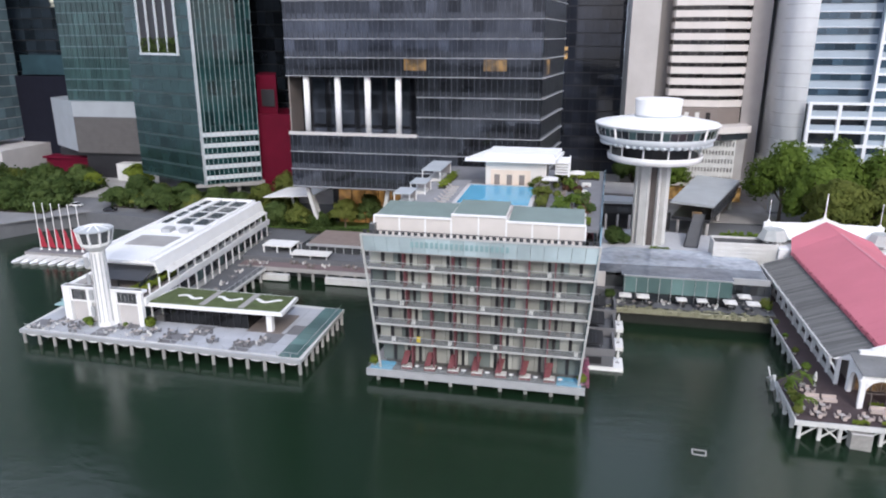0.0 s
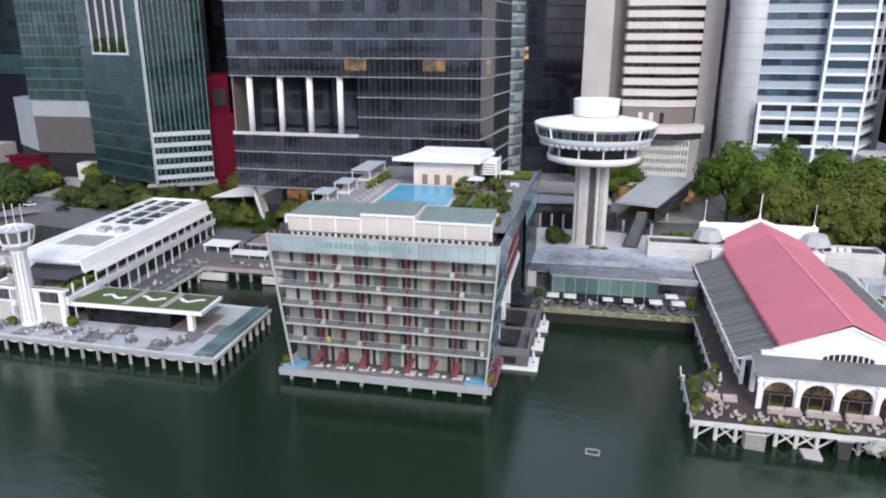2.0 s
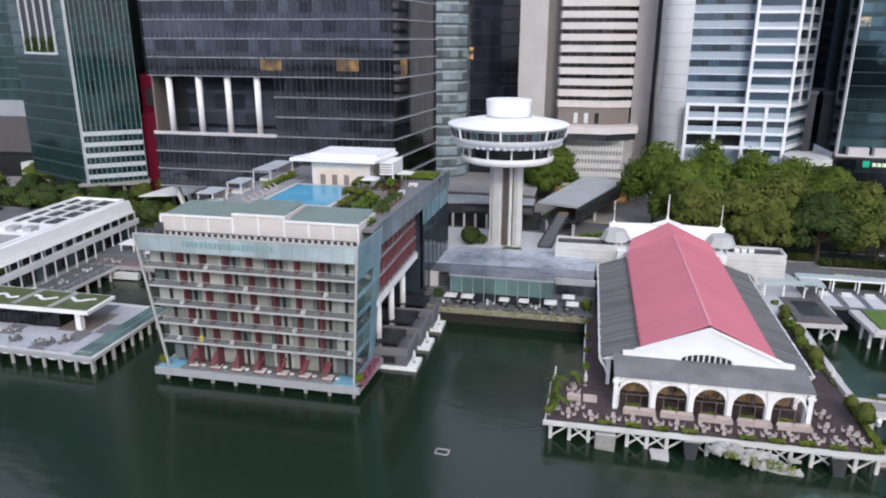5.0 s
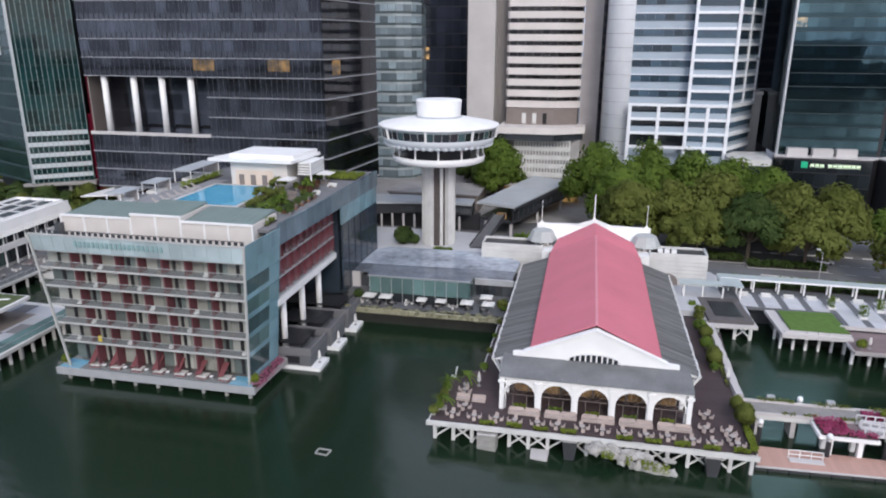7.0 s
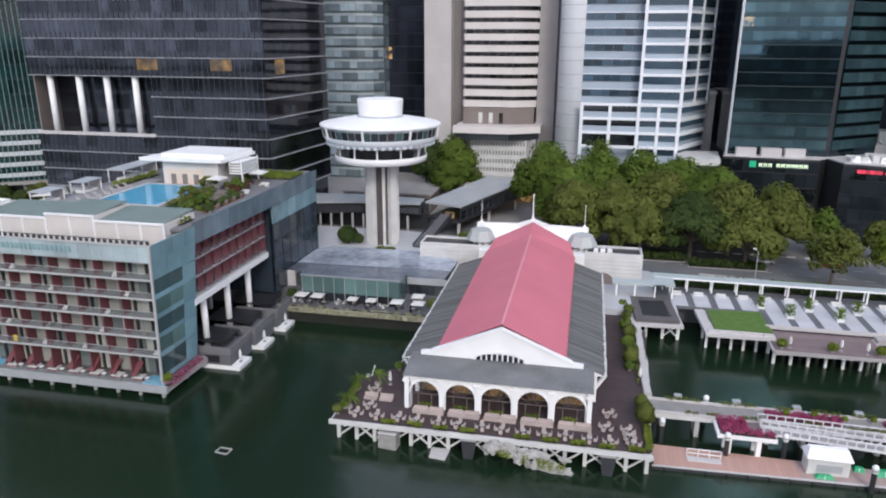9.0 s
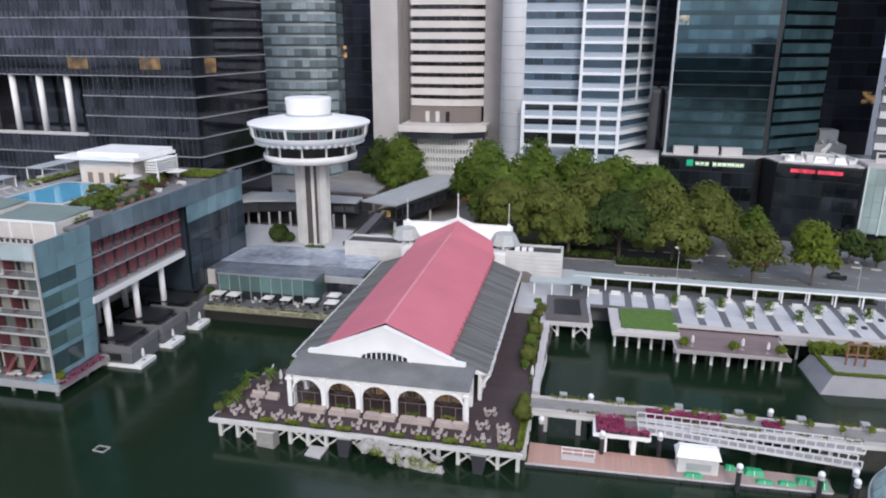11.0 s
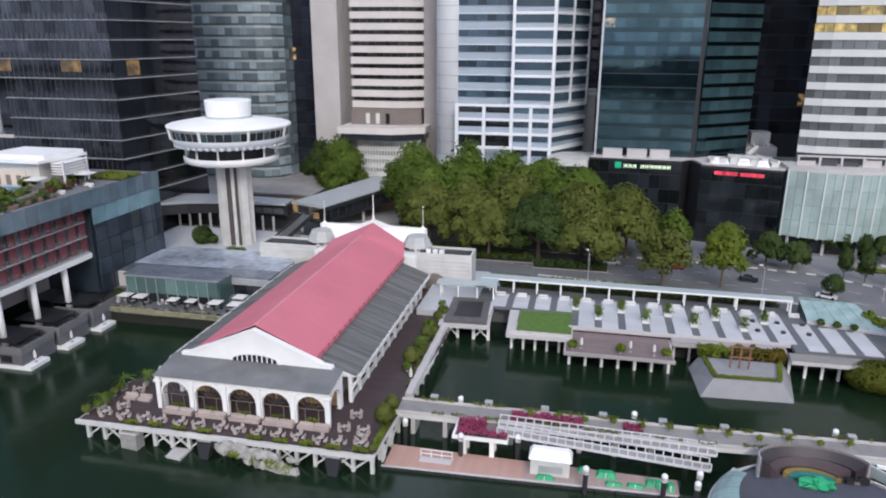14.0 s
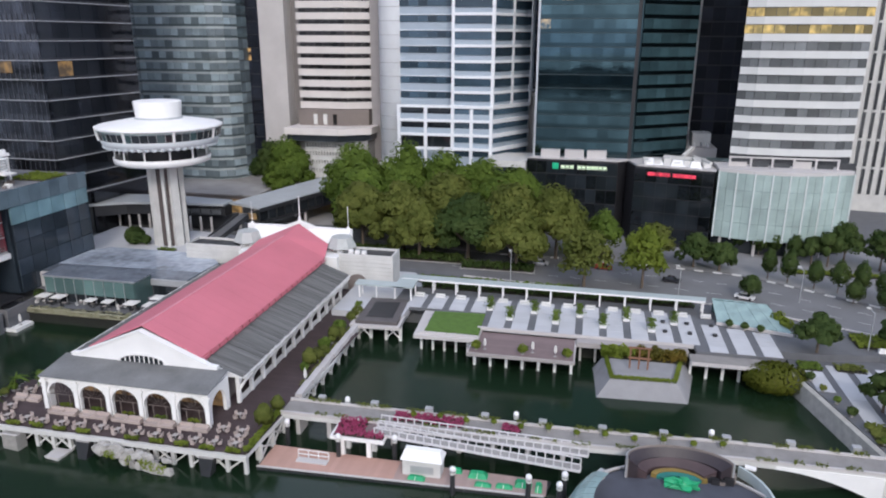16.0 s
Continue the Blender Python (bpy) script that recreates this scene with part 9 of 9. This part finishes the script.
    # floating frame marks in the water
    for x, y in ((19.5, 98.1),):
        f = thing("floating_boom", "small grey square boom floating in the water", "float", (x, y, 0))
        for a, b in (((-1, -0.5), (0.9, -0.7)), ((0.9, -0.7), (1.1, 0.7)), ((1.1, 0.7), (-0.9, 0.8)), ((-0.9, 0.8), (-1, -0.5))):
            part("tube", Solid().beam((x + a[0], y + a[1], 0.06), (x + b[0], y + b[1], 0.06), 0.2), CONCRETE, f)


def round_stage():
    cx, cy = 143.0, 105.0
    hx, hy, hr = 143.3, 102.3, 15.2
    s = thing("floating_stage", "round floating venue with concentric coloured terraces", "stage", (cx, cy, 0))
    part("hull", Solid().lathe(hx, hy, [(0.01, -0.8), (hr - 0.5, -0.8), (hr, 0.4), (hr, 1.9), (0.01, 1.9)], 64), DARKMETAL, s, "", True)
    part("deck", Solid().lathe(hx, hy, [(0.01, 1.95), (hr - 0.2, 1.9), (hr - 0.2, 2.15), (0.01, 2.2)], 64), mat("blue_grey_stage_floor", (0.07, 0.075, 0.095), 0.6, var=0.2), s)

    def arc(r0, r1, z0, z1, a0, a1, material, name, n=24, ox=0.5, oy=8.8, squash=0.55):
        """A curved tier, an elliptical ring that rises from z0 inside to z1 outside."""
        P = lambda r, u, zz: (cx + ox + r * math.cos(u), cy + oy + squash * r * math.sin(u), zz)
        vs, fs = [], [(0, 2, 3, 1), (4 * n, 4 * n + 1, 4 * n + 3, 4 * n + 2)]
        for i in range(n + 1):
            u = radians(a0 + (a1 - a0) * i / n)
            vs += [P(r0, u, z0), P(r1, u, z1), P(r0, u, 2.1), P(r1, u, 2.1)]
            if i < n:
                k = 4 * i
                fs += [(k, k + 1, k + 5, k + 4), (k + 1, k + 3, k + 7, k + 5), (k, k + 4, k + 6, k + 2)]
        q = Solid().add(vs, fs)
        part(name, q, material, s)
    arc(5.7, 7.1, 4.0, 5.2, 14, 186, mat("dark_purple_shell", (0.032, 0.024, 0.029), 0.5, var=0.25), "outer_shell")
    arc(7.2, 7.42, 5.4, 5.4, 12, 188, STEEL, "shell_rim")
    arc(7.05, 7.12, 5.2, 5.5, 12, 188, BRONZE, "shell_coping")
    arc(3.9, 5.65, 3.1, 4.0, 16, 184, mat("rust_brown_tier", (0.062, 0.04, 0.043), 0.6, var=0.25), "upper_tier", ox=0.0)
    arc(3.1, 3.85, 2.7, 2.9, 10, 170, mat("mustard_tier", (0.2, 0.14, 0.035), 0.6, var=0.2), "mustard_tier")
    arc(1.9, 3.05, 2.4, 2.6, 10, 175, mat("teal_tier", (0.02, 0.16, 0.14), 0.6, var=0.2), "teal_tier")
    t = thing("stage_cover", "bright green crumpled tarpaulin on the stage", "tarpaulin", (cx + 0.6, cy + 7.6, 2.2))
    part("cover", Solid().blob((cx + 0.8, cy + 7.6, 2.6), (2.1, 1.1, 0.8), 16, 8, 0.35, 5), GREENPLASTIC, t)
    g = thing("equipment_heap", "dark stacked stage equipment", "equipment", (cx + 6, cy + 8, 2.2))
    rg = random.Random(77)
    for i in range(34):
        x, y = cx + 4.3 + rg.uniform(0, 3.2), cy + 9.0 + rg.uniform(0, 2.3)
        part("case", Solid().box(x, x + rg.uniform(0.5, 1.1), y, y + rg.uniform(0.4, 0.9), 2.2, 2.5 + rg.random() * 1.0), BLACK if i % 3 else BRONZE, g)
    # aqua glass shell of lozenge panes
    n, m = 10, 4
    for i in range(n):
        for j in range(m):
            a0, a1 = radians(146 + 6.5 * i), radians(146 + 6.5 * (i + 0.92))
            R = [(hr, 2.0), (hr - 0.3, 3.4), (hr - 1.1, 4.5), (hr - 2.2, 5.2), (hr - 3.5, 5.5)]
            (r0, z0), (r1, z1) = R[j], R[j + 1]
            q = Solid().plate([(hx + r0 * math.cos(a1), hy + r0 * math.sin(a1), z0), (hx + r0 * math.cos(a0), hy + r0 * math.sin(a0), z0), (hx + r1 * math.cos(a0), hy + r1 * math.sin(a0), z1), (hx + r1 * math.cos(a1), hy + r1 * math.sin(a1), z1)][::-1], 0.08)
            part("shell_pane", q, PAVEGREEN, s)
            if j in (1, 2) and i < 7:
                q = Solid().plate([(hx - (r0 - 0.6) * math.cos(a1), hy + (r0 - 0.6) * math.sin(a1), z0 - 0.6), (hx - (r0 - 0.6) * math.cos(a0), hy + (r0 - 0.6) * math.sin(a0), z0 - 0.6), (hx - (r1 - 0.6) * math.cos(a0), hy + (r1 - 0.6) * math.sin(a0), z1 - 0.6), (hx - (r1 - 0.6) * math.cos(a1), hy + (r1 - 0.6) * math.sin(a1), z1 - 0.6)], 0.08)
                part("shell_pane", q, PAVEGREEN, s)
    fin = [(151.9, 117.3), (153.2, 115.8), (154.1, 114.2), (154.7, 112.5), (154.95, 110.9), (154.9, 109.2)]
    for a, b in zip(fin, fin[1:]):
        part("wing_wall", Solid().beam((*a, 2.8), (*b, 2.8), 0.35, 1.6), PALEAQUA, s)
    part("wing_cap", Solid().beam((152.6, 117.2, 3.7), (154.0, 116.7, 3.7), 0.7, 0.3), WHITE, s)
    for sx in (-1,):
        part("shell_end", Solid().beam((hx + sx * 10.2, hy + 10.2, 3.0), (hx + sx * 12.6, hy + 7.0, 2.6), 0.7, 1.4), STEEL, s)
    part("deck_rim", Solid().lathe(hx, hy, [(hr - 0.3, 2.1), (hr + 0.1, 2.1), (hr + 0.1, 2.5), (hr - 0.3, 2.5)], 64), LIGHTCON, s)


PALEROCK = mat("pale_grey_rock", (0.36, 0.35, 0.33), 0.9, var=0.35, scale=0.9, fine=5, bump=0.5)
TABLEWOOD = mat("weathered_pale_table_wood", (0.42, 0.38, 0.35), 0.7, var=0.15)
BASINGREY = mat("dark_grey_basin_rim", (0.11, 0.1, 0.1), 0.7, var=0.2, scale=0.6)
QUAYSTONE = mat("pale_quay_stone", (0.4, 0.39, 0.36), 0.9, var=0.25, scale=0.8, fine=5, bump=0.5)
RUST = mat("rust_brown_timber", (0.22, 0.11, 0.065), 0.8, var=0.2)
RAILGREY = mat("pale_grey_aluminium", (0.66, 0.65, 0.66), 0.5, var=0.12)
PINKBOARD = mat("faded_pink_brown_boards", (0.36, 0.265, 0.24), 0.75, var=0.14, vary="object")
WALKPAVE = mat("walkway_stone", (0.255, 0.243, 0.232), 0.8, var=0.2, scale=0.6)
SLATEPAVE = mat("grey_slate_paving", (0.28, 0.28, 0.29), 0.75, var=0.15, scale=0.4)
PALEAQUA = mat("pale_grey_green_sheet", (0.42, 0.48, 0.48), 0.5, var=0.1, scale=0.3)


# ---- trees ----
def street_trees():
    # large rain trees between road and towers: place, height, crown radius, leaves
    for x, y, hgt, r, m in ((59.5, 225, 28, 9.6, LEAF), (75, 228, 27, 9.8, LEAF), (66, 214, 23, 8.8, LEAF), (87, 226, 25, 9.8, LEAF), (98, 227, 23.5, 9.6, LEAF), (110, 226, 21.5, 8.4, LEAF),
                            (68.5, 203, 20.5, 8.4, LEAFWARM), (80, 203.5, 20.5, 8.6, LEAFWARM), (92, 209, 22, 9.6, LEAFWARM), (99, 198, 19, 9.4, LEAFDARK), (86, 197.5, 16.5, 7.4, LEAFWARM),
                            (109.5, 204, 21.5, 9.8, LEAFWARM), (121.5, 205, 20.5, 8.4, LEAFWARM), (112, 194.8, 16, 8.4, LEAFWARM), (26.5, 250, 24, 8.5, LEAF), (17, 256, 22, 7, LEAFDARK), (106, 217, 22, 8, LEAF)):
        tree(x, y, 5, hgt, r, m, 12500, size=0.5)
    for x, y, hgt, r, m in ((129.2, 184.5, 15, 6.2, LEAFWARM), (142.6, 186.2, 16, 5.4, LEAFLIME), (133.5, 209, 14, 5.6, LEAF), (147, 207, 12, 4.5, LEAFWARM), (162.6, 203.6, 9.0, 4.4, LEAFDARK), (156.5, 205.2, 9.6, 4.4, LEAFDARK)):
        tree(x, y, 5, hgt, r, m, 2600, "street_tree", "slender green street tree beside the road", 0.46)
    for i, (x, y) in enumerate(((170.5, 222), (175.1, 219), (178.6, 218.4), (183.4, 217), (173.2, 199.6), (177.1, 197.2), (182.3, 194.4), (186.8, 192.4), (190.9, 190.6), (195.4, 189.4), (200, 186.8), (205, 184))):
        egg_tree(x, y, 5, 7.2 + (i % 3) * 0.8, 1.75 + (i % 2) * 0.3, LEAFDARK, "pavement_tree", "young dark green pavement tree with an egg-shaped crown")
    for x, y, hgt, r in ((194.5, 214, 13, 4.2), (190.5, 213, 11, 3.4), (202.5, 212, 12, 4.4), (187, 214.5, 9, 3.0), (207, 206, 10, 4)):
        tree(x, y, 5, hgt, r, LEAFDARK, 2600, "forecourt_tree", "dense dark green tree before the curved glass podium", 0.42)
    for x, y, hgt, r in ((166, 184.2, 5.8, 2.3), (188, 185.6, 5.5, 1.9), (193.5, 182.8, 5.5, 1.9)):
        egg_tree(x, y, 5, hgt, r, LEAFDARK, "median_tree", "small round dark tree by the kerb")
    for x, y, hgt, r in ((172.6, 156.8, 8.2, 4.0), (187, 160, 8, 3.4)):
        tree(x, y, 5, hgt, r, LEAFDARK, 2600, "quay_tree", "open dark green tree on the quay", 0.45)
    # the park to the west
    for x, y, hgt, r, m in ((-226, 226, 10.5, 8, LEAFDARK), (-212, 214, 9, 7, LEAFCOOL), (-199, 209, 7.5, 5.5, LEAFDARK), (-190, 218, 7.5, 5.5, LEAFCOOL), (-206, 232, 9, 6.5, LEAFDARK), (-196, 238, 8, 5.5, LEAFCOOL), (-184, 230, 7, 4.2, LEAFLIME), (-222, 206, 9, 6, LEAFCOOL), (-236, 214, 11, 8, LEAFDARK),
                            (-150, 212, 9.5, 6, LEAFDARK), (-141, 208, 9, 5.6, LEAFCOOL), (-133, 212, 9.5, 6, LEAFDARK), (-126, 203, 8.5, 5, LEAFCOOL), (-118, 206, 9, 5.2, LEAFCOOL), (-112, 198, 8, 4.6, LEAFDARK), (-156, 219, 9, 5, LEAFCOOL), (-101, 204, 11, 5, LEAFWARM), (-97, 214, 14, 5, LEAFWARM), (-92, 193, 8, 4.2, LEAFCOOL), (-84, 192, 8, 4, LEAFWARM), (-70, 194, 10, 4.5, LEAFWARM), (-63, 197, 11, 4.5, LEAFCOOL), (-168, 236, 10, 5, LEAFLIME), (-165, 250, 11, 5, LEAFCOOL)):
        tree(x, y, 5, hgt, r, m, 2600, "park_tree", "leafy green tree in the waterfront park", 0.5)
    rg = random.Random(19)
    for x0, x1, y0, y1, n in ((-238, -186, 200, 240, 16), (-156, -108, 200, 214, 14)):
        for i in range(n):
            x, y = rg.uniform(x0, x1), rg.uniform(y0, y1)
            if x > -170 and y < 199 + 8 * noise.noise(Vector((x * 0.1, 0, 0))):
                y += 6
            tree(x, y, 5, rg.uniform(5, 8.5), rg.uniform(3.2, 5.2), (LEAFCOOL, LEAFDARK, LEAFWARM)[i % 3], 1300, "park_shrub", "dense low leafy tree in the park", 0.5)
    for x0, x1, y0, y1, hh, m in ((-158, -134, 204, 214, 6.5, LEAFDARK), (-134, -106, 201, 212, 6.5, LEAFCOOL), (-240, -214, 208, 240, 7.0, LEAFDARK), (-214, -193, 207, 238, 5.6, LEAFCOOL), (-104, -92, 197, 212, 6, LEAFWARM), (-92, -74, 190, 196, 5, LEAFDARK)):
        hedge("shrub_thicket", "thick green thicket under the park trees", x0, x1, y0, y1, 5, hh, m, 9, 0.62)
    for x0, x1, y0, y1, hh, m in ((-238, -190, 189, 208, 5.5, LEAFDARK), (-190, -173, 191, 206, 4.5, LEAFCOOL), (-193, -180, 206, 234, 5.0, LEAFDARK)):
        hedge("shrub_thicket", "thick green thicket under the park trees", x0, x1, y0, y1, 5, hh, m, 9, 0.6)
    for x, y, hgt, r, m in ((-180, 199, 7.5, 4.6, LEAFCOOL), (-190, 195, 8, 5, LEAFDARK), (-203, 197, 8.5, 5.4, LEAFDARK), (-218, 194, 9, 6, LEAFCOOL), (-186, 216, 7.5, 4.6, LEAFDARK), (-187, 230, 8, 4.6, LEAFCOOL)):
        tree(x, y, 5, hgt, r, m, 2200, "park_tree", "leafy green tree in the waterfront park", 0.46)
    hedge("verge_shrubs", "dark shrubs on the verge by the road", 60, 76, 192.5, 197, 4.9, 3.2, LEAFDARK, 6, 0.42)
    hedge("verge_shrubs", "green shrubs behind the entrance building", 38, 58, 194, 199, 4.9, 5.0, LEAF, 8, 0.45)
    for x0, x1, y0, y1 in ((57, 77, 198.5, 203.5), (77, 98, 195.0, 200.0), (98, 117, 191.5, 195.5)):
        whole("road_median", Solid().box(x0, x1, y0, y1, 4.8, 5.05), CONCRETE, "concrete kerbed median under the trees", "median", kind="structure")
        hedge("median_shrubs", "dark shrubs under the trees of the median", x0 + 0.3, x1 - 0.3, y0 + 0.3, y1 - 0.3, 5.05, 1.8, LEAFDARK, 6, 0.4)
    hedge("median_planting", "low green planting along the far pavement", 178, 206, 205, 207, 5, 1.0, LEAFLIME, 6, 0.35)
    hedge("quay_planting", "planted lawn bed beside the road", 181, 200, 160.5, 166.5, 5, 0.9, LEAFLIME, 4, 0.4)
    hedge("quay_planting", "planted bed beside the quay steps", 175, 180, 152, 154.8, 3.5, 0.9, LEAFWARM, 6, 0.3)


def quay_clutter():
    tree(177.6, 138.2, 3.5, 8.2, 3.4, LEAFDARK, 2400, "quay_tree", "dark leafy tree on the paved quay", 0.42)
    tree(182.0, 142.0, 3.5, 8.5, 3.6, LEAFDARK, 2400, "quay_tree", "dark leafy tree on the paved quay", 0.42)
    k = thing("kiosk", "small white flat-roofed kiosk on the quay", "kiosk", (184, 133, 3.5))
    part("wall", Solid().box(179, 186, 129, 134, 3.5, 6.6), GREYGLASS, k)
    part("roof", Solid().box(177.2, 188, 127.8, 135, 6.6, 7.0), WHITE, k)
    for x, y in ((177.6, 128.2), (187.6, 128.2)):
        part("post", Solid().box(x - 0.12, x + 0.12, y - 0.12, y + 0.12, 3.5, 6.6), WHITE, k)


def car(x, y, rot, colour, z=4.9):
    c = thing("car", "parked saloon car on the road", "car", (x, y, z), "cars")
    m = Matrix.Translation((x, y, z)) @ Matrix.Rotation(rot, 4, "Z")
    def P(s):
        s.v = [tuple(m @ Vector(v)) for v in s.v]
        return s
    part("body", P(Solid().loft([(-2.1, -0.85), (2.1, -0.85), (2.1, 0.85), (-2.1, 0.85)], 0.3, [(-2.15, -0.8), (2.15, -0.8), (2.15, 0.8), (-2.15, 0.8)], 0.85)), colour, c)
    part("cabin", P(Solid().loft([(-1.5, -0.78), (1.1, -0.78), (1.1, 0.78), (-1.5, 0.78)], 0.85, [(-1.0, -0.62), (0.5, -0.62), (0.5, 0.62), (-1.0, 0.62)], 1.42)), BLACKGLASS, c)
    part("roof", P(Solid().box(-1.0, 0.5, -0.62, 0.62, 1.42, 1.47)), colour, c)
    for wx in (-1.35, 1.35):
        for wy in (-0.85, 0.85):
            k = Solid()
            ring = [(wx + 0.32 * math.cos(a * math.pi / 6), 0.32 + 0.32 * math.sin(a * math.pi / 6)) for a in range(12)]
            k.add([(px, wy + d, pz) for d in (-0.1, 0.1) for px, pz in ring], [tuple(range(12)), tuple(range(23, 11, -1))] + [((i + 1) % 12, i, 12 + i, 12 + (i + 1) % 12) for i in range(12)])
            part("wheel", P(k), BLACK, c)


def street_things():
    red, wht, blk, slv = (mat("car_paint_" + n, c, 0.25, var=0.05, bump=0) for n, c in (("red", (0.4, 0.02, 0.02)), ("white", (0.7, 0.7, 0.7)), ("black", (0.02, 0.02, 0.025)), ("silver", (0.4, 0.41, 0.43))))
    for x, y, r, c in ((-154, 199, 0.15, blk), (-149, 206, 0.15, slv), (134, 199, -0.15, red), (118, 199, -0.05, slv), (165, 184, -0.45, wht), (150, 192.5, -0.25, blk), (-170, 203, 0.1, wht)):
        car(x, y, r, c)
    for x, y in ((176.5, 184), (195, 173), (150, 179), (112, 182.5), (182.5, 160)):
        l = thing("street_lamp", "slim grey street lamp with a flat head", "street lamp", (x, y, 4.9), "street lamps")
        part("pole", Solid().cyl(x, y, 4.9, 12.5, 0.12, 0.08, 8), STEEL, l)
        part("arm", Solid().beam((x, y, 12.4), (x - 0.4, y + 1.8, 12.7), 0.1), STEEL, l)
        part("head", Solid().box(x - 0.8, x - 0.1, y + 1.5, y + 2.4, 12.62, 12.8), OFFWHITE, l)
    b = thing("red_barrier", "red and white road barrier blocks", "barrier", (186, 158.6, 5))
    for i in range(4):
        part("block", Solid().box(184 + i * 1.5, 185.3 + i * 1.5, 158.9, 159.5, 4.85, 5.75), FLAGRED if i % 2 else WHITE, b)


disc_tower()
mid_block()
west_pier()
west_restaurant()
east_terrace()
walkway_and_pontoon()
round_stage()
street_trees()
street_things()
quay_clutter()
pier_clutter()
hotel()
pier_hall()
